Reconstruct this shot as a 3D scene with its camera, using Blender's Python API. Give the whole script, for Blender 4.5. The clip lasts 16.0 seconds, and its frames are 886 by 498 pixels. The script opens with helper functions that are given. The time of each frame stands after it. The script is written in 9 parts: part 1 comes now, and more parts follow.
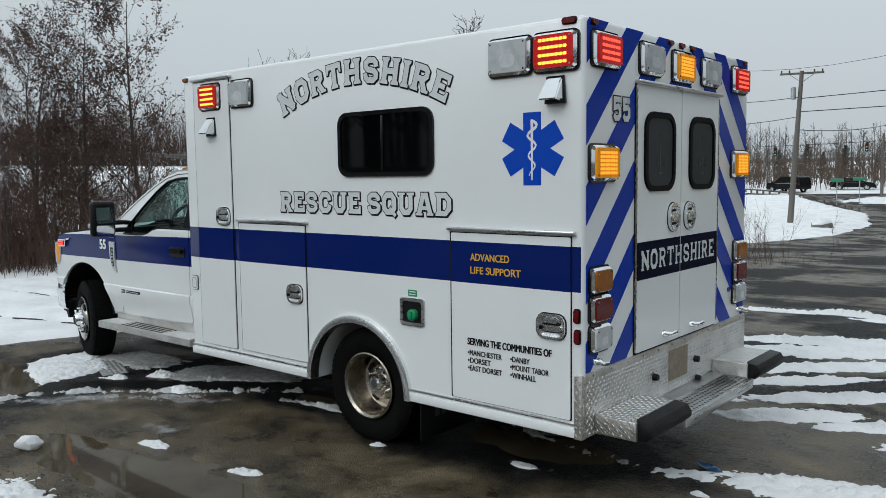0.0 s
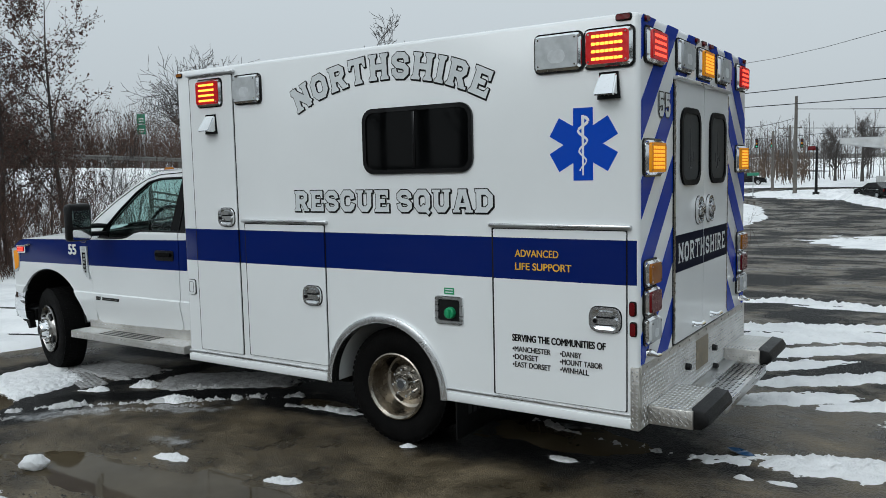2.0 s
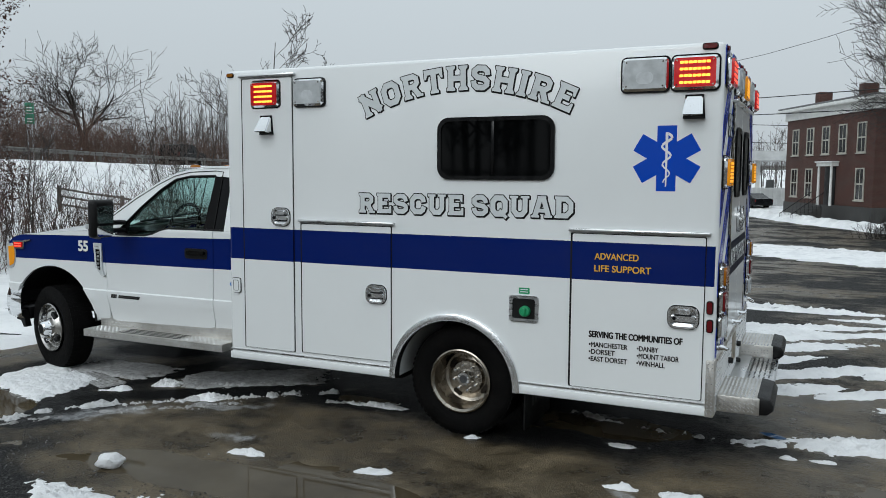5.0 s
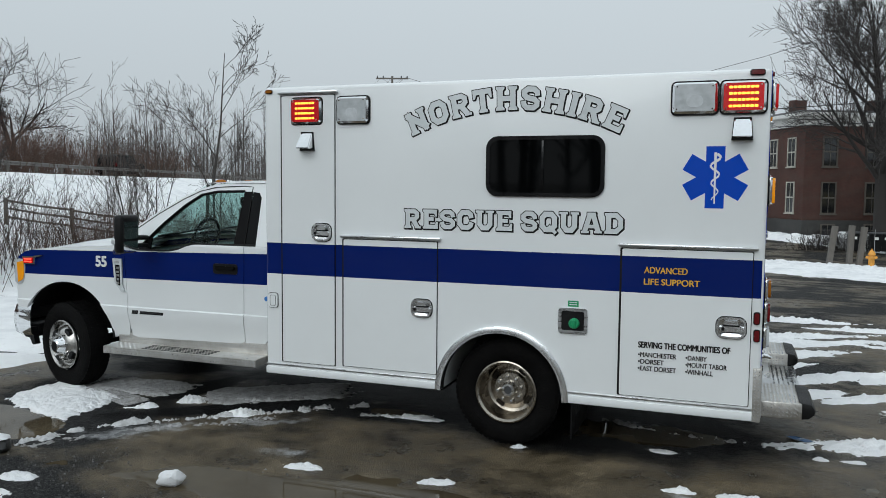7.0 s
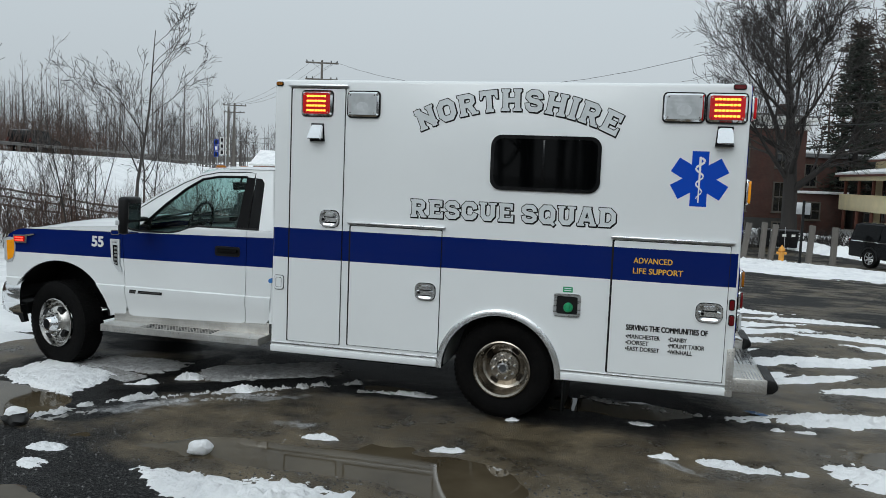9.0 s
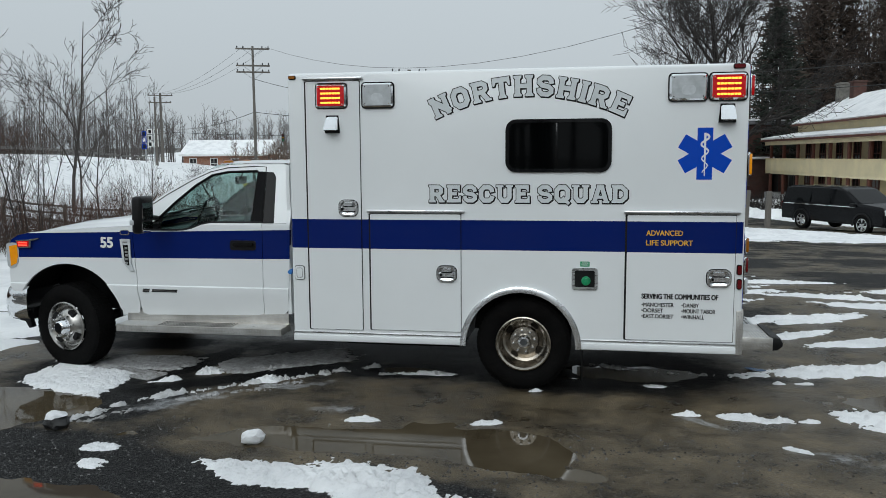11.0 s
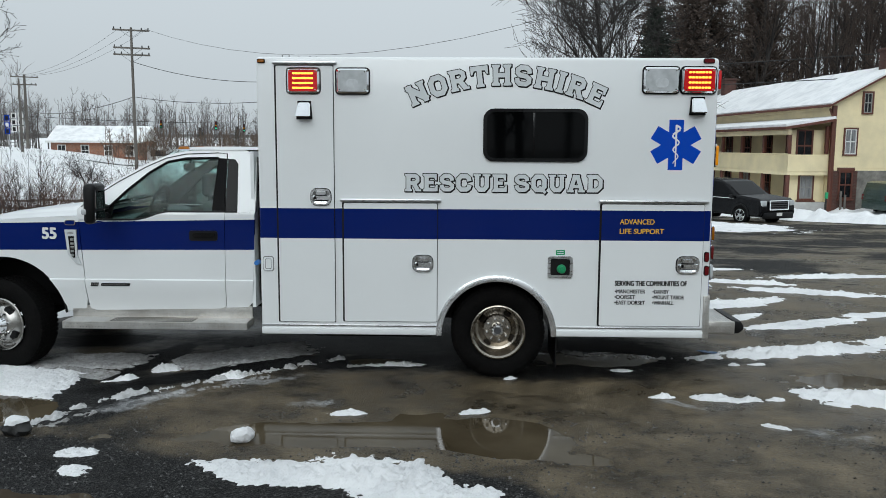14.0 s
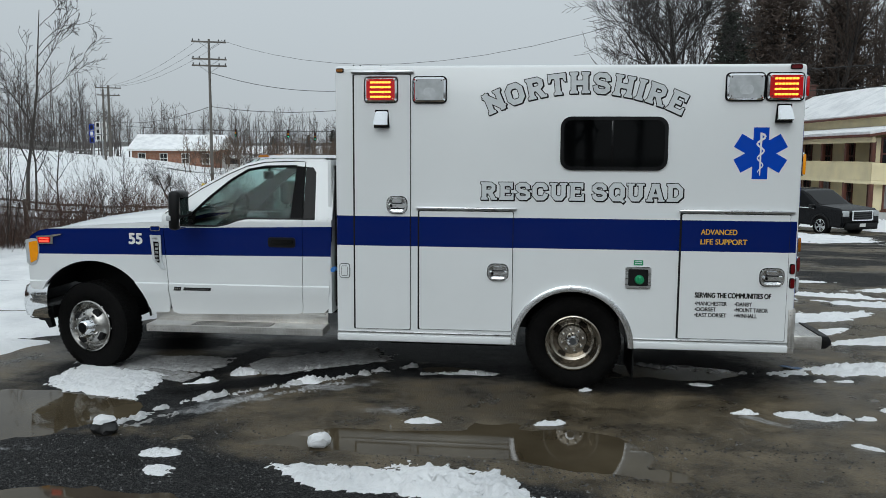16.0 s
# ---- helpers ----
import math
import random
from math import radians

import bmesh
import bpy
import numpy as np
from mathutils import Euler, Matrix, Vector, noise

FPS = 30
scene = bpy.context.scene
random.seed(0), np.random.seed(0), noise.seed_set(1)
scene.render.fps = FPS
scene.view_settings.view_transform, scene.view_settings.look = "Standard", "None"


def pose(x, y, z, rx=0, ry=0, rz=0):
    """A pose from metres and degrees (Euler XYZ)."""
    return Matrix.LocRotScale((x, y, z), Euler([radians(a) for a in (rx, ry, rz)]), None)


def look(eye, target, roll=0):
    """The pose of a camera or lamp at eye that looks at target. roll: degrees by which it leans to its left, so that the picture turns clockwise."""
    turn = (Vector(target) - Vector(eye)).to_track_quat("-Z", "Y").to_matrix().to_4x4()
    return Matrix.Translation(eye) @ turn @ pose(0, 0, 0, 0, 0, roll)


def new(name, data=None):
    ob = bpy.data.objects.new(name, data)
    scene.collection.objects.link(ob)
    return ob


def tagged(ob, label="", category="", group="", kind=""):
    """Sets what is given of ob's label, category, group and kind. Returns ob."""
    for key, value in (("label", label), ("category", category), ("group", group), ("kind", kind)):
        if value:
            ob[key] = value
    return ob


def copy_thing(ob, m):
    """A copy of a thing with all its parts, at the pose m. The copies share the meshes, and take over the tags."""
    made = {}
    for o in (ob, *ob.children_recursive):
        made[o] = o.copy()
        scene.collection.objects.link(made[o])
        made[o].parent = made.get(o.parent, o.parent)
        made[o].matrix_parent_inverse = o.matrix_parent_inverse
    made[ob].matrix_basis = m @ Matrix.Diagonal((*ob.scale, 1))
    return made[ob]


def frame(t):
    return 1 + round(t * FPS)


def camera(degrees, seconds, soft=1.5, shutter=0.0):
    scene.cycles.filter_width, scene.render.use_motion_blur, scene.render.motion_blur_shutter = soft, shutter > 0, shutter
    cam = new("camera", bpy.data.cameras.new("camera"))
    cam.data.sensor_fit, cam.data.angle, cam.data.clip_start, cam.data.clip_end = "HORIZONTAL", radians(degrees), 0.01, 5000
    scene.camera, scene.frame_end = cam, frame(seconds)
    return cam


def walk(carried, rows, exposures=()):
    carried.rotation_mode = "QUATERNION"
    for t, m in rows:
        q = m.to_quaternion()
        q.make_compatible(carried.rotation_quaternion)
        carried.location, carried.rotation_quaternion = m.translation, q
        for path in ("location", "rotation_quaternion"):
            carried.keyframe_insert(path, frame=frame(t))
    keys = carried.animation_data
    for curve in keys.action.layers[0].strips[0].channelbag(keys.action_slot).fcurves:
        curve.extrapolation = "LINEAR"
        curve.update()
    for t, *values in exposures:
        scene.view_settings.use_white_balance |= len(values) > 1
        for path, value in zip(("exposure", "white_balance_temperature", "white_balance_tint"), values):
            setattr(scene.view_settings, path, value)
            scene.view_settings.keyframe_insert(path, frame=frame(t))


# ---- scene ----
cam = camera(57.6, 16.0, soft=0.8)
METRES, EYE, TILT, LEAN, TURN = 5.515, 1.83, 0.0, 0.0, 39.85
ROWS = [
    (0.0, 0.0, 0.0, 0.0, -0.07, -5.18, 0.72),
    (0.5, -0.0353, 0.01, -0.0018, 0.06, -5.45, 1.51),
    (1.0, -0.0775, 0.0062, -0.0021, -2.91, -6.0, 1.23),
    (1.5, -0.1182, -0.0005, 0.0008, -5.58, -5.8, 0.91),
    (2.0, -0.1495, 0.0167, -0.0003, -6.91, -5.36, 1.28),
    (2.5, -0.1804, 0.0119, -0.0001, -9.22, -5.21, 1.18),
    (3.0, -0.2234, -0.0066, 0.0063, -10.65, -5.34, 1.1),
    (3.5, -0.2611, 0.0001, 0.0017, -10.97, -5.43, 1.0),
    (4.0, -0.2967, 0.0129, 0.0052, -10.95, -5.56, 0.95),
    (4.5, -0.3409, 0.0078, 0.0069, -13.13, -5.56, 0.32),
    (7.0, -0.5338, 0.0241, 0.0128, -19.68, -4.46, -0.5),
    (7.5, -0.5625, 0.0177, 0.015, -22.64, -4.56, -0.73),
    (8.0, -0.608, 0.0047, 0.0153, -23.79, -4.93, -1.55),
    (10.5, -0.7661, -0.0008, 0.0223, -28.88, -5.89, -0.66),
    (11.0, -0.8085, 0.0115, 0.0232, -30.29, -6.50, 0.33),
    (11.5, -0.8417, 0.0437, 0.0209, -29.94, -6.42, 1.44),
    (12.0, -0.8670, 0.0670, 0.0222, -30.78, -6.39, 1.02),
    (12.5, -0.9023, 0.0802, 0.0260, -34.23, -6.47, 0.23),
    (13.0, -0.9099, 0.0923, 0.0275, -35.43, -6.43, 0.37),
    (13.5, -0.9072, 0.0975, 0.0215, -37.2, -7.11, 0.12),
    (14.0, -0.9199, 0.0991, 0.0207, -38.65, -7.19, -0.32),
    (14.5, -0.9229, 0.1015, 0.0212, -39.37, -7.74, -0.22),
    (15.0, -0.9246, 0.1067, 0.0208, -37.4, -8.13, 0.3),
    (15.5, -0.9268, 0.1085, 0.0202, -35.23, -6.96, 0.13),
    (16.0, -0.9279, 0.1099, 0.021, -33.89, -6.65, -0.33),
]
walk(cam, [(t, pose(3.912, -3.779, EYE, TILT, LEAN, TURN) @ pose(METRES * x, METRES * y, METRES * z, 90 + pitch, roll, yaw)) for t, x, y, z, yaw, pitch, roll in ROWS],
     exposures=((0.0, -0.04), (4.5, -0.03), (8.0, -0.05), (11.0, -0.12), (12.5, -0.13), (13.5, -0.04), (14.5, 0.07), (15.0, 0.06), (15.5, -0.02), (16.0, -0.14)))

# ---------------------------------------------------------------- sky and sun
world = bpy.data.worlds.new("overcast_sky")
scene.world = world
world.use_nodes = True
wt = world.node_tree
wt.nodes.clear()
w_out = wt.nodes.new("ShaderNodeOutputWorld")
w_bg = wt.nodes.new("ShaderNodeBackground")
w_sky = wt.nodes.new("ShaderNodeTexSky")
w_sky.sky_type = "NISHITA"
w_sky.sun_disc = False
w_sky.sun_elevation = radians(32)
w_sky.sun_rotation = radians(200)
w_hsv = wt.nodes.new("ShaderNodeHueSaturation")
w_hsv.inputs["Saturation"].default_value = 0.12
w_hsv.inputs["Value"].default_value = 0.075
w_tc = wt.nodes.new("ShaderNodeTexCoord")
w_sep = wt.nodes.new("ShaderNodeSeparateXYZ")
w_ramp = wt.nodes.new("ShaderNodeValToRGB")
w_ramp.color_ramp.elements[0].position = 0.0
w_ramp.color_ramp.elements[0].color = (0.500, 0.565, 0.608, 1)
w_ramp.color_ramp.elements[1].position = 1.0
w_ramp.color_ramp.elements[1].color = (1.00, 1.13, 1.215, 1)
_e = w_ramp.color_ramp.elements.new(0.28)
_e.color = (0.660, 0.748, 0.803, 1)
_e = w_ramp.color_ramp.elements.new(0.5)
_e.color = (0.80, 0.90, 0.955, 1)
w_mix = wt.nodes.new("ShaderNodeMix")
w_mix.data_type = "RGBA"
w_mix.inputs[0].default_value = 0.85
wt.links.new(w_sky.outputs[0], w_hsv.inputs["Color"])
wt.links.new(w_tc.outputs["Generated"], w_sep.inputs[0])
wt.links.new(w_sep.outputs["Z"], w_ramp.inputs[0])
wt.links.new(w_hsv.outputs[0], w_mix.inputs[6])
wt.links.new(w_ramp.outputs[0], w_mix.inputs[7])
wt.links.new(w_mix.outputs[2], w_bg.inputs["Color"])
wt.links.new(w_bg.outputs[0], w_out.inputs[0])
w_bg.inputs["Strength"].default_value = 1.0

sun = new("sun", bpy.data.lights.new("sun", "SUN"))
sun.data.energy, sun.data.angle, sun.data.color = 1.05, radians(40), (0.93, 0.985, 1.0)
sun.matrix_basis = look((-2, -14, 10), (0, 0, 0))


# ---------------------------------------------------------------- materials
def nodes_of(m):
    m.use_nodes = True
    nt = m.node_tree
    return nt, nt.nodes["Principled BSDF"]


def noise_node(nt, scale, detail=3.0, rough=0.55, coord="Object", stretch=None):
    tc = nt.nodes.new("ShaderNodeTexCoord")
    n = nt.nodes.new("ShaderNodeTexNoise")
    n.inputs["Scale"].default_value = scale
    n.inputs["Detail"].default_value = detail
    n.inputs["Roughness"].default_value = rough
    if stretch:
        mp = nt.nodes.new("ShaderNodeMapping")
        mp.inputs["Scale"].default_value = stretch
        nt.links.new(tc.outputs[coord], mp.inputs[0])
        nt.links.new(mp.outputs[0], n.inputs["Vector"])
    else:
        nt.links.new(tc.outputs[coord], n.inputs["Vector"])
    return n


def ramp_node(nt, src, stops):
    r = nt.nodes.new("ShaderNodeValToRGB")
    els = r.color_ramp.elements
    els[0].position, els[0].color = stops[0][0], (*stops[0][1], 1)
    els[1].position, els[1].color = stops[-1][0], (*stops[-1][1], 1)
    for p, c in stops[1:-1]:
        els.new(p).color = (*c, 1)
    nt.links.new(src, r.inputs[0])
    return r


def mix_node(nt, fac, a, b, mode="MIX"):
    m = nt.nodes.new("ShaderNodeMix")
    m.data_type, m.blend_type = "RGBA", mode
    for sock, v in ((m.inputs[0], fac), (m.inputs[6], a), (m.inputs[7], b)):
        if isinstance(v, (int, float)):
            sock.default_value = v
        elif isinstance(v, tuple):
            sock.default_value = (*v, 1)
        else:
            nt.links.new(v, sock)
    return m.outputs[2]


def surface(name, base, rough=0.5, metal=0.0, vary=0.15, scale=3.0, fine=40.0, bump=0.0, bump_scale=60.0, coat=0.0,
            grime=0.0, grime_col=(0.12, 0.1, 0.08), stretch=None, rough_vary=0.1, spec=0.5):
    """A painted, cast or grown surface: colour varied at two scales, fine relief, and patches of dirt."""
    m = bpy.data.materials.new(name)
    nt, b = nodes_of(m)
    n1 = noise_node(nt, scale, 4, stretch=stretch)
    n2 = noise_node(nt, fine, 3, stretch=stretch)
    lo = tuple(max(0, c * (1 - vary)) for c in base)
    hi = tuple(min(1, c * (1 + vary)) for c in base)
    r1 = ramp_node(nt, n1.outputs[0], [(0.3, lo), (0.7, hi)])
    r2 = ramp_node(nt, n2.outputs[0], [(0.25, (1 - vary,) * 3), (0.75, (1.0,) * 3)])
    col = mix_node(nt, 0.7, r1.outputs[0], r2.outputs[0], "MULTIPLY")
    if grime:
        n3 = noise_node(nt, scale * 1.7, 8, 0.7)
        r3 = ramp_node(nt, n3.outputs[0], [(0.5, (0, 0, 0)), (0.72, (grime,) * 3)])
        col = mix_node(nt, r3.outputs[0], col, grime_col)
    nt.links.new(col, b.inputs["Base Color"])
    rr = ramp_node(nt, n1.outputs[0], [(0.3, (max(0.0, rough - rough_vary),) * 3), (0.7, (min(1.0, rough + rough_vary),) * 3)])
    nt.links.new(rr.outputs[0], b.inputs["Roughness"])
    b.inputs["Metallic"].default_value = metal
    b.inputs["Specular IOR Level"].default_value = spec
    if coat:
        b.inputs["Coat Weight"].default_value = coat
        b.inputs["Coat Roughness"].default_value = 0.04
    if bump:
        nb = noise_node(nt, bump_scale, 5, 0.6)
        bp = nt.nodes.new("ShaderNodeBump")
        bp.inputs["Strength"].default_value = bump
        bp.inputs["Distance"].default_value = 0.02
        nt.links.new(nb.outputs[0], bp.inputs["Height"])
        nt.links.new(bp.outputs[0], b.inputs["Normal"])
    return m


def paint(name, base, dirt=0.0, coat=0.3, spec=0.5, rough=0.22):
    """Clear-coated vehicle paint with road film low down on it as random spatter."""
    m = bpy.data.materials.new(name)
    nt, b = nodes_of(m)
    n1 = noise_node(nt, 0.9, 4)
    r1 = ramp_node(nt, n1.outputs[0], [(0.3, tuple(c * 0.95 for c in base)), (0.7, base)])
    n2 = noise_node(nt, 9, 9, 0.75)
    r2 = ramp_node(nt, n2.outputs[0], [(0.52, (0, 0, 0)), (0.8, (dirt,) * 3)])
    nt.links.new(mix_node(nt, r2.outputs[0], r1.outputs[0], (0.30, 0.28, 0.25)), b.inputs["Base Color"])
    rr = ramp_node(nt, n2.outputs[0], [(0.4, (rough,) * 3), (0.75, (rough + 0.05,) * 3)])
    b.inputs["Specular IOR Level"].default_value = spec
    nt.links.new(rr.outputs[0], b.inputs["Roughness"])
    b.inputs["Coat Weight"].default_value = coat
    b.inputs["Coat Roughness"].default_value = 0.05
    wave = noise_node(nt, 1.6, 2)
    bp = nt.nodes.new("ShaderNodeBump")
    bp.inputs["Strength"].default_value = 0.05
    bp.inputs["Distance"].default_value = 0.02
    nt.links.new(wave.outputs[0], bp.inputs["Height"])
    nt.links.new(bp.outputs[0], b.inputs["Coat Normal"])
    return m


def plate(name):
    """Bright aluminium tread plate: raised lozenges in alternating directions."""
    m = bpy.data.materials.new(name)
    nt, b = nodes_of(m)
    tc = nt.nodes.new("ShaderNodeTexCoord")
    hs = []
    for ang in (45, -45):
        mp = nt.nodes.new("ShaderNodeMapping")
        mp.inputs["Rotation"].default_value = (radians(ang), radians(ang), radians(ang))
        mp.inputs["Scale"].default_value = (38, 38, 38)
        nt.links.new(tc.outputs["Object"], mp.inputs[0])
        v = nt.nodes.new("ShaderNodeTexChecker")
        v.inputs["Scale"].default_value = 44
        w = nt.nodes.new("ShaderNodeTexWave")
        w.inputs["Scale"].default_value = 0.32
        nt.links.new(mp.outputs[0], w.inputs["Vector"])
        nt.links.new(tc.outputs["Object"], v.inputs["Vector"])
        hs.append((w, v))
    mx = mix_node(nt, hs[0][1].outputs["Fac"], hs[0][0].outputs["Color"], hs[1][0].outputs["Color"])
    rp = ramp_node(nt, mx, [(0.62, (0, 0, 0)), (0.8, (1, 1, 1))])
    bp = nt.nodes.new("ShaderNodeBump")
    bp.inputs["Strength"].default_value = 1.0
    bp.inputs["Distance"].default_value = 0.007
    nt.links.new(rp.outputs[0], bp.inputs["Height"])
    nt.links.new(bp.outputs[0], b.inputs["Normal"])
    n = noise_node(nt, 5, 6, 0.7)
    cr = ramp_node(nt, n.outputs[0], [(0.3, (0.48, 0.455, 0.42)), (0.7, (0.78, 0.765, 0.735))])
    nt.links.new(cr.outputs[0], b.inputs["Base Color"])
    b.inputs["Metallic"].default_value = 1.0
    b.inputs["Roughness"].default_value = 0.40
    return m


def glass_mat(name, tint, rough=0.0, coat=0.22):
    m = bpy.data.materials.new(name)
    nt, b = nodes_of(m)
    b.inputs["Base Color"].default_value = (*tint, 1)
    b.inputs["Roughness"].default_value = rough
    b.inputs["Transmission Weight"].default_value = 1.0
    b.inputs["IOR"].default_value = 1.002
    b.inputs["Coat Weight"].default_value = coat
    b.inputs["Coat Roughness"].default_value = 0.01
    return m


def lens_mat(name, col, lit=0.0):
    """Moulded lamp lens with fine prism ribs."""
    m = bpy.data.materials.new(name)
    nt, b = nodes_of(m)
    n = noise_node(nt, 14, 3)
    r = ramp_node(nt, n.outputs[0], [(0.3, tuple(c * 0.75 for c in col)), (0.7, col)])
    nt.links.new(r.outputs[0], b.inputs["Base Color"])
    b.inputs["Roughness"].default_value = 0.22
    b.inputs["Specular IOR Level"].default_value = 0.3
    b.inputs["Coat Weight"].default_value = 0.10
    tc = nt.nodes.new("ShaderNodeTexCoord")
    w = nt.nodes.new("ShaderNodeTexWave")
    w.inputs["Scale"].default_value = 55
    w.bands_direction = "Z"
    nt.links.new(tc.outputs["Object"], w.inputs["Vector"])
    bp = nt.nodes.new("ShaderNodeBump")
    bp.inputs["Strength"].default_value = 0.14
    bp.inputs["Distance"].default_value = 0.003
    nt.links.new(w.outputs["Color"], bp.inputs["Height"])
    nt.links.new(bp.outputs[0], b.inputs["Normal"])
    if lit:
        b.inputs["Emission Color"].default_value = (*col, 1)
        b.inputs["Emission Strength"].default_value = lit
    return m


def glow(name, col, strength):
    m = bpy.data.materials.new(name)
    nt, b = nodes_of(m)
    b.inputs["Base Color"].default_value = (*col, 1)
    b.inputs["Emission Color"].default_value = (*col, 1)
    b.inputs["Emission Strength"].default_value = strength
    return m


M_WHITE = paint("white_paint", (0.79, 0.81, 0.815), 0.02)
M_BLUE = paint("navy_blue_paint", (0.0015, 0.0125, 0.118), 0.0, 0.12, 0.22, 0.10)
M_BAND = paint("blackish_navy_film", (0.0022, 0.0038, 0.017), 0.0, 0.0, 0.04, 0.5)
M_CHEV = paint("reflective_blue_film", (0.0015, 0.034, 0.34), 0.0, 0.03, 0.12)
M_STAR = paint("star_blue_film", (0.002, 0.060, 0.47), 0.0, 0.05, 0.2)
M_BLACK = surface("black_plastic", (0.0055, 0.0055, 0.006), 0.45, vary=0.3, bump=0.15, bump_scale=200, spec=0.25)
M_GLOSSBLK = surface("gloss_black_trim", (0.004, 0.004, 0.0045), 0.15, vary=0.2, coat=0.2, rough_vary=0.05, spec=0.25)
M_DARKGLASS = surface("dark_tinted_glass", (0.0016, 0.0019, 0.0021), 0.04, vary=0.2, coat=0.0, rough_vary=0.02, spec=0.12)
M_FLATBLK = surface("satin_black_trim", (0.004, 0.004, 0.0045), 0.5, vary=0.2, spec=0.08)
M_GASKET = surface("rubber_gasket", (0.008, 0.008, 0.008), 0.6, vary=0.3, spec=0.2)
M_TYRE = surface("tyre_rubber", (0.0052, 0.005, 0.005), 0.65, vary=0.35, scale=6, bump=0.4, bump_scale=90, grime=0.35, grime_col=(0.014, 0.0125, 0.011), spec=0.06)
M_CHROME = surface("chrome", (0.80, 0.81, 0.82), 0.07, 1.0, vary=0.06, rough_vary=0.04)
M_STEEL = surface("polished_steel", (0.43, 0.39, 0.335), 0.26, 1.0, vary=0.3, scale=5, rough_vary=0.1, grime=0.8, grime_col=(0.15, 0.125, 0.095))
M_RIM = surface("bright_polished_rim", (0.56, 0.55, 0.53), 0.30, 1.0, vary=0.25, scale=5, rough_vary=0.1, grime=0.6, grime_col=(0.16, 0.14, 0.11))
M_HOLEFILL = surface("dark_brown_hole_fill", (0.022, 0.018, 0.014), 0.8, vary=0.4, scale=8, spec=0.1)
M_ARCH = surface("polished_arch_metal", (0.86, 0.87, 0.88), 0.26, 1.0, vary=0.08, rough_vary=0.05)
M_ALU = surface("brushed_aluminium", (0.66, 0.67, 0.68), 0.3, 1.0, vary=0.12, stretch=(1, 1, 12))
M_PLATE = plate("tread_plate")
M_RED = lens_mat("red_lens", (0.13, 0.005, 0.007))
M_REDLIT = lens_mat("red_lens_lit", (0.46, 0.006, 0.008), 0.26)
M_AMBER = lens_mat("amber_lens", (0.66, 0.24, 0.004), 0.30)
M_AMBEROFF = lens_mat("dull_amber_lens", (0.30, 0.095, 0.004))
M_CLEAR = lens_mat("clear_lens", (0.52, 0.545, 0.56))
M_DISH = surface("lamp_reflector_dish", (0.52, 0.545, 0.56), 0.5, vary=0.1, scale=20)
# latch chrome darkened in its colour for the shaded cup
M_CUP = surface("shadowed_latch_chrome", (0.58, 0.59, 0.60), 0.20, 1.0, vary=0.1, rough_vary=0.05)
M_LATCH = surface("satin_chrome", (0.82, 0.83, 0.84), 0.24, 1.0, vary=0.06, rough_vary=0.05)
M_REARPANE = surface("etched_rear_glass", (0.042, 0.0445, 0.046), 0.45, vary=0.25, scale=2, spec=0.10)
M_LED = glow("lit_leds", (1.0, 0.33, 0.035), 2.6)
M_LEDAMB = glow("lit_amber_leds", (1.0, 0.42, 0.02), 0.75)
M_LEDRED = glow("lit_red_leds", (1.0, 0.06, 0.03), 1.9)
M_SILVER = surface("silver_film", (0.63, 0.66, 0.67), 0.35, 0.0, vary=0.08)
M_INK = surface("black_film", (0.006, 0.006, 0.006), 0.5, vary=0.2, spec=0.25)
M_GOLD = surface("yellow_film", (0.75, 0.42, 0.03), 0.4, vary=0.1)
M_GREEN = surface("green_plastic", (0.01, 0.30, 0.12), 0.35, vary=0.15)
M_GREYPL = surface("grey_plastic", (0.045, 0.047, 0.05), 0.5, vary=0.2)
M_QUARTER = surface("tinted_quarter_glass", (0.004, 0.0045, 0.005), 0.10, vary=0.15, spec=0.12)
M_TRIM = surface("grey_cab_trim", (0.13, 0.14, 0.14), 0.6, vary=0.2, spec=0.2)
M_SEAT = surface("grey_seat_vinyl", (0.045, 0.046, 0.048), 0.6, vary=0.25)
M_FRAME = surface("black_chassis_steel", (0.005, 0.0048, 0.0045), 0.7, vary=0.4, grime=0.5, grime_col=(0.018, 0.015, 0.012), spec=0.2)
M_CABGLASS = glass_mat("green_tinted_cab_glass", (0.46, 0.64, 0.61), coat=0.26)
M_PLATETAN = surface("weathered_tan_plate", (0.30, 0.25, 0.18), 0.4, 0.4, vary=0.3, scale=12)


# ---------------------------------------------------------------- mesh helpers
def bm_new():
    return bmesh.new()


def link_mesh(name, bm, mats, parent=None, label="", smooth=35):
    me = bpy.data.meshes.new(name)
    bm.normal_update()
    bm.to_mesh(me)
    bm.free()
    for m in (mats if isinstance(mats, (list, tuple)) else [mats]):
        me.materials.append(m)
    if smooth:
        me.polygons.foreach_set("use_smooth", [True] * len(me.polygons))
        me.set_sharp_from_angle(angle=radians(smooth))
    ob = new(name, me)
    if parent is not None:
        ob.parent = parent
    if label:
        ob["label"] = label
    return ob


def part(name, bm, material, parent, label="", smooth=35):
    return link_mesh(name, bm, material, parent, label, smooth)


def data_mesh(name, verts, faces, mats, parent=None, smooth=True):
    me = bpy.data.meshes.new(name)
    me.from_pydata(verts, [], faces)
    for m in (mats if isinstance(mats, (list, tuple)) else [mats]):
        me.materials.append(m)
    if smooth:
        me.polygons.foreach_set("use_smooth", [True] * len(me.polygons))
    ob = new(name, me)
    if parent is not None:
        ob.parent = parent
    return ob


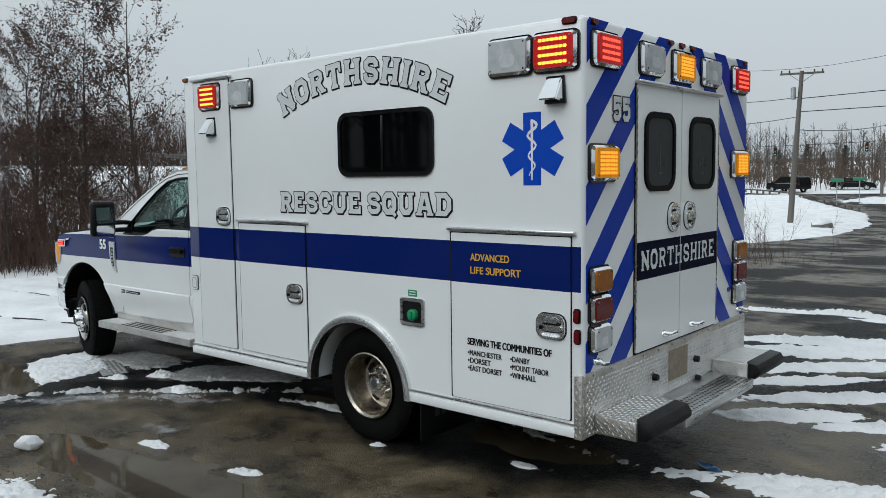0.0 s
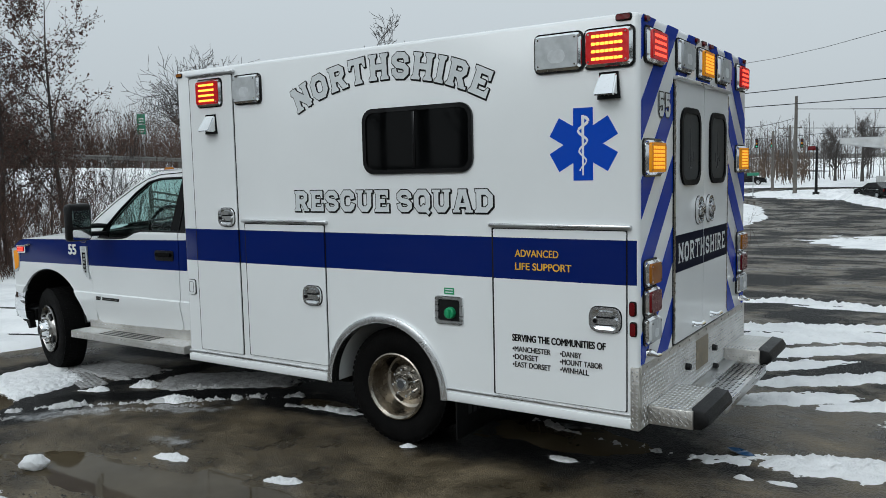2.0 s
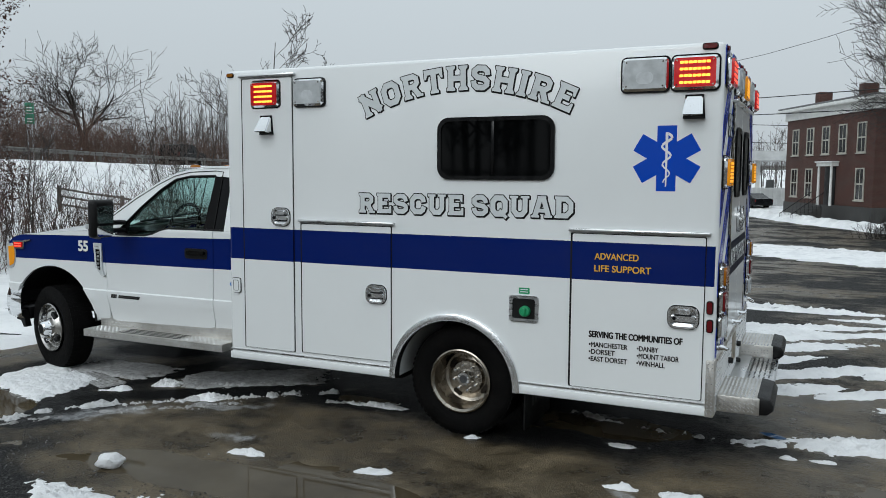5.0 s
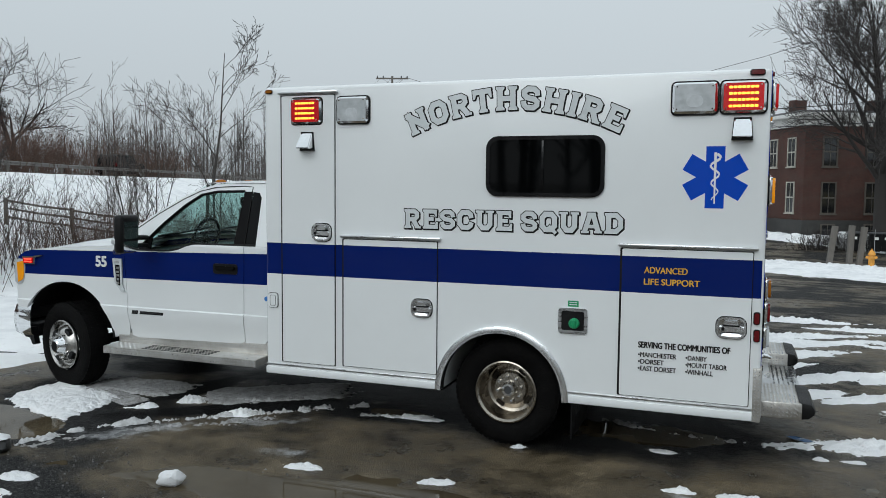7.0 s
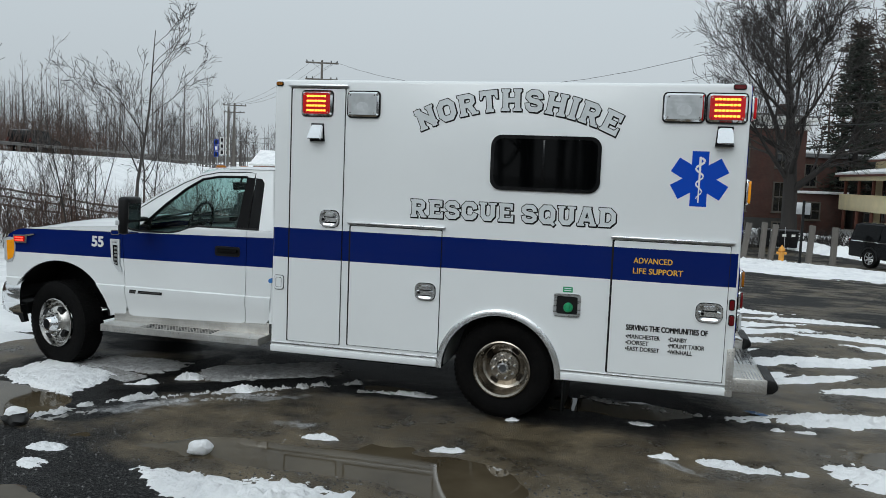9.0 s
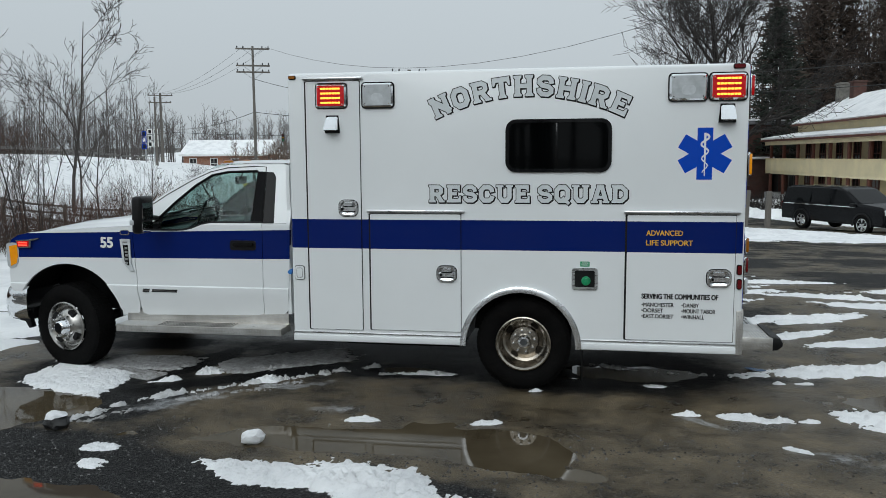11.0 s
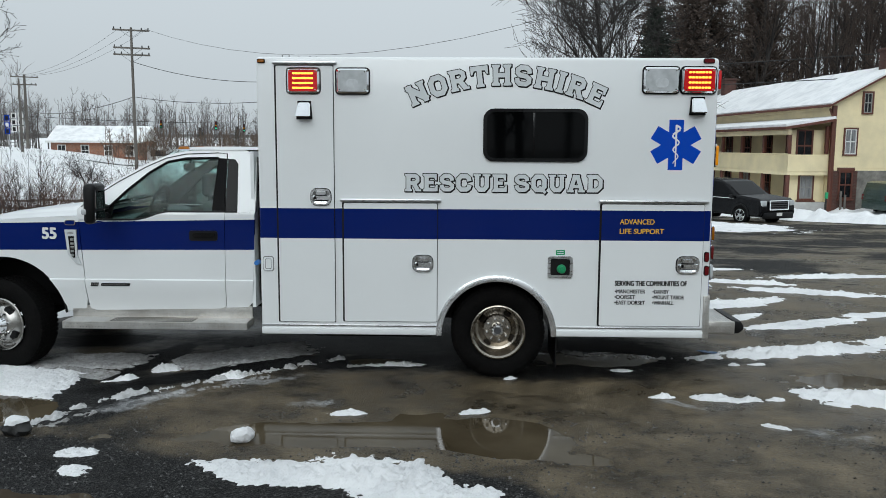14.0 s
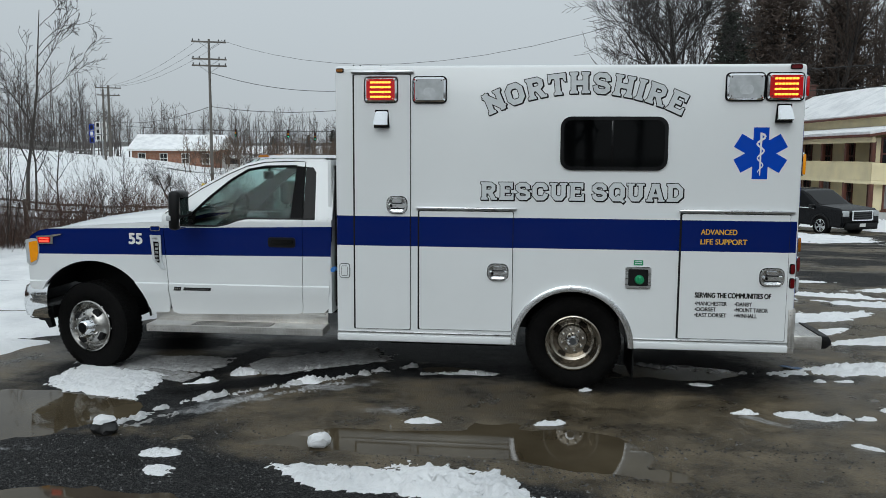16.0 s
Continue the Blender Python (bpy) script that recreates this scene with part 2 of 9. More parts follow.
def thing(name, m, label, category, group="", kind=""):
    ob = new(name)
    ob.empty_display_size = 0.1
    ob.matrix_basis = m
    return tagged(ob, label, category, group, kind)


def box(bm, x0, x1, y0, y1, z0, z1, bevel=0.0, seg=2, mi=0):
    vs = [bm.verts.new((x, y, z)) for x in (x0, x1) for y in (y0, y1) for z in (z0, z1)]
    fs = [bm.faces.new([vs[i] for i in q]) for q in ((0, 1, 3, 2), (4, 6, 7, 5), (0, 4, 5, 1), (2, 3, 7, 6), (0, 2, 6, 4), (1, 5, 7, 3))]
    for f in fs:
        f.material_index = mi
    if bevel:
        es = list({e for f in fs for e in f.edges})
        r = bmesh.ops.bevel(bm, geom=es, offset=bevel, segments=seg, profile=0.5, affect="EDGES")
        for f in r["faces"]:
            f.material_index = mi
    return vs


def place(p, q, plane, a):
    return {"xz": (p, a, q), "yz": (a, p, q), "xy": (p, q, a)}[plane]


def prism(bm, pts, plane, a0, a1, mi=0, bevel=0.0):
    """A polygon in a plane, drawn out from a0 to a1 along the plane's normal."""
    lo = [bm.verts.new(place(p, q, plane, a0)) for p, q in pts]
    hi = [bm.verts.new(place(p, q, plane, a1)) for p, q in pts]
    n = len(pts)
    fs = [bm.faces.new(lo), bm.faces.new(list(reversed(hi)))]
    for i in range(n):
        fs.append(bm.faces.new([lo[i], hi[i], hi[(i + 1) % n], lo[(i + 1) % n]]))
    for f in fs:
        f.material_index = mi
    bmesh.ops.recalc_face_normals(bm, faces=fs)
    if bevel:
        es = list(fs[0].edges)
        bmesh.ops.bevel(bm, geom=es, offset=bevel, segments=2, profile=0.5, affect="EDGES")
    return fs


def rrect(cx, cy, w, h, r, n=4):
    pts = []
    for sx, sy, a in ((1, 1, 0), (-1, 1, 90), (-1, -1, 180), (1, -1, 270)):
        for i in range(n + 1):
            t = radians(a + 90 * i / n)
            pts.append((cx + sx * (w / 2 - r) + r * math.cos(t), cy + sy * (h / 2 - r) + r * math.sin(t)))
    return pts


def ring(bm, outer, inner, plane, a0, a1, mi=0):
    """A frame between two outlines of the same number of points."""
    n = len(outer)
    v = [[bm.verts.new(place(p, q, plane, a)) for p, q in o] for o, a in ((outer, a0), (outer, a1), (inner, a1), (inner, a0))]
    fs = []
    for k in range(4):
        a, b = v[k], v[(k + 1) % 4]
        for i in range(n):
            fs.append(bm.faces.new([a[i], a[(i + 1) % n], b[(i + 1) % n], b[i]]))
    for f in fs:
        f.material_index = mi
    bmesh.ops.recalc_face_normals(bm, faces=fs)


def lathe(bm, profile, c, seg=40, mi=0, axis="y"):
    """A profile of (radius, distance along the axis) turned about the axis through c."""
    rows = []
    for r, a in profile:
        row = []
        for i in range(seg):
            t = 2 * math.pi * i / seg
            u, w = r * math.cos(t), r * math.sin(t)
            row.append(bm.verts.new({"y": (c[0] + u, c[1] + a, c[2] + w), "z": (c[0] + u, c[1] + w, c[2] + a), "x": (c[0] + a, c[1] + u, c[2] + w)}[axis]))
        rows.append(row)
    fs = []
    for a, b in zip(rows, rows[1:]):
        for i in range(seg):
            fs.append(bm.faces.new([a[i], a[(i + 1) % seg], b[(i + 1) % seg], b[i]]))
    for f in fs:
        f.material_index = mi
    bmesh.ops.recalc_face_normals(bm, faces=fs)
    return rows


def tube(bm, pts, radii, sides=8, mi=0, cap=True):
    pts = [Vector(p) for p in pts]
    if isinstance(radii, (int, float)):
        radii = [radii] * len(pts)
    rows = []
    for i, p in enumerate(pts):
        d = (pts[min(i + 1, len(pts) - 1)] - pts[max(i - 1, 0)]).normalized()
        ref = Vector((0, 0, 1)) if abs(d.z) < 0.9 else Vector((1, 0, 0))
        u = d.cross(ref).normalized()
        w = d.cross(u)
        rows.append([bm.verts.new(p + (u * math.cos(t) + w * math.sin(t)) * radii[i]) for t in (2 * math.pi * k / sides for k in range(sides))])
    for a, b in zip(rows, rows[1:]):
        for i in range(sides):
            bm.faces.new([a[i], a[(i + 1) % sides], b[(i + 1) % sides], b[i]]).material_index = mi
    if cap:
        bm.faces.new(list(reversed(rows[0]))).material_index = mi
        bm.faces.new(rows[-1]).material_index = mi


def grid(bm, xs, ys, fn, mi=0):
    """A sheet of quads: fn(a, b) gives each point."""
    v = [[bm.verts.new(fn(a, b)) for b in ys] for a in xs]
    fs = []
    for i in range(len(xs) - 1):
        for j in range(len(ys) - 1):
            f = bm.faces.new([v[i][j], v[i + 1][j], v[i + 1][j + 1], v[i][j + 1]])
            f.material_index = mi
            fs.append(f)
    return fs


def span(a, b, n):
    return [a + (b - a) * i / n for i in range(n + 1)]


def cut_z(bm, p0, p1):
    """Cuts the mesh by the plane through two points (x, z), level across."""
    dx, dz = p1[0] - p0[0], p1[1] - p0[1]
    bmesh.ops.bisect_plane(bm, geom=bm.verts[:] + bm.edges[:] + bm.faces[:], plane_co=(p0[0], 0, p0[1]), plane_no=(-dz, 0, dx))


def letters(text, size, m, offset=0.0, depth=0.001, spacing=1.0, shear=0.0, sx=1.0):
    """The outlines of a word in the built-in font as a bmesh, set by m (its own x along the line, y up); its middle is at x = 0."""
    cu = bpy.data.curves.new("lettering", "FONT")
    cu.body, cu.size, cu.offset, cu.extrude, cu.space_character, cu.align_x = text, size, offset, depth, spacing, "CENTER"
    cu.shear = shear
    ob = bpy.data.objects.new("lettering", cu)
    me = ob.to_mesh()
    bm = bmesh.new()
    bm.from_mesh(me)
    ob.to_mesh_clear()
    bpy.data.objects.remove(ob)
    bpy.data.curves.remove(cu)
    bm.transform(m @ Matrix.Diagonal((sx, 1, 1, 1)))
    return bm


def bold_letters(text, size, dx, dy, n=8, shift=(0.0, 0.0)):
    """A word made heavier without sharp spurs: copies of it, each moved a little round a small oval and a hair deeper."""
    out = bmesh.new()
    for k in range(n):
        t = 2 * math.pi * k / n
        merge(out, letters(text, size, Matrix.Translation((dx * math.cos(t) + shift[0], dy * math.sin(t) + shift[1], -0.00004 * k)), 0.0, 0.0004))
    return out


def merge(bm, other):
    me = bpy.data.meshes.new("tmp")
    other.to_mesh(me)
    other.free()
    bm.from_mesh(me)
    bpy.data.meshes.remove(me)

# ---------------------------------------------------------------- terrain
CREST = [(-28.0, -60.0), (-28.5, -5.0), (-30.5, 17.0), (-40.0, 37.0), (-51.0, 67.0), (-56.0, 92.0), (-60.0, 160.0)]


def smooth(a, b, x):
    t = min(1.0, max(0.0, (x - a) / (b - a)))
    return t * t * (3 - 2 * t)


def crest_x(y):
    for (xa, ya), (xb, yb) in zip(CREST, CREST[1:]):
        if ya <= y <= yb:
            return xa + (xb - xa) * (y - ya) / (yb - ya)
    return CREST[0][0] if y < CREST[0][1] else CREST[-1][0]


def terrain(x, y):
    """The lie of the land in metres: a lot that falls away gently behind the vehicle, a road bank on one side, a wooded hill beyond the houses."""
    z = -0.048 * max(0.0, min(y, 36.0) - 4.0) * smooth(2.0, 9.0, y)
    z += 1.25 * smooth(62, 100, y)
    s = x - crest_x(y)
    bank = 2.35 - z if s < 0 else (2.35 - z) * (1 - smooth(0.5, 17.5, s)) ** 1.15
    if y > 60:
        bank *= 1 - 0.55 * smooth(60, 120, y)
    z += bank
    z += 11.0 * smooth(78, 150, y + 0.9 * (x - 12)) * smooth(6, 45, x)
    z += 7.0 * smooth(150, 420, y)
    return z


def micro(x, y):
    """Shallow unevenness of the worn lot: low places hold water."""
    n = noise.noise(Vector((x * 0.55, y * 0.9, 3.1))) * 0.009 + noise.noise(Vector((x * 1.7, y * 2.2, 7.7))) * 0.007 + noise.noise(Vector((x * 5, y * 5, 1.3))) * 0.004 + noise.noise(Vector((x * 13, y * 13, 2.2))) * 0.0022
    for cx, cy, rx, ry, d in ((-1.05, -1.33, 0.95, 0.26, 0.032), (-0.06, -1.35, 0.52, 0.35, 0.036), (-4.15, -1.02, 0.90, 0.62, 0.036), (-3.0, -2.55, 1.0, 0.30, 0.030), (0.75, -1.76, 0.60, 0.22, 0.020),
                             (1.45, -1.7, 0.4, 0.22, 0.014), (-1.0, 0.57, 0.6, 0.2, 0.018), (-2.3, -1.45, 0.8, 0.26, 0.013), (1.0, 0.75, 1.0, 0.40, 0.024), (-0.3, -0.6, 2.2, 0.7, 0.006), (3.0, 0.2, 0.8, 0.4, 0.014)):
        q = ((x - cx) / rx) ** 2 + ((y - cy) / ry) ** 2
        if q < 4:
            n -= d * math.exp(-q * 1.2)
    return n


def ground_z(x, y):
    fade = smooth(14, 8, abs(x + 0.5)) * smooth(12, 7, abs(y))
    return terrain(x, y) + (micro(x, y) * fade if fade > 0 else 0.0)


def axis(pairs):
    out = [pairs[0][0]]
    for (a, _), (b, step) in zip(pairs, pairs[1:]):
        n = max(1, int(round((b - a) / step)))
        out += [a + (b - a) * (i + 1) / n for i in range(n)]
    return out


gx = axis([(-1500, 0), (-400, 200), (-100, 30), (-60, 4), (-14, 0.8), (-6, 0.12), (5, 0.05), (12, 0.25), (60, 2.5), (120, 10), (400, 40), (1500, 200)])
gy = axis([(-600, 0), (-60, 60), (-8, 3), (-3.2, 0.1), (2.0, 0.045), (7, 0.12), (20, 0.5), (70, 2.5), (180, 10), (500, 40), (1800, 200)])


# thin films of slush: centre, half length, half width, turn, thickness
SMEARS = ((-2.75, -0.66, 0.90, 0.30, 40, 0.46), (-1.95, -0.12, 0.75, 0.20, 38, 0.42), (-1.45, -0.66, 0.60, 0.20, 10, 0.34), (-0.95, 0.48, 0.36, 0.12, 12, 0.55), (1.05, 0.92, 0.75, 0.22, -8, 0.40),
          (1.15, 0.36, 0.40, 0.10, -5, 0.34), (-3.9, -1.75, 0.6, 0.2, 20, 0.30), (1.35, -0.58, 0.30, 0.10, -40, 0.55), (2.2, -1.2, 0.8, 0.25, -20, 0.35))
# tyre ruts scoured to black wet asphalt, and painted shade under the vehicle: centre, half length, half width, turn,
# strength
RUTS_SHADE = ((0.6, 0.72, 2.3, 1.0, 3, 1.0), (-3.08, 0.62, 1.05, 0.30, 78, 1.0), (-2.25, 0.26, 2.0, 0.30, 33, 1.0), (-1.2, 1.30, 2.9, 0.95, 4, 1.0), (1.0, 1.15, 1.6, 0.95, 0, 0.8), (0.4, 0.50, 1.5, 0.50, 0, 0.9), (-1.0, 0.58, 1.4, 0.50, 8, 1.0), (-3.9, 1.25, 1.2, 0.5, 10, 0.9), (-4.15, 0.15, 1.0, 0.62, -12, 0.9))


# gravel showing through: centre, half length, half width, turn, strength
GRAVEL = ((-3.6, -2.2, 3.0, 0.9, -6, 0.9), (-0.9, -2.35, 1.6, 0.55, 0, 0.9), (-3.7, -0.9, 1.2, 0.6, 20, 0.6))


def blobs(nt, tc, spots):
    """The strongest of several soft ellipses on the ground."""
    out = None
    for cx, cy, rx, ry, a, k in spots:
        mq = nt.nodes.new("ShaderNodeMapping")
        mq.vector_type = "TEXTURE"
        mq.inputs["Location"].default_value = (cx, cy, 0)
        mq.inputs["Rotation"].default_value = (0, 0, radians(a))
        mq.inputs["Scale"].default_value = (rx, ry, 1)
        gq = nt.nodes.new("ShaderNodeTexGradient")
        gq.gradient_type = "SPHERICAL"
        nt.links.new(tc.outputs["Object"], mq.inputs[0])
        nt.links.new(mq.outputs[0], gq.inputs[0])
        sc = nt.nodes.new("ShaderNodeMath")
        sc.operation = "MULTIPLY"
        sc.inputs[1].default_value = k
        nt.links.new(gq.outputs[1], sc.inputs[0])
        if out is None:
            out = sc
        else:
            mx = nt.nodes.new("ShaderNodeMath")
            mx.operation = "MAXIMUM"
            nt.links.new(out.outputs[0], mx.inputs[0])
            nt.links.new(sc.outputs[0], mx.inputs[1])
            out = mx
    return out.outputs[0]


def ragged(nt, value, grain, amount):
    """A soft mask with noise added, so that a ramp cuts it to a torn edge."""
    fq = nt.nodes.new("ShaderNodeMath")
    fq.operation = "MULTIPLY_ADD"
    fq.inputs[1].default_value = amount
    nt.links.new(grain.outputs[0], fq.inputs[0])
    nt.links.new(value, fq.inputs[2])
    return fq.outputs[0]


def asphalt_mat():
    """Worn wet lot: dark gravelly asphalt with brown silt films; the silt is smooth and wet, the gravel dull."""
    m = bpy.data.materials.new("wet_gravel_asphalt")
    nt, b = nodes_of(m)
    big = noise_node(nt, 0.45, 6, 0.62)
    mid_ = noise_node(nt, 1.9, 8, 0.68)
    fine = noise_node(nt, 60, 4, 0.7)
    stones = nt.nodes.new("ShaderNodeTexVoronoi")
    stones.inputs["Scale"].default_value = 88
    tc = nt.nodes.new("ShaderNodeTexCoord")
    nt.links.new(tc.outputs["Object"], stones.inputs["Vector"])
    gravel = ramp_node(nt, stones.outputs["Color"], [(0.15, (0.005, 0.005, 0.0053)), (0.62, (0.017, 0.017, 0.0172)), (0.97, (0.075, 0.074, 0.072))])
    silt = ramp_node(nt, mid_.outputs[0], [(0.36, (0.024, 0.018, 0.0100)), (0.49, (0.078, 0.060, 0.036)), (0.66, (0.155, 0.122, 0.078))])
    add = nt.nodes.new("ShaderNodeMath")
    add.operation = "ADD"
    half = nt.nodes.new("ShaderNodeMath")
    half.operation = "MULTIPLY"
    half.inputs[1].default_value = 0.55
    nt.links.new(mid_.outputs[0], half.inputs[0])
    nt.links.new(big.outputs[0], add.inputs[0])
    nt.links.new(half.outputs[0], add.inputs[1])
    # silt lies on the near side; left out under the vehicle to deepen shade
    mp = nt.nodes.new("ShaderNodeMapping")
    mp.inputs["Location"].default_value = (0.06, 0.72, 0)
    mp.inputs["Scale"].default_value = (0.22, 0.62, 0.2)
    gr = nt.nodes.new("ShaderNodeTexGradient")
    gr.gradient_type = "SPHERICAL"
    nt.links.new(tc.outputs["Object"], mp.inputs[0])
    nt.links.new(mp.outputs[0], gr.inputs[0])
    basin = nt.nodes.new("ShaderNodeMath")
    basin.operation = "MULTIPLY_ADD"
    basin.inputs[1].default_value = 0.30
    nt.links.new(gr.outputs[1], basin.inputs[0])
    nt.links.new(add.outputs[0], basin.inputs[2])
    # pale washed grit spreads over the open lot behind the vehicle
    m2 = nt.nodes.new("ShaderNodeMapping")
    m2.vector_type = "TEXTURE"
    m2.inputs["Location"].default_value = (8.0, -1.0, 0)
    m2.inputs["Scale"].default_value = (7.6, 11.0, 10.0)
    g2 = nt.nodes.new("ShaderNodeTexGradient")
    g2.gradient_type = "SPHERICAL"
    nt.links.new(tc.outputs["Object"], m2.inputs[0])
    nt.links.new(m2.outputs[0], g2.inputs[0])
    b2 = nt.nodes.new("ShaderNodeMath")
    b2.operation = "MULTIPLY_ADD"
    b2.inputs[1].default_value = 0.48
    nt.links.new(g2.outputs[1], b2.inputs[0])
    nt.links.new(basin.outputs[0], b2.inputs[2])
    basin = b2
    # bare grey gravel where the silt has washed off
    bare = ragged(nt, blobs(nt, tc, GRAVEL), mid_, 0.5)
    less = nt.nodes.new("ShaderNodeMath")
    less.operation = "MULTIPLY_ADD"
    less.inputs[1].default_value = -0.55
    nt.links.new(bare, less.inputs[0])
    nt.links.new(basin.outputs[0], less.inputs[2])
    basin = less
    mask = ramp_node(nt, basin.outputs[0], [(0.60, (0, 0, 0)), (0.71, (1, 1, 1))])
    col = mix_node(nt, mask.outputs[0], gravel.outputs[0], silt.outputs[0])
    fr = ramp_node(nt, fine.outputs[0], [(0.3, (0.72, 0.72, 0.72)), (0.7, (1.2, 1.2, 1.2))])
    col = mix_node(nt, 0.85, col, fr.outputs[0], "MULTIPLY")
    # damp stains with a clear edge, and grit standing in the silt
    damp = noise_node(nt, 2.6, 9, 0.66, stretch=(0.7, 1.5, 1))
    stain = ramp_node(nt, damp.outputs[0], [(0.40, (0.50, 0.49, 0.47)), (0.455, (0.92, 0.92, 0.92)), (0.60, (1.0, 1.0, 1.0)), (0.66, (1.22, 1.21, 1.18))])
    col = mix_node(nt, 0.9, col, stain.outputs[0], "MULTIPLY")
    grains = nt.nodes.new("ShaderNodeTexVoronoi")
    grains.inputs["Scale"].default_value = 95
    nt.links.new(tc.outputs["Object"], grains.inputs["Vector"])
    speck = ramp_node(nt, grains.outputs["Color"], [(0.10, (0.45, 0.45, 0.45)), (0.30, (1, 1, 1)), (0.78, (1, 1, 1)), (0.95, (1.9, 1.9, 1.95))])
    col = mix_node(nt, 0.75, col, speck.outputs[0], "MULTIPLY")
    rag = noise_node(nt, 5.5, 8, 0.72)
    # black wet ruts, and the vehicle's shade painted on the ground below it
    rut = ragged(nt, blobs(nt, tc, RUTS_SHADE), rag, 0.55)
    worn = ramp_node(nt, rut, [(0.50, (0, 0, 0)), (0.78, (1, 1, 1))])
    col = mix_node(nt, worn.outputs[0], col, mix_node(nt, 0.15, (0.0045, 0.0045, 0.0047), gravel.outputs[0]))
    # thin wet slush smeared over the lot by tyres
    slick = ragged(nt, blobs(nt, tc, SMEARS), rag, 1.1)
    slush = ramp_node(nt, slick, [(0.78, (0, 0, 0)), (1.02, (0.35, 0.35, 0.35)), (1.30, (0.85, 0.85, 0.85))])
    col = mix_node(nt, slush.outputs[0], col, (0.34, 0.345, 0.35))
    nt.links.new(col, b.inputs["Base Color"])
    rg = ramp_node(nt, fine.outputs[0], [(0.3, (0.45,) * 3), (0.7, (0.80,) * 3)])
    rs = ramp_node(nt, mid_.outputs[0], [(0.35, (0.20,) * 3), (0.62, (0.45,) * 3)])
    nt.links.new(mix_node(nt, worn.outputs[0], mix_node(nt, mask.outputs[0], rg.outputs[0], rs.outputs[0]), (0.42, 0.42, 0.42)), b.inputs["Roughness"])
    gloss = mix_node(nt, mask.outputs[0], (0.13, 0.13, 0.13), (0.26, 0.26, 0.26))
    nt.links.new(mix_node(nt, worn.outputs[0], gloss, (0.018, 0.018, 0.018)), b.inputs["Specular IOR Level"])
    hm = mix_node(nt, 0.45, stones.outputs["Distance"], fine.outputs[0])
    grit = noise_node(nt, 26, 6, 0.72)
    flat = mix_node(nt, mask.outputs[0], hm, mix_node(nt, 0.45, grit.outputs[0], mix_node(nt, 0.5, (0.35, 0.35, 0.35), stones.outputs["Distance"])))
    bp = nt.nodes.new("ShaderNodeBump")
    bp.inputs["Strength"].default_value = 0.9
    bp.inputs["Distance"].default_value = 0.018
    nt.links.new(flat, bp.inputs["Height"])
    nt.links.new(bp.outputs[0], b.inputs["Normal"])
    return m


def snow_mat(name, dirty=0.0):
    m = bpy.data.materials.new(name)
    nt, b = nodes_of(m)
    n1 = noise_node(nt, 1.1, 6, 0.65)
    n2 = noise_node(nt, 16, 6, 0.7)
    g = 1 - 0.48 * dirty
    c1 = ramp_node(nt, n1.outputs[0], [(0.3, (0.70 * g, 0.71 * g, 0.725 * g)), (0.58, (0.90 * g, 0.905 * g, 0.91 * g))])
    c2 = ramp_node(nt, n2.outputs[0], [(0.55 - 0.25 * dirty, (1, 1, 1)), (0.80 - 0.15 * dirty, (0.62 - 0.35 * dirty, 0.60 - 0.36 * dirty, 0.57 - 0.36 * dirty))])
    nt.links.new(mix_node(nt, 0.35 + 0.6 * dirty, c1.outputs[0], c2.outputs[0], "MULTIPLY"), b.inputs["Base Color"])
    b.inputs["Roughness"].default_value = 0.75
    b.inputs["Subsurface Weight"].default_value = 0.0
    n3 = noise_node(nt, 40, 6, 0.7)
    bp = nt.nodes.new("ShaderNodeBump")
    bp.inputs["Strength"].default_value = 0.75
    bp.inputs["Distance"].default_value = 0.03
    nt.links.new(n3.outputs[0], bp.inputs["Height"])
    nt.links.new(bp.outputs[0], b.inputs["Normal"])
    return m


M_ASPH = asphalt_mat()
M_SNOW = snow_mat("snow")
M_WETSLUSH = snow_mat("wet_grey_slush", 0.80)
M_SLUSH = snow_mat("dirty_slush", 0.95)
M_DULLSNOW = snow_mat("trodden_snow", 0.55)


def muddy_water():
    m = bpy.data.materials.new("muddy_water")
    nt, b = nodes_of(m)
    n = noise_node(nt, 1.4, 4)
    r = ramp_node(nt, n.outputs[0], [(0.3, (0.040, 0.030, 0.0175)), (0.7, (0.088, 0.070, 0.045))])
    nt.links.new(r.outputs[0], b.inputs["Base Color"])
    b.inputs["Roughness"].default_value = 0.04
    b.inputs["IOR"].default_value = 1.21
    w = noise_node(nt, 3.0, 2)
    bp = nt.nodes.new("ShaderNodeBump")
    bp.inputs["Strength"].default_value = 0.02
    bp.inputs["Distance"].default_value = 0.02
    nt.links.new(w.outputs[0], bp.inputs["Height"])
    nt.links.new(bp.outputs[0], b.inputs["Normal"])
    return m


M_WATER = muddy_water()

verts = [(x, y, ground_z(x, y)) for x in gx for y in gy]
ny = len(gy)
faces = [(i * ny + j, (i + 1) * ny + j, (i + 1) * ny + j + 1, i * ny + j + 1) for i in range(len(gx) - 1) for j in range(ny - 1)]
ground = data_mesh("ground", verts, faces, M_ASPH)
tagged(ground, "wet worn asphalt and gravel lot with silt and puddles", "ground", kind="structure")

# standing water: one flat sheet at the level of the low places
WATER = -0.0135
bm = bm_new()
grid(bm, span(-7.5, 4.5, 8), span(-3.6, 1.9, 6), lambda x, y: (x, y, WATER))
puddle = link_mesh("puddle", bm, M_WATER)
tagged(puddle, "still muddy puddle water lying in the low places", "puddle", kind="structure")


# ---------------------------------------------------------------- snow
SNOW_GROUP = "snow patches on the lot"


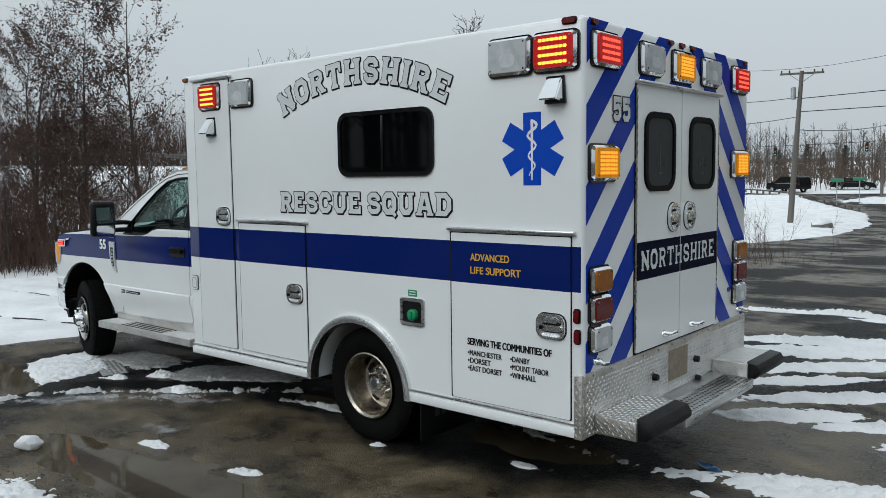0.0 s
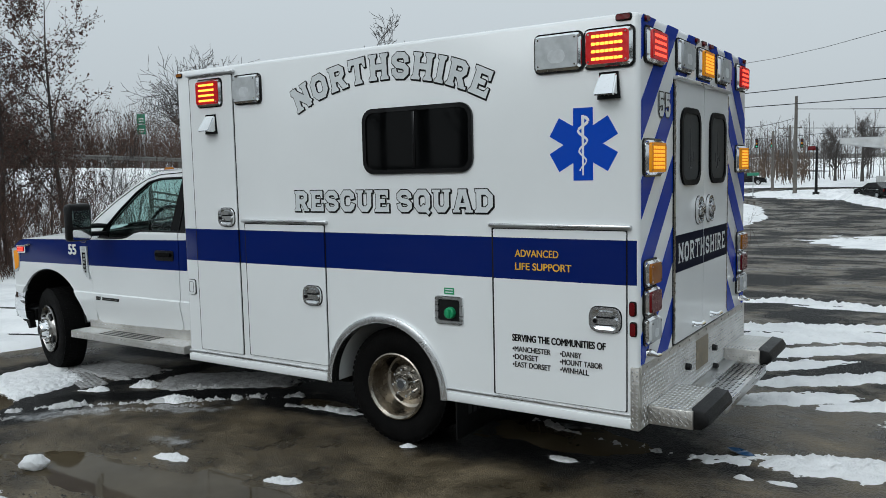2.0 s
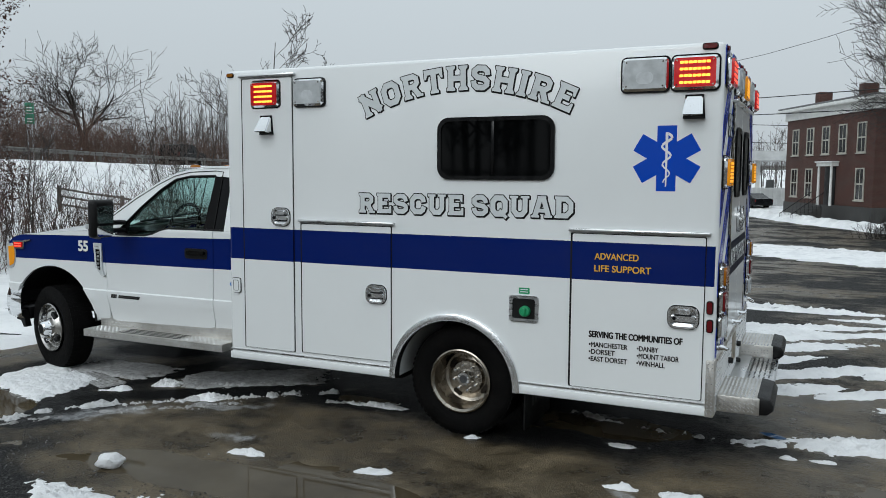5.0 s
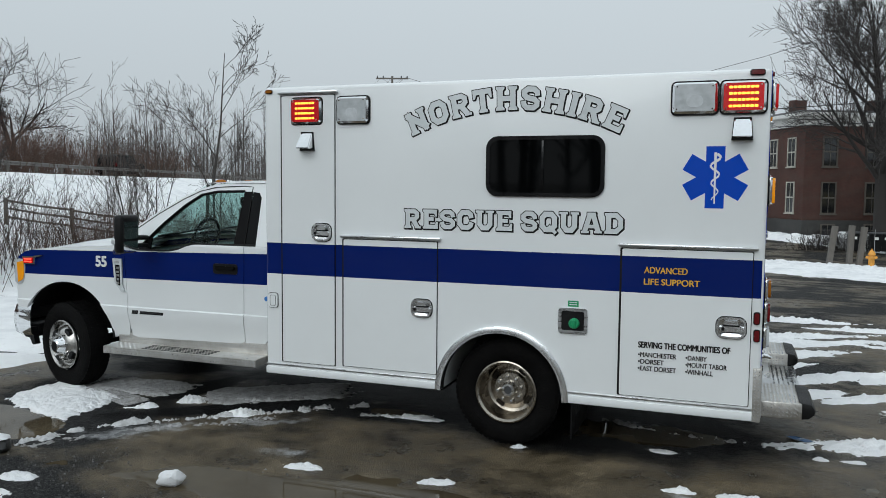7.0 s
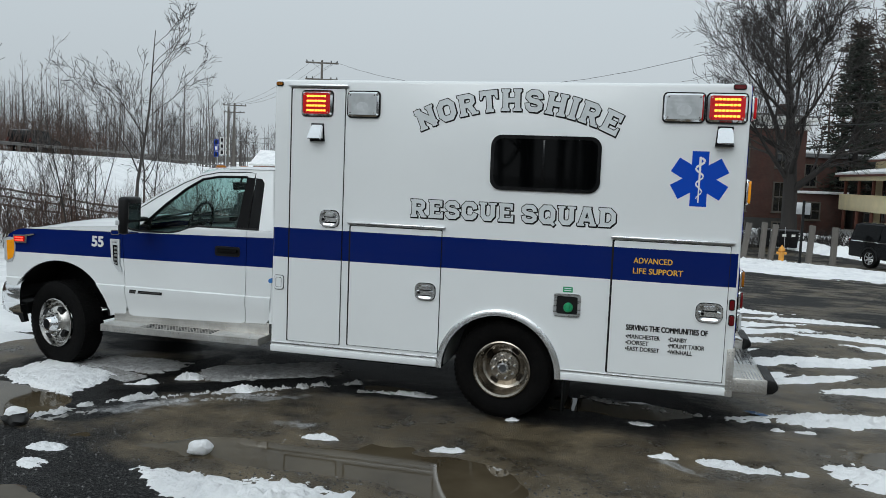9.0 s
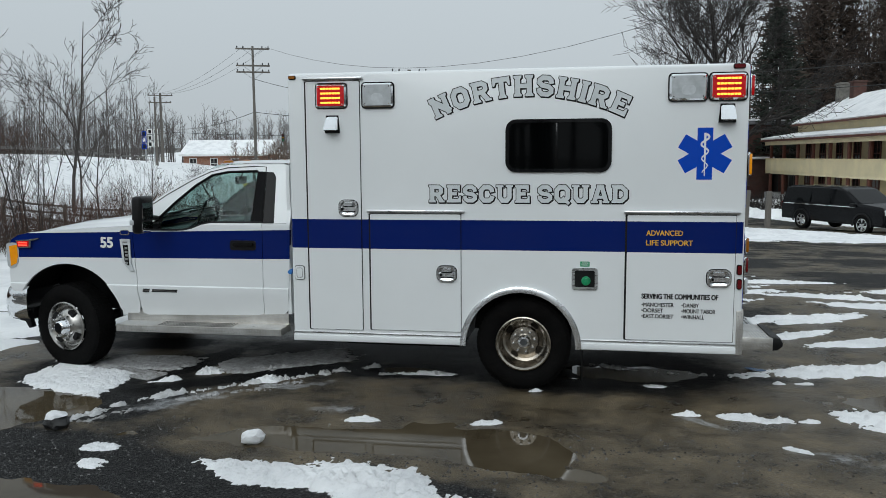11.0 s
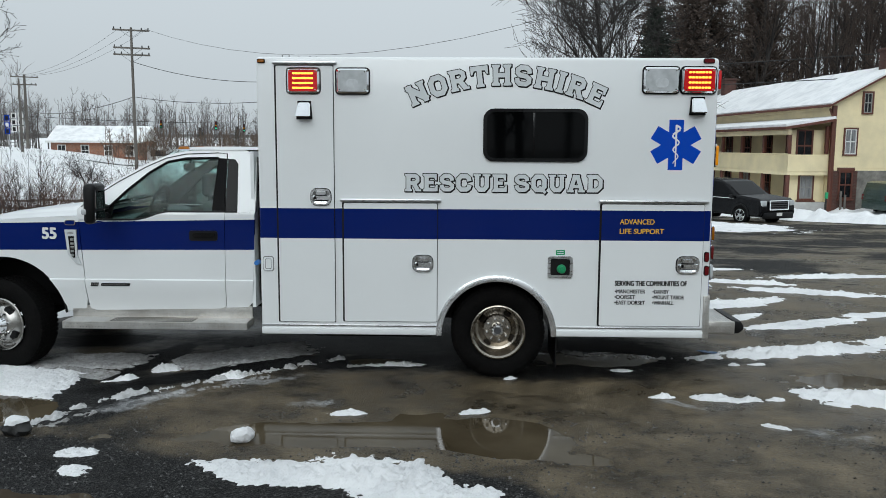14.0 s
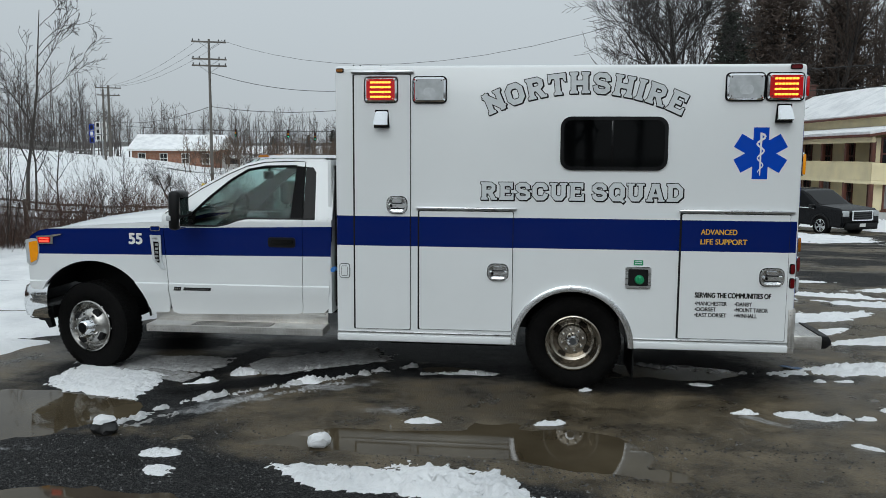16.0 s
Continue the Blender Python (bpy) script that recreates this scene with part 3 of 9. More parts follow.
def snow_sheet(name, x0, x1, y0, y1, step, height, mat, label, kind="", category="snow", stretch=1.0, split=False):
    """A snow layer over the ground where height(x, y) is above zero; its rim follows the height."""
    nx, ny_ = max(2, int((x1 - x0) / step)), max(2, int((y1 - y0) / (step * stretch)))
    idx, vs, fs = {}, [], []
    hs = {}
    xs, ys = span(x0, x1, nx), span(y0, y1, ny_)
    for i, x in enumerate(xs):
        for j, y in enumerate(ys):
            hs[i, j] = height(x, y)
    for i in range(nx):
        for j in range(ny_):
            cs = ((i, j), (i + 1, j), (i + 1, j + 1), (i, j + 1))
            if max(hs[c] for c in cs) <= 0.0:
                continue
            f = []
            for c in cs:
                if c not in idx:
                    idx[c] = len(vs)
                    x, y, h = xs[c[0]], ys[c[1]], hs[c]
                    vs.append((x, y, ground_z(x, y) + max(-0.03, h)))
                f.append(idx[c])
            fs.append(f)
    if not fs:
        return None
    if split:
        home = list(range(len(vs)))

        def root_of(i):
            while home[i] != i:
                home[i] = home[home[i]]
                i = home[i]
            return i
        for f in fs:
            r = root_of(f[0])
            for i in f[1:]:
                home[root_of(i)] = r
        pieces = {}
        for f in fs:
            pieces.setdefault(root_of(f[0]), []).append(f)
        for pf in sorted(pieces.values(), key=lambda p: p[0]):
            if len(pf) < 10:
                continue
            used = sorted({i for f in pf for i in f})
            at = {i: k for k, i in enumerate(used)}
            tagged(data_mesh(name, [vs[i] for i in used], [[at[i] for i in f] for f in pf], mat), label, category, SNOW_GROUP, kind)
        return None
    ob = data_mesh(name, vs, fs, mat)
    return tagged(ob, label, category, kind=kind)


def lump(x, y, s=1.0, seed=0.0):
    v = Vector((x * s, y * s, seed))
    return noise.noise(v) * 0.6 + noise.noise(v * 2.3) * 0.3 + noise.noise(v * 5.1) * 0.15


def patch_fn(cx, cy, rx, ry, ang, high, seed, rag=0.8):
    ca, sa = math.cos(radians(ang)), math.sin(radians(ang))

    def fn(x, y):
        u, v = (x - cx) * ca + (y - cy) * sa, -(x - cx) * sa + (y - cy) * ca
        q = 1 - math.sqrt((u / rx) ** 2 + (v / ry) ** 2)
        q += rag * (lump(u * 1.4 / max(0.2, ry) ** 0.5, v * 1.4 / max(0.2, ry) ** 0.5, 1.6, seed) + 0.6 * lump(u, v, 9.0, seed + 3) + 0.32 * lump(u, v, 27.0, seed + 5) + 0.16 * lump(u, v, 70.0, seed + 6))
        if q <= 0:
            return q * 0.3
        return high * min(1.0, q * 1.5) * max(0.12, 0.72 + 1.3 * lump(x, y, 6.0, seed + 9) + 0.9 * lump(x, y, 22.0, seed) + 0.5 * lump(x, y, 60.0, seed + 8)) + 0.002
    return fn


def patch(cx, cy, rx, ry, ang, high, seed, mat=None, label="patch of melting snow on wet asphalt", rag=0.85):
    ca, sa = abs(math.cos(radians(ang))), abs(math.sin(radians(ang)))
    ex, ey = (rx * ca + ry * sa) * 1.5 + 0.05, (rx * sa + ry * ca) * 1.5 + 0.05
    step = max(0.010, min(0.035 if cy > 2 else 0.018, min(rx, ry) / 11))
    snow_sheet("snow_patch", cx - ex, cx + ex, cy - ey, cy + ey, step, patch_fn(cx, cy, rx, ry, ang, high, seed, rag), mat or M_SNOW, label, split=True)


# (centre x, centre y, half length, half width, turn, height)
NEAR_SNOW = [(-1.40, -2.00, 0.50, 0.19, -8, 0.055), (-0.82, -2.06, 0.52, 0.31, -16, 0.065), (-0.48, -2.22, 0.38, 0.17, -14, 0.045), (-2.86, 0.22, 0.13, 0.07, 20, 0.04), (-1.11, -0.88, 0.17, 0.055, 8, 0.025), (-0.20, -0.81, 0.11, 0.045, 20, 0.022),
             (1.73, -0.45, 0.28, 0.075, -4, 0.04), (1.91, -1.09, 0.13, 0.03, -35, 0.02), (1.29, -0.43, 0.09, 0.04, 0, 0.025), (2.16, 0.57, 0.07, 0.03, 0, 0.02),
             (2.39, 0.59, 0.08, 0.025, 0, 0.02), (3.0, -0.44, 0.66, 0.26, -16, 0.06), (2.95, 1.08, 0.95, 0.20, 14, 0.05), (2.18, -0.44, 0.08, 0.04, 0, 0.02),
             (0.11, 0.06, 0.07, 0.04, 10, 0.02), (1.11, 0.36, 0.09, 0.04, 0, 0.02), (-2.77, -1.73, 0.13, 0.07, 15, 0.03), (-2.66, -2.0, 0.11, 0.07, -20, 0.02)]
SIDE_SNOW = [(-3.13, -0.09, 0.15, 0.07, 25, 0.05), (-2.91, 0.27, 0.12, 0.07, 40, 0.05), (-2.26, 0.04, 0.16, 0.07, 30, 0.05), (3.25, 3.55, 0.55, 0.22, 30, 0.05), (1.9, 5.1, 1.25, 0.30, 32, 0.06),
             (1.75, 5.75, 1.35, 0.24, 30, 0.06), (1.95, 4.25, 0.95, 0.20, 38, 0.05), (1.85, 3.55, 0.50, 0.14, 40, 0.04), (2.35, 3.20, 0.75, 0.16, 38, 0.05),
             (2.05, 2.40, 0.48, 0.16, 32, 0.045), (2.75, 2.55, 0.45, 0.11, 35, 0.035), (3.6, 2.35, 0.65, 0.16, 20, 0.04), (4.5, 4.4, 0.75, 0.2, -20, 0.05),
             (3.9, 5.3, 0.65, 0.16, -15, 0.05), (1.2, 8.6, 0.75, 0.22, 10, 0.07)]
FAR_SNOW = [(2.35, 8.3, 0.85, 0.25, 8, 0.08), (3.6, 7.3, 0.8, 0.2, 5, 0.06), (0.2, 8.2, 0.5, 0.16, 10, 0.05), (5.6, 6.2, 0.9, 0.22, 10, 0.05),
            (-0.9, 0.48, 0.28, 0.06, 5, 0.03), (3.9, -0.4, 0.5, 0.2, 0, 0.05), (4.4, 1.6, 0.7, 0.16, 10, 0.04), (5.0, 2.9, 0.7, 0.15, 5, 0.04), (6.5, 4.3, 0.9, 0.2, 0, 0.05)]
for k, (cx, cy, rx, ry, a, h) in enumerate(NEAR_SNOW + SIDE_SNOW + FAR_SNOW):
    if cx > 1.3 and cy > 2:
        patch(cx, cy, rx * 1.25, ry * 1.1, a, h * 0.75, k * 3.7 + 1, rag=0.5)
    else:
        patch(cx, cy, rx, ry, a, h, k * 3.7 + 1, rag=0.55 if rx > 0.4 else 0.85)


def slab_fn(cx, cy, rx, ry, ang, high, seed, rag=0.16, slant=0.0):
    """A flat slab of packed snow with fairly straight torn sides."""
    ca, sa = math.cos(radians(ang)), math.sin(radians(ang))

    def fn(x, y):
        u, v = (x - cx) * ca + (y - cy) * sa, -(x - cx) * sa + (y - cy) * ca
        u -= slant * v
        q = 1 - ((abs(u) / rx) ** 9 + (abs(v) / ry) ** 9) ** (1 / 9) + rag * (lump(x, y, 4.0, seed) + 0.8 * lump(x, y, 13.0, seed + 2) + 0.6 * lump(x, y, 37.0, seed + 4))
        if q <= 0:
            return q * 0.2
        return high * min(1.0, q * 5) ** 0.7 * max(0.25, 0.8 + 0.5 * lump(x, y, 7.0, seed + 5) + 0.6 * lump(x, y, 28.0, seed + 6)) + 0.003
    return fn


def ridge_fn(line, wide, high, seed):
    """A torn ridge of slush thrown up along a rut."""
    segs = [(Vector(a), Vector(b)) for a, b in zip(line, line[1:])]

    def fn(x, y):
        p = Vector((x, y))
        d = 9.0
        for a, b in segs:
            t = max(0.0, min(1.0, (p - a).dot(b - a) / (b - a).length_squared))
            d = min(d, (p - a - (b - a) * t).length)
        if d > wide * 2.5:
            return -0.03
        q = 0.27 - d / wide + 1.3 * lump(x, y, 3.2, seed) + 1.2 * lump(x, y, 12.0, seed + 1) + 0.9 * lump(x, y, 40.0, seed + 2)
        if q <= 0:
            return q * 0.1
        return high * min(1.0, q * 1.6) ** 0.8 * max(0.2, 0.75 + 1.0 * lump(x, y, 18.0, seed + 3) + 0.9 * lump(x, y, 55.0, seed + 4)) + 0.002
    return fn


def sheet_over(fn, x0, x1, y0, y1, mat, label):
    snow_sheet("snow_patch", x0, x1, y0, y1, 0.014, fn, mat, label, split=True)


# what the front wheels left: two white slabs cut by a tread track, a grey slab between the ruts, ridges of slush
sheet_over(slab_fn(-3.99, -0.15, 0.50, 0.33, -17, 0.034, 11.0, 0.26, -0.35), -4.9, -3.0, -0.8, 0.45, M_SNOW, "flat slab of snow ahead of the tyre track")
sheet_over(slab_fn(-3.66, 0.46, 0.46, 0.25, 4, 0.024, 14.0, 0.32), -4.4, -2.9, 0.0, 0.95, M_WETSLUSH, "flat slab of grey wet slush behind the tyre track")
sheet_over(slab_fn(-2.32, 0.72, 0.62, 0.27, 33, 0.018, 17.0, 0.26), -3.2, -1.4, 0.0, 1.5, M_WETSLUSH, "flat slab of grey wet slush between tyre ruts")
sheet_over(ridge_fn([(-2.98, 0.22), (-2.35, 0.42), (-1.80, 0.86)], 0.050, 0.034, 21.0), -3.2, -1.6, 0.0, 1.1, M_DULLSNOW, "ridge of torn snow along a tyre rut")
sheet_over(ridge_fn([(-3.36, -1.22), (-3.10, -0.68), (-2.70, -0.32), (-2.25, 0.0), (-1.85, 0.30), (-1.35, 0.72)], 0.085, 0.036, 24.0), -3.6, -1.1, -1.5, 1.0, M_DULLSNOW, "ridge of torn snow along a tyre rut")
sheet_over(ridge_fn([(-3.20, -1.20), (-2.90, -0.80), (-2.50, -0.42), (-1.95, 0.02)], 0.11, 0.022, 27.0), -3.5, -1.6, -1.5, 0.3, M_SLUSH, "strip of grey tyre-packed slush")
sheet_over(ridge_fn([(0.55, 1.05), (1.0, 0.88), (1.65, 0.78)], 0.07, 0.025, 31.0), 0.3, 1.9, 0.5, 1.4, M_WETSLUSH, "broken strip of wet slush under the vehicle")
sheet_over(ridge_fn([(-1.30, 0.38), (-0.70, 0.60)], 0.05, 0.02, 34.0), -1.6, -0.4, 0.1, 0.9, M_WETSLUSH, "broken strip of wet slush under the vehicle")


def track_h(x, y):
    """Ribs pressed by a tyre into slush."""
    ca, sa = math.cos(radians(-20)), math.sin(radians(-20))
    u, v = (x + 3.80) * ca + (y - 0.17) * sa, -(x + 3.80) * sa + (y - 0.17) * ca
    if abs(u) > 0.56 or abs(v) > 0.115:
        return -0.03
    rib = 0.5 + 0.5 * math.sin(v * 145.0 + 0.8 * math.sin(u * 90.0))
    return 0.004 + 0.016 * rib * (0.75 + lump(x, y, 9.0, 3)) + 0.006 * lump(x, y, 5.0, 6)


snow_sheet("tyre_track", -4.5, -3.1, -0.2, 0.55, 0.011, track_h, M_SLUSH, "ribbed tyre track pressed into grey slush")


# snow field in front of the vehicle, up to the brush and over the bank
def field_h(x, y):
    edge = -5.35 + 0.35 * (y - 0.8) + 0.25 * lump(x, y, 0.9, 4)
    if y > 5:
        edge = min(edge + 0.2 * (y - 5), -2.5 + 0.1 * (y - 5))
    d = edge - x
    if y < -1.6 + 0.5 * lump(x, y, 0.5, 8):
        d = min(d, (y + 2.4) * 1.2 + 0.3 * lump(x, y, 0.8, 5))
    far = 12.5 + 0.30 * (-x) - y
    d = min(d, far * 0.8 + 1.2 * lump(x, y, 0.25, 3))
    rut = 0.0
    w = y - 0.25 * x - 2.6
    for c in (0.0, 1.7, 4.4, 6.0):
        rut = max(rut, 1 - abs(w - c - 0.25 * lump(x, y, 0.4, c)) / 0.28)
    h = 0.05 * min(1, max(0, d) * 2.5) ** 0.6 + 0.03 * lump(x, y, 1.3, 2) - 0.062 * max(0, rut) * smooth(0.0, 0.6, rut) * smooth(-14, -9, x)
    return h if d > 0 else d * 0.2


snow_sheet("snow_field", -26, -2.6, -12, 24, 0.11, field_h, M_SNOW, "trampled snow field with old tyre ruts", "structure")


def bank_h(x, y):
    s = x - crest_x(y)
    d = min(s - 0.6, 15.5 + 7.0 * smooth(20, 30, y) - s + 2.0 * lump(x, y, 0.15, 6))
    return min(0.12, d * 0.1) + 0.05 * lump(x, y, 0.6, 1)


snow_sheet("snow_bank", -58, -8, -6, 95, 0.55, bank_h, M_SNOW, "snow-covered road embankment", "structure")


# snow islands and verges across the lot
for k, (cx, cy, rx, ry, a, h) in enumerate(((4.6, 29.0, 10.5, 4.8, -55, 0.16), (21.5, 31.5, 5.2, 1.6, 4, 0.2), (26.0, 38.0, 6, 4, 0, 0.15), (-2.0, 80.0, 14.0, 7.0, 0, 0.3))):
    ex = max(rx, ry) * 1.35
    snow_sheet("snow_verge", cx - ex, cx + ex, cy - ex, cy + ex, 0.16, patch_fn(cx, cy, rx, ry, a, h, 40 + k * 2.3, 0.22), M_SNOW, "ploughed snow verge beside the road", "structure")


def edge_at(line, y):
    for (xa, ya), (xb, yb) in zip(line, line[1:]):
        if ya <= y <= yb:
            return xa + (xb - xa) * (y - ya) / (yb - ya)
    return line[0][0] if y < line[0][1] else line[-1][0]


def island_h(x, y):
    d = edge_at([(-14.0, 32.5), (-9.2, 33.8), (-7.4, 42.0), (-7.6, 50.0), (-10.9, 65.0), (-21.0, 83.0)], y) - x + 0.5 * lump(x, y, 0.7, 3)
    d = min(d, (y - 32.8) * 1.3 + 0.5 * lump(x, y, 0.6, 5))
    return d * 0.1 if d < 0 else 0.05 + 0.22 * min(1, d / 1.2) * (1 - 0.5 * smooth(1, 4, d)) + 0.07 * lump(x, y, 1.2, 2)


snow_sheet("snow_island", -32, -5.5, 31, 84, 0.3, island_h, M_SNOW, "snow-covered corner of ground with ploughed rim", "structure")


def yard_h(x, y):
    d = x - edge_at([(17.8, 25.0), (14.5, 30.0), (14.5, 33.0), (11.4, 39.0), (4.7, 51.4), (1.2, 57.6), (-9.0, 80.0)], y) + 0.5 * lump(x, y, 0.6, 8)
    d = min(d, 9.0 - d)
    return d * 0.1 if d < 0 else 0.05 + 0.5 * min(1, d / 0.8) * (1 - 0.6 * smooth(1, 3, d)) * (0.7 + 0.9 * lump(x, y, 1.5, 2)) + 0.16 * lump(x, y, 1.3, 6)


snow_sheet("snow_yard", -12, 26, 24, 80, 0.22, yard_h, M_SNOW, "ploughed snow along the far kerb and yards", "structure")


def hill_h(x, y):
    return 0.1 + 0.25 * lump(x, y, 0.06, 2)


snow_sheet("snow_hill", -150, 160, 88, 300, 5.0, hill_h, M_SNOW, "patchy snow on the far hillside", "structure")

# ---------------------------------------------------------------- the ambulance
# x runs along the vehicle (front at minus x, rear axle at 0), its near side is y = 0, its middle y = MID
MID = 1.23
RX = 1.735          # rear face of the box
FX = -1.99          # front face of the box
AMB = thing("ambulance", pose(0, 0, 0), "white box ambulance with navy stripe, parked on a wet lot", "ambulance")
S0, S1 = 1.192, 1.440   # stripe on the box


def stripe_faces(bm, lo, hi, mi=1, near=True):
    """Gives the faces between two lines (x, z) the stripe's material."""
    for p0, p1 in (lo, hi):
        cut_z(bm, p0, p1)
    for f in bm.faces:
        c = f.calc_center_median()
        a = lo[0][1] + (lo[1][1] - lo[0][1]) * (c.x - lo[0][0]) / (lo[1][0] - lo[0][0])
        b = hi[0][1] + (hi[1][1] - hi[0][1]) * (c.x - hi[0][0]) / (hi[1][0] - hi[0][0])
        if a < c.z < b:
            f.material_index = mi


def box_stripe(bm):
    stripe_faces(bm, ((-3, S0), (3, S0)), ((-3, S1), (3, S1)))


ARCH = [(-0.02 + 0.470 * math.cos(t), 0.40 + 0.462 * math.sin(t)) for t in (math.pi * i / 24 for i in range(25))]
side_outline = [(FX, 0.38)] + [(-0.490, 0.38)] + list(reversed(ARCH)) + [(0.450, 0.38)] + [(RX, 0.38), (RX, 2.665), (FX, 2.665)]
bm = bm_new()
fs = prism(bm, side_outline, "xz", 0.0, 2.46)
es = [e for e in bm.edges if all(v.co.z > 2.6 for v in e.verts)]
es += [e for e in bm.edges if abs(e.verts[0].co.z - e.verts[1].co.z) > 1.5]
bmesh.ops.bevel(bm, geom=es, offset=0.028, segments=3, profile=0.5, affect="EDGES")
for p in (0.9, 2.0):
    cut_z(bm, (-3, p), (3, p))
stripe_faces(bm, ((-3, S0), (3, S0)), ((-3, S1), (3, S1)))
for f in bm.faces:
    c = f.calc_center_median()
    if c.x > RX - 0.02 and f.material_index == 1:
        f.material_index = 0
part("box_body", bm, [M_WHITE, M_BLUE], AMB)

# roof edge mouldings and lower rub rail
bm = bm_new()
box(bm, FX + 0.005, -0.50, -0.014, 0.03, 0.383, 0.44, 0.008)
part("lower_rail", bm, M_WHITE, AMB, "white lower rub rail")
bm = bm_new()
box(bm, 0.46, RX - 0.02, -0.014, 0.03, 0.383, 0.44, 0.008)
part("lower_rail", bm, M_WHITE, AMB, "white lower rub rail")
for x0, x1 in ((FX + 0.005, -0.5), (0.46, RX - 0.02)):
    bm = bm_new()
    box(bm, x0, x1, -0.010, 0.03, 0.452, 0.466, 0.003)
    part("trim_strip", bm, M_ALU, AMB)

# wheel-arch trim: rounded aluminium band
bm = bm_new()
outer = [(-0.02 + 0.502 * math.cos(t), 0.385 + 0.508 * math.sin(t)) for t in (math.pi * i / 32 for i in range(33))]
inner = [(-0.02 + 0.456 * math.cos(t), 0.385 + 0.460 * math.sin(t)) for t in (math.pi * i / 32 for i in range(33))]
mid = [(-0.02 + 0.480 * math.cos(t), 0.385 + 0.485 * math.sin(t)) for t in (math.pi * i / 32 for i in range(33))]
rows = [[bm.verts.new((p, y, q)) for p, q in o] for o, y in ((outer, 0.0), (outer, -0.022), (mid, -0.030), (inner, -0.027), (inner, 0.05))]
for a, b in zip(rows, rows[1:]):
    for i in range(32):
        bm.faces.new([a[i], a[i + 1], b[i + 1], b[i]])
bmesh.ops.recalc_face_normals(bm, faces=bm.faces[:])
part("wheel_arch_trim", bm, M_ARCH, AMB, "polished aluminium wheel-arch trim")


def latch(parent, x, z, y=-0.012, wide=0.165, high=0.135, face="side"):
    """Chrome paddle latch: oval bezel, recessed cup and a folded handle."""
    m = pose(x, y, z) if face == "side" else pose(x, y, z, 0, 0, 90)
    bm = bm_new()
    ring(bm, rrect(0, 0, wide, high, 0.05, 6), rrect(0, 0, wide - 0.026, high - 0.026, 0.040, 6), "xz", 0.004, -0.018)
    bm.transform(m)
    lt = part("latch", bm, M_LATCH, parent, "chrome paddle latch")
    bm = bm_new()
    prism(bm, rrect(0, 0, wide + 0.010, high + 0.010, 0.053, 6), "xz", 0.006, -0.0015)
    bm.transform(m)
    part("gasket", bm, M_GASKET, lt)
    bm = bm_new()
    n = 10
    grid(bm, span(-0.5, 0.5, n), span(-0.5, 0.5, n), lambda u, v: (u * (wide - 0.02), -0.003 - 0.011 * min(1, 5.2 * max(0, max(abs(u), abs(v)) - 0.30)), v * (high - 0.02)))
    bm.transform(m)
    part("cup", bm, M_CUP, lt)
    bm = bm_new()
    prism(bm, rrect(0.0, high * 0.23, wide * 0.46, high * 0.20, 0.012, 4), "xz", 0.004, -0.016, bevel=0.005)
    bm.transform(m)
    part("lip", bm, M_LATCH, lt)
    bm = bm_new()
    prism(bm, rrect(0.006, -high * 0.05, wide * 0.78, high * 0.25, 0.016, 4), "xz", 0.002, -0.028, bevel=0.009)
    bm.transform(m)
    part("handle", bm, M_LATCH, lt)
    bm = bm_new()
    prism(bm, rrect(-wide * 0.27, -high * 0.04, 0.020, 0.024, 0.009, 4), "xz", -0.006, -0.036)
    # two black bars drawn along the gaps above and below the handle
    prism(bm, rrect(0.0, -high * 0.20, wide * 0.60, 0.008, 0.003, 3), "xz", 0.004, -0.016)
    prism(bm, rrect(0.0, high * 0.105, wide * 0.54, 0.008, 0.003, 3), "xz", 0.004, -0.016)
    bm.transform(m)
    part("lock", bm, M_FLATBLK, lt)
    return lt


def side_door(x0, x1, z0, z1, rail):
    bm = bm_new()
    prism(bm, rrect((x0 + x1) / 2 - 0.005, (z0 + z1) / 2, x1 - x0 + 0.020, z1 - z0 + 0.009, 0.008, 3), "xz", 0.01, -0.004)
    part("door_seal", bm, M_GASKET, AMB, "black rubber door seal")
    bm = bm_new()
    prism(bm, rrect((x0 + x1) / 2, (z0 + z1) / 2, x1 - x0, z1 - z0, 0.010, 3), "xz", 0.008, -0.012, bevel=0.003)
    box_stripe(bm)
    d = part("compartment_door", bm, [M_WHITE, M_BLUE], AMB)
    bm = bm_new()
    box(bm, x0 - 0.025, x1 + 0.03, -0.030, 0.004, z1 + 0.012, z1 + 0.034, 0.006)
    part("drip_rail", bm, M_ALU, AMB, "aluminium drip rail")
    return d


d1 = side_door(-1.826, -1.364, 0.490, 2.590, True)
latch(d1, -1.472, 1.535)
d2 = side_door(-1.285, -0.516, 0.498, 1.487, True)
latch(d2, -0.633, 0.990)
d3 = side_door(0.832, 1.664, 0.480, 1.490, True)
latch(d3, 1.545, 0.993, wide=0.185, high=0.14)

# side window
bm = bm_new()
ring(bm, rrect(0.277, 2.045, 0.845, 0.425, 0.085, 6), rrect(0.277, 2.045, 0.79, 0.37, 0.065, 6), "xz", 0.005, -0.016)
win = part("side_window", bm, M_GLOSSBLK, AMB, "black-framed dark tinted sliding window")
bm = bm_new()
prism(bm, rrect(0.277, 2.045, 0.80, 0.38, 0.065, 6), "xz", 0.004, -0.007)
part("pane", bm, M_DARKGLASS, win)
bm = bm_new()
box(bm, 0.255, 0.275, -0.013, 0.0, 1.865, 2.225, 0.003)
part("mullion", bm, M_GLOSSBLK, win)


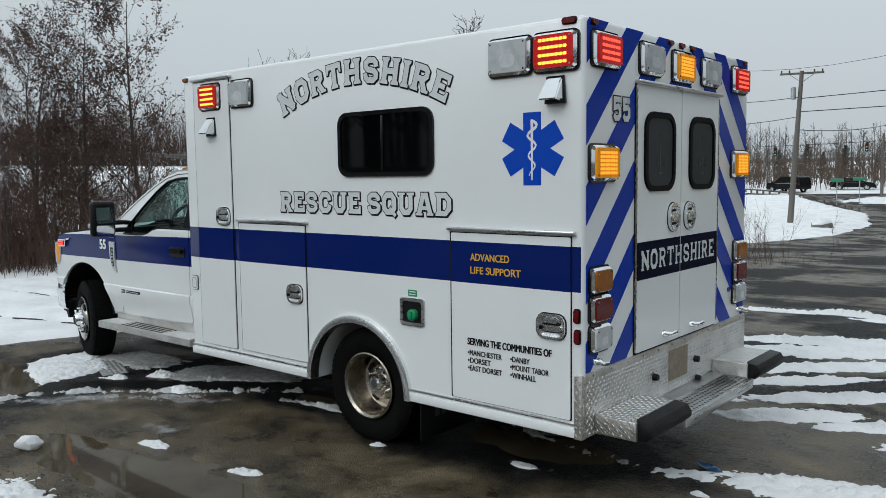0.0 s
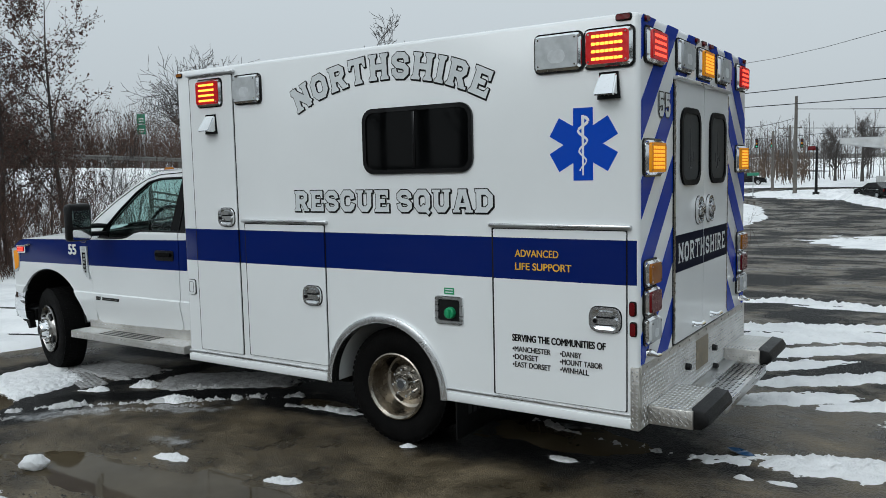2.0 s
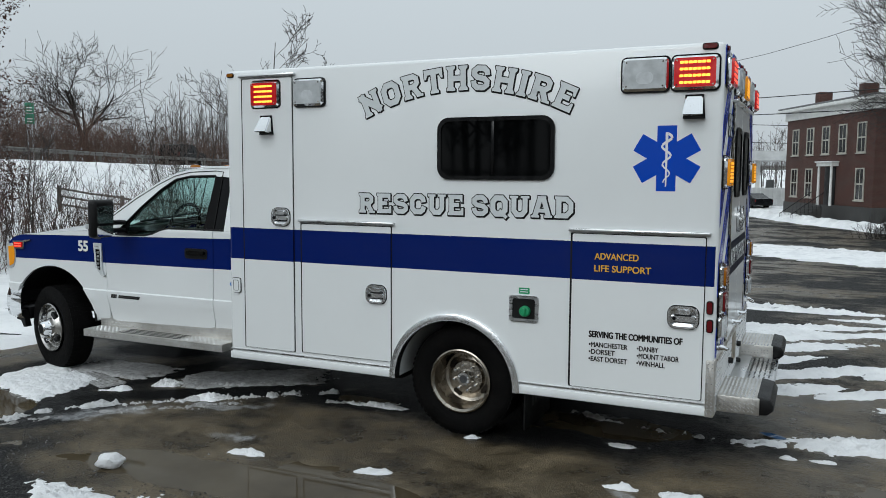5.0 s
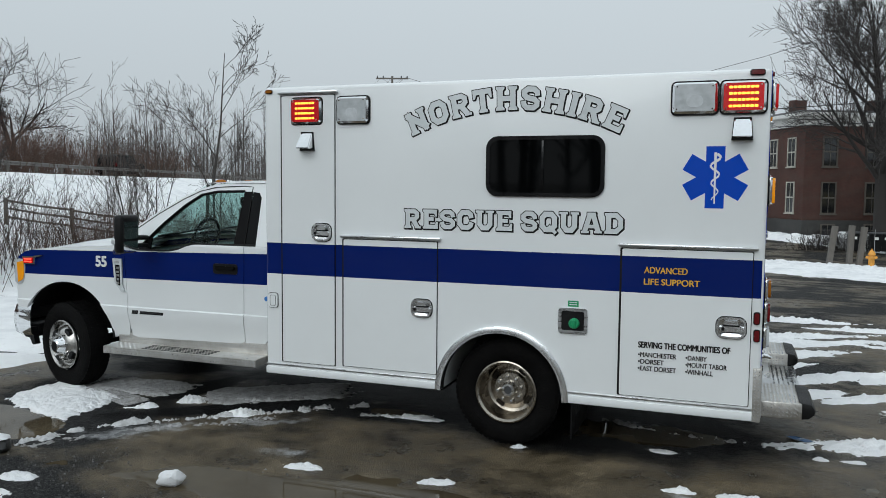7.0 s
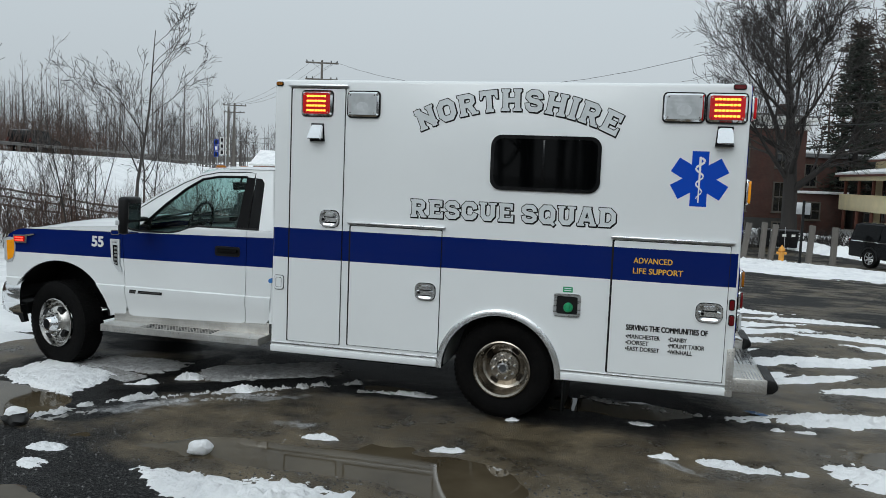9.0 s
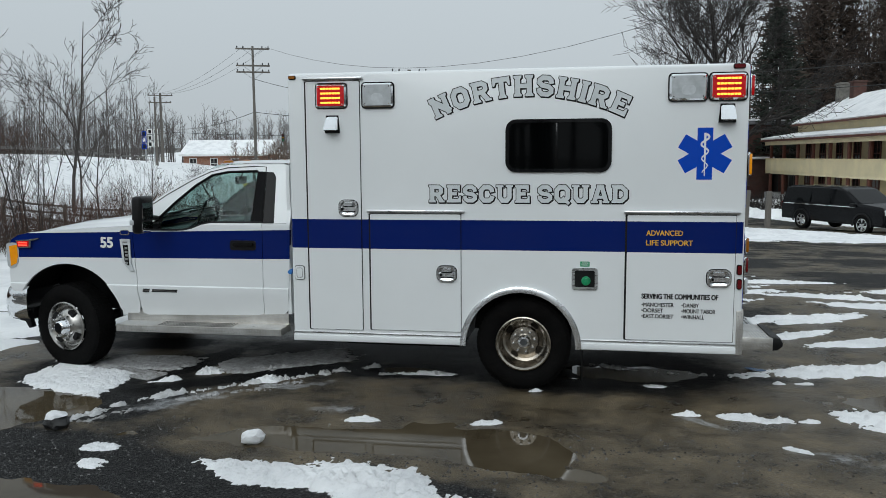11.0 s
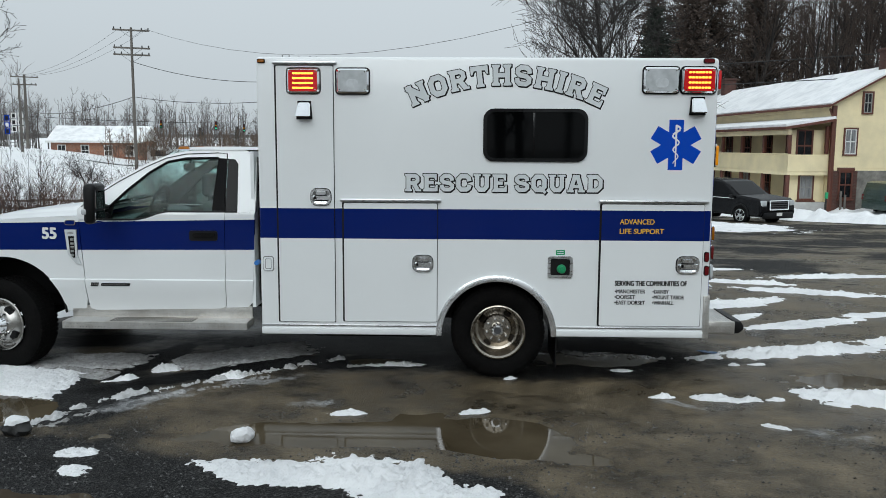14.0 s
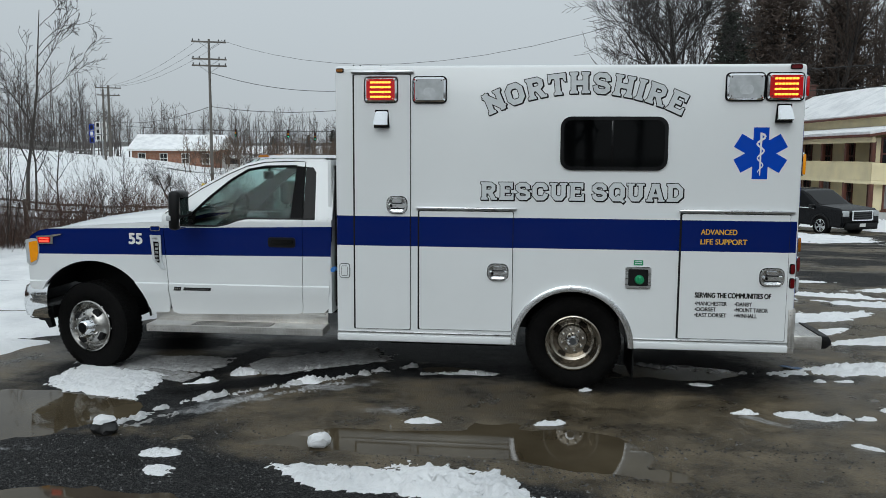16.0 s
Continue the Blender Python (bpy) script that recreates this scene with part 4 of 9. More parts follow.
def warning_light(m, w, h, lens, rows=0, led=None, label=""):
    """A chrome-bezelled warning lamp that stands off the wall, its face towards minus y before m."""
    bm = bm_new()
    prism(bm, rrect(0, 0, w + 0.012, h + 0.012, 0.034, 4), "xz", 0.002, -0.012)
    bm.transform(m)
    base = part("warning_light", bm, M_GLOSSBLK, AMB, label)
    bm = bm_new()
    ring(bm, rrect(0, 0, w - 0.008, h - 0.008, 0.028, 4), rrect(0, 0, w - 0.040, h - 0.038, 0.020, 4), "xz", -0.010, -0.032)
    for v in bm.verts:
        if v.co.y < -0.03 and (abs(v.co.x) > w / 2 - 0.012 or abs(v.co.z) > h / 2 - 0.012):
            v.co.y += 0.014
    bm.transform(m)
    part("bezel", bm, M_CHROME, base)
    bm = bm_new()
    pts = rrect(0, 0, w - 0.038, h - 0.036, 0.020, 4)
    prism(bm, pts, "xz", -0.012, -0.046, bevel=0.008)
    bm.transform(m)
    part("lens", bm, lens, base)
    for sx in (-1, 1):
        for sz in (-1, 1):
            bm = bm_new()
            prism(bm, rrect(sx * (w / 2 - 0.034), sz * (h / 2 - 0.032), 0.011, 0.011, 0.0065, 3), "xz", -0.04, -0.049)
            bm.transform(m)
            part("screw", bm, M_STEEL, base)
    if rows:
        for k in range(rows):
            z = (k - (rows - 1) / 2) * (h - 0.090) / (rows - 1)
            bm = bm_new()
            for j in range(7):
                x = (j - 3) * (w - 0.10) / 7
                prism(bm, rrect(x, z, (w - 0.10) / 7 * 0.88, 0.016, 0.005, 3), "xz", -0.040, -0.0475)
            bm.transform(m)
            part("led_row", bm, led, base, "row of lit light-emitting diodes")["kind"] = "stuff"
    if lens is M_CLEAR:
        bm = bm_new()
        prism(bm, rrect(0, -0.3 * (h - 0.06) / 2, (w - 0.06) * 0.46, (h - 0.06) * 0.5, (h - 0.06) * 0.24, 6), "xz", -0.040, -0.0468)
        bm.transform(m)
        part("reflector", bm, M_DISH, base)
    return base


side = lambda x, z: pose(x, 0, z)
rear = lambda y, z: pose(RX, y, z, 0, 0, 90)
warning_light(side(-1.602, 2.470), 0.270, 0.205, M_REDLIT, 4, M_LED, "chrome-framed red warning light, lit")
warning_light(side(-1.204, 2.470), 0.270, 0.205, M_CLEAR, label="chrome-framed clear scene light")
warning_light(side(1.272, 2.487), 0.290, 0.210, M_CLEAR, label="chrome-framed clear scene light")
warning_light(side(1.570, 2.487), 0.280, 0.210, M_REDLIT, 4, M_LED, "chrome-framed red warning light, lit")
warning_light(rear(0.218, 2.50), 0.30, 0.19, M_REDLIT, 4, M_LEDRED, "chrome-framed red warning light, lit")
warning_light(rear(2.242, 2.50), 0.30, 0.19, M_REDLIT, 4, M_LEDRED, "chrome-framed red warning light, lit")
warning_light(rear(0.775, 2.505), 0.29, 0.19, M_CLEAR, label="chrome-framed clear load light")
warning_light(rear(1.685, 2.505), 0.29, 0.19, M_CLEAR, label="chrome-framed clear load light")
warning_light(rear(1.230, 2.500), 0.30, 0.195, M_AMBER, 6, M_LEDAMB, "chrome-framed amber warning light, lit")
warning_light(rear(0.198, 1.890), 0.295, 0.200, M_AMBER, 6, M_LEDAMB, "chrome-framed amber warning light, lit")
warning_light(rear(2.262, 1.890), 0.295, 0.200, M_AMBER, 6, M_LEDAMB, "chrome-framed amber warning light, lit")
for y in (0.164, 2.296):
    warning_light(rear(y, 1.247), 0.215, 0.150, M_AMBEROFF, label="amber turn signal in chrome frame")
    warning_light(rear(y, 1.088), 0.215, 0.155, M_RED, label="red brake light in chrome frame")
    warning_light(rear(y, 0.924), 0.215, 0.155, M_CLEAR, label="clear reversing light in chrome frame")


def hooded_lamp(x, z):
    bm = bm_new()
    prism(bm, [(x - 0.066, z - 0.074), (x + 0.066, z - 0.074), (x + 0.054, z + 0.072), (x - 0.054, z + 0.072)], "xz", 0.004, -0.018, bevel=0.01)
    lamp = part("perimeter_lamp", bm, M_GLOSSBLK, AMB)
    bm = bm_new()
    v = [bm.verts.new(c) for c in ((x - 0.05, -0.015, z + 0.06), (x + 0.05, -0.015, z + 0.06), (x + 0.050, -0.030, z + 0.060), (x - 0.050, -0.030, z + 0.060),
                                   (x - 0.056, -0.015, z - 0.062), (x + 0.056, -0.015, z - 0.062), (x + 0.06, -0.110, z - 0.058), (x - 0.06, -0.110, z - 0.058))]
    for q in ((0, 1, 2, 3), (3, 2, 6, 7), (0, 3, 7, 4), (1, 5, 6, 2), (4, 7, 6, 5)):
        bm.faces.new([v[i] for i in q])
    bmesh.ops.recalc_face_normals(bm, faces=bm.faces[:])
    bmesh.ops.bevel(bm, geom=bm.edges[:], offset=0.008, segments=2, affect="EDGES")
    part("hood", bm, M_CHROME, lamp, "chrome lamp hood")


hooded_lamp(-1.597, 2.238)
hooded_lamp(1.570, 2.285)


def marker(m, w, h, mat):
    bm = bm_new()
    prism(bm, rrect(0, 0, w + 0.012, h + 0.012, min(w, h) / 2, 4), "xz", 0.002, -0.004)
    bm.transform(m)
    b = part("marker_light", bm, M_BLACK, AMB)
    bm = bm_new()
    prism(bm, rrect(0, 0, w, h, min(w, h) / 2 - 0.001, 5), "xz", 0.0, -0.018, bevel=0.006)
    bm.transform(m)
    part("lens", bm, mat, b)


marker(side(-1.945, 2.628), 0.052, 0.022, M_AMBEROFF)
marker(side(1.650, 2.640), 0.080, 0.028, M_RED)
marker(side(1.700, 1.062), 0.030, 0.072, M_RED)
marker(side(1.703, 0.948), 0.030, 0.072, M_RED)
for y in (0.10, 1.06, 1.23, 1.40, 2.36):
    marker(rear(y, 2.636), 0.055, 0.026, M_RED)

# fuel filler and shore-power inlets
bm = bm_new()
ring(bm, rrect(0.502, 0.968, 0.205, 0.180, 0.022, 4), rrect(0.502, 0.968, 0.160, 0.136, 0.014, 4), "xz", 0.002, -0.012)
inlet = part("power_inlet", bm, M_ALU, AMB, "aluminium-framed inlet with green cap")
bm = bm_new()
prism(bm, rrect(0.502, 0.968, 0.165, 0.140, 0.014, 4), "xz", 0.03, -0.003)
part("recess", bm, M_BLACK, inlet)
bm = bm_new()
lathe(bm, [(0.001, -0.035), (0.030, -0.035), (0.036, -0.028), (0.038, -0.002)], (0.512, 0, 0.952), 20)
box(bm, 0.500, 0.524, -0.05, -0.03, 0.925, 0.978, 0.004)
part("cap", bm, M_GREEN, inlet, "green screw cap")
bm = bm_new()
prism(bm, rrect(0.502, 1.089, 0.075, 0.042, 0.004, 2), "xz", 0.0, -0.002)
badge = part("inlet_label", bm, M_GREEN, AMB, "small green label with unreadable lines")
bm = bm_new()
for z in (1.098, 1.082):
    box(bm, 0.475, 0.529, -0.0035, 0, z - 0.003, z + 0.003)
part("print", bm, M_WHITE, badge)
bm = bm_new()
prism(bm, rrect(-1.918, 0.977, 0.082, 0.115, 0.020, 4), "xz", 0.0, -0.012, bevel=0.004)
cov = part("socket_cover", bm, M_WHITE, AMB, "white hinged socket cover")
bm = bm_new()
ring(bm, rrect(-1.918, 0.977, 0.090, 0.123, 0.022, 4), rrect(-1.918, 0.977, 0.080, 0.113, 0.018, 4), "xz", 0.0, -0.006)
ring(bm, rrect(-1.918, 0.977, 0.052, 0.085, 0.012, 4), rrect(-1.918, 0.977, 0.046, 0.079, 0.010, 4), "xz", -0.010, -0.0135)
part("rim", bm, M_GREYPL, cov)

# ---- lettering on the side
def side_text(name, text, x, z, size, mat, y=-0.0145, offset=0.0, wide=0.3, spacing=1.0, left=False):
    bm = bold_letters(text, size, offset, offset * 0.6, 6) if offset else letters(text, size, Matrix(), 0.0, 0.0006)
    xs = [v.co.x for v in bm.verts]
    sx = wide / (max(xs) - min(xs))
    bm.transform(pose(x, y, z, 90) @ Matrix.Diagonal((sx, 1, 1, 1)) @ Matrix.Translation((-min(xs) if left else -(min(xs) + max(xs)) / 2, 0, 0)))
    return part(name, bm, mat, AMB, "", 0)


# ---- block letters with slab feet, drawn as strokes on a cell one high
def stem(x, foot=True, head=True, w=0.125, flare=0.075):
    lo, hi = (flare if foot else 0.0), (flare if head else 0.0)
    right = [(x + w + lo, 0.0), (x + w + lo, 0.09), (x + w, 0.17), (x + w, 0.83), (x + w + hi, 0.91), (x + w + hi, 1.0)]
    return right + [(2 * x - a, b) for a, b in reversed(right)]


def slab(x0, x1, y0, y1):
    return [(x0, y0), (x1, y0), (x1, y1), (x0, y1)]


S_ = "stroke"
ROUND = [(0.29, 0.12), (0.60, 0.12), (0.76, 0.30), (0.76, 0.70), (0.60, 0.88), (0.29, 0.88), (0.13, 0.70), (0.13, 0.30), (0.29, 0.12)]
GLYPHS = {}
GLYPHS["N"] = (0.98, [stem(0.20, True, False), stem(0.79, False, True), (S_, [(0.08, 0.93), (0.90, 0.07)], 0.30), slab(0.0, 0.30, 0.88, 1.0), slab(0.68, 0.92, 0.0, 0.12)])
GLYPHS["O"] = (0.89, [(S_, ROUND, 0.255)])
GLYPHS["Q"] = (0.89, [(S_, ROUND, 0.255), (S_, [(0.46, 0.30), (0.84, -0.06)], 0.17)])
GLYPHS["R"] = (0.95, [stem(0.21), (S_, [(0.20, 0.885), (0.60, 0.885), (0.74, 0.78), (0.74, 0.60), (0.60, 0.47), (0.22, 0.47)], 0.22), (S_, [(0.50, 0.48), (0.76, 0.06)], 0.24), slab(0.62, 0.95, 0.0, 0.11)])
GLYPHS["T"] = (0.88, [stem(0.44, True, False), slab(0.0, 0.88, 0.78, 1.0), [(0.0, 0.79), (0.0, 0.60), (0.08, 0.60), (0.17, 0.79)], [(0.88, 0.79), (0.71, 0.79), (0.80, 0.60), (0.88, 0.60)]])
GLYPHS["H"] = (1.0, [stem(0.21), stem(0.79), slab(0.30, 0.70, 0.39, 0.61)])
GLYPHS["S"] = (0.86, [(S_, [(0.735, 0.62), (0.70, 0.78), (0.57, 0.885), (0.28, 0.885), (0.135, 0.77), (0.135, 0.64), (0.26, 0.53), (0.60, 0.47), (0.735, 0.36), (0.735, 0.23), (0.59, 0.115), (0.28, 0.115), (0.16, 0.22), (0.12, 0.38)], 0.225)])
GLYPHS["I"] = (0.40, [stem(0.20)])
GLYPHS["E"] = (0.85, [stem(0.21), slab(0.21, 0.80, 0.79, 1.0), slab(0.21, 0.62, 0.41, 0.60), slab(0.21, 0.85, 0.0, 0.21), [(0.80, 0.80), (0.64, 0.80), (0.72, 0.64), (0.80, 0.64)], [(0.85, 0.20), (0.85, 0.37), (0.77, 0.37), (0.68, 0.20)]])
GLYPHS["C"] = (0.90, [(S_, [(0.77, 0.60), (0.73, 0.78), (0.60, 0.88), (0.29, 0.88), (0.13, 0.70), (0.13, 0.30), (0.29, 0.12), (0.60, 0.12), (0.73, 0.22), (0.79, 0.38)], 0.25)])
GLYPHS["U"] = (0.98, [(S_, [(0.21, 0.92), (0.21, 0.30), (0.36, 0.12), (0.62, 0.12), (0.77, 0.30), (0.77, 0.92)], 0.25), slab(0.0, 0.42, 0.89, 1.0), slab(0.56, 0.98, 0.89, 1.0)])
GLYPHS["A"] = (1.02, [(S_, [(0.17, 0.04), (0.45, 0.96)], 0.24), (S_, [(0.85, 0.04), (0.57, 0.96)], 0.24), slab(0.30, 0.72, 0.24, 0.41), slab(0.0, 0.38, 0.0, 0.11), slab(0.64, 1.02, 0.0, 0.11), slab(0.30, 0.72, 0.90, 1.0)])
GLYPHS["D"] = (0.92, [stem(0.21), (S_, [(0.10, 0.885), (0.58, 0.885), (0.79, 0.68), (0.79, 0.32), (0.58, 0.115), (0.10, 0.115)], 0.23)])
GLYPHS["5"] = (0.80, [(S_, [(0.74, 0.87), (0.17, 0.87), (0.17, 0.54), (0.54, 0.60), (0.68, 0.48), (0.68, 0.26), (0.54, 0.12), (0.24, 0.12), (0.11, 0.27)], 0.23)])


def grown(pts, d):
    """A closed outline pushed outwards by d, with mitred corners."""
    n = len(pts)
    area = sum(pts[i][0] * pts[(i + 1) % n][1] - pts[(i + 1) % n][0] * pts[i][1] for i in range(n))
    s = 1.0 if area > 0 else -1.0
    out = []
    for i in range(n):
        p, a, b = Vector(pts[i]), Vector(pts[i - 1]), Vector(pts[(i + 1) % n])
        u, v = (p - a).normalized(), (b - p).normalized()
        n1, n2 = Vector((u.y, -u.x)) * s, Vector((v.y, -v.x)) * s
        m = (n1 + n2)
        k = d * 2 / max(0.7, m.length_squared)
        out.append(p + m * k)
    return out


def ribbon(pts, w, d):
    """Both sides of a stroke of width w, grown by d."""
    P = [Vector(p) for p in pts]
    closed = (P[0] - P[-1]).length < 1e-6
    n = len(P)
    left, right = [], []
    for i in range(n):
        u = (P[i] - P[i - 1]).normalized() if i else ((P[0] - P[-2]).normalized() if closed else (P[1] - P[0]).normalized())
        v = (P[i + 1] - P[i]).normalized() if i < n - 1 else ((P[1] - P[0]).normalized() if closed else u)
        m = Vector((-u.y - v.y, u.x + v.x))
        m = m * ((w / 2 + d) * 2 / max(0.8, m.length_squared))
        e = Vector((0, 0)) if closed else (-u * d if i == 0 else (u * d if i == n - 1 else Vector((0, 0))))
        left.append(P[i] + m + e)
        right.append(P[i] - m + e)
    return [(left[i], right[i], right[i + 1], left[i + 1]) for i in range(n - 1)]


def block_letter(ch, cap, grow, shift=(0.0, 0.0)):
    """A flat letter of that cap height, centred on its width, grown all round by so many metres."""
    wide, items = GLYPHS[ch]
    bm = bm_new()
    d, lift = grow / cap, 0.0
    for it in items:
        polys = ribbon(it[1], it[2], d) if it[0] == S_ else [grown(it, d)]
        for poly in polys:
            bm.faces.new([bm.verts.new(((p[0] - wide / 2) * cap + shift[0], p[1] * cap + shift[1], lift)) for p in poly])
        lift += 0.00006
    bmesh.ops.recalc_face_normals(bm, faces=bm.faces[:])
    for f in bm.faces:
        if f.normal.z < 0:
            f.normal_flip()
    return bm


EDGE = 0.0062


def outlined(name, glyphs):
    """Silver letters on a black outline with a slight drop; glyphs: (character, matrix, cap height). Each letter is a part."""
    for ch, m, cap in glyphs:
        g = block_letter(ch, cap, EDGE)
        merge(g, block_letter(ch, cap, EDGE, (0.0055, -0.0055)))
        g.transform(m @ pose(0, -0.0010, 0, 90))
        holder = part(name, g, M_INK, AMB, "black-outlined silver letter", 0)
        g = block_letter(ch, cap, 0.0)
        g.transform(m @ pose(0, -0.0030, 0, 90))
        part("letter_fill", g, M_SILVER, holder, "", 0)


def spread(word, cap, length):
    """The middle of each letter along a line of that length, with even gaps, and the letters' stretch."""
    ws = [0.34 if c == " " else GLYPHS[c][0] + 0.11 for c in word]
    k = length / sum(ws)
    s, out = -length / 2, []
    for c, w in zip(word, ws):
        out.append((c, s + w * k / 2, k / cap))
        s += w * k
    return out


def arc_word(word, cx, radius, cz, cap, length):
    out = []
    for c, s, k in spread(word, cap, length):
        a = s / radius
        out.append((c, Matrix.Translation((cx + radius * math.sin(a), -0.001, cz + radius * math.cos(a))) @ pose(0, 0, 0, 0, math.degrees(a), 0) @ Matrix.Diagonal((k, 1, 1, 1)), cap))
    return out


def line_word(word, x0, x1, z, cap, y=-0.001):
    return [(c, Matrix.Translation(((x0 + x1) / 2 + s, y, z)) @ Matrix.Diagonal((k, 1, 1, 1)), cap) for c, s, k in spread(word, cap, x1 - x0) if c != " "]


outlined("squad_name_letter", arc_word("NORTHSHIRE", 0.036, 1.712, 0.728, 0.166, 1.58))
outlined("rescue_squad_letter", line_word("RESCUE SQUAD", -0.790, 0.840, 1.586, 0.142))
side_text("service_lettering", "ADVANCED", 0.980, 1.328, 0.060, M_GOLD, left=True, offset=0.0012, wide=0.282)
side_text("service_lettering", "LIFE SUPPORT", 0.980, 1.250, 0.060, M_GOLD, left=True, offset=0.0012, wide=0.362)
side_text("communities_heading", "SERVING THE COMMUNITIES OF", 0.953, 0.819, 0.058, M_INK, left=True, offset=0.0032, wide=0.594)
for i, (a, b) in enumerate((("\u2022MANCHESTER", "\u2022DANBY"), ("\u2022DORSET", "\u2022MOUNT TABOR"), ("\u2022EAST DORSET", "\u2022WINHALL"))):
    z = 0.755 - 0.047 * i
    side_text("town_lettering", a, 0.955, z, 0.046, M_INK, left=True, offset=0.0014, wide=(0.252, 0.172, 0.252)[i])
    side_text("town_lettering", b, 1.266, z, 0.046, M_INK, left=True, offset=0.0014, wide=(0.135, 0.262, 0.178)[i])

# ---- six-armed star with a serpent on a staff
bm = bm_new()
for k in range(3):
    g = bm_new()
    prism(g, rrect(0, 0, 0.118, 0.404, 0.001, 1), "xz", 0.0, -0.0012 - 0.0004 * k)
    g.transform(pose(1.412, 0, 1.973, 0, 60 * k, 0))
    merge(bm, g)
star = part("star_emblem", bm, M_STAR, AMB, "blue six-armed medical star", 0)
bm = bm_new()
tube(bm, [(1.412, -0.0028, 2.135), (1.412, -0.0028, 1.80)], [0.010, 0.005], 6)
pts = [(1.412 + 0.032 * (1 - 0.45 * i / 40) * math.sin(i / 40 * 5.4 * math.pi + 0.3), -0.0035, 2.125 - 0.30 * i / 40) for i in range(41)]
tube(bm, pts, [0.010 - 0.006 * i / 40 for i in range(41)], 6)
for v in bm.verts:
    v.co.y = -0.0028 + (v.co.y + 0.003) * 0.15
part("staff_and_serpent", bm, M_WHITE, star, "white serpent on a staff", 0)

# ---- rear face: chevrons, doors, lettering
def clip_to(bm, y0, y1, z0, z1):
    for co, no in (((0, y0, 0), (0, -1, 0)), ((0, y1, 0), (0, 1, 0)), ((0, 0, z0), (0, 0, -1)), ((0, 0, z1), (0, 0, 1))):
        bmesh.ops.bisect_plane(bm, geom=bm.verts[:] + bm.edges[:] + bm.faces[:], plane_co=co, plane_no=no, clear_outer=True)


SLOPE, PITCH, BAND = 1.02, 0.430, 0.213
for sgn in (1, -1):
    for y0, y1, z0, z1 in ((0.030, 0.585, 0.745, 2.655), (0.585, 1.23, 2.36, 2.655)):
        for k in range(-2, 9):
            bm = bm_new()
            za = -0.196 + PITCH * k
            q = [(0.0, za), (1.3, za + 1.3 * SLOPE), (1.3, za + 1.3 * SLOPE + BAND), (0.0, za + BAND)]
            bm.faces.new([bm.verts.new((RX + 0.0035, a, b)) for a, b in q])
            clip_to(bm, y0, y1, z0, z1)
            if not bm.faces:
                bm.free()
                continue
            r = bmesh.ops.extrude_face_region(bm, geom=bm.faces[:])
            for v in [g for g in r["geom"] if isinstance(g, bmesh.types.BMVert)]:
                v.co.x -= 0.003
            if sgn < 0:
                for v in bm.verts:
                    v.co.y = 2 * MID - v.co.y
            bmesh.ops.recalc_face_normals(bm, faces=bm.faces[:])
            part("chevron_stripe", bm, M_CHEV, AMB, "blue reflective stripe", 0)

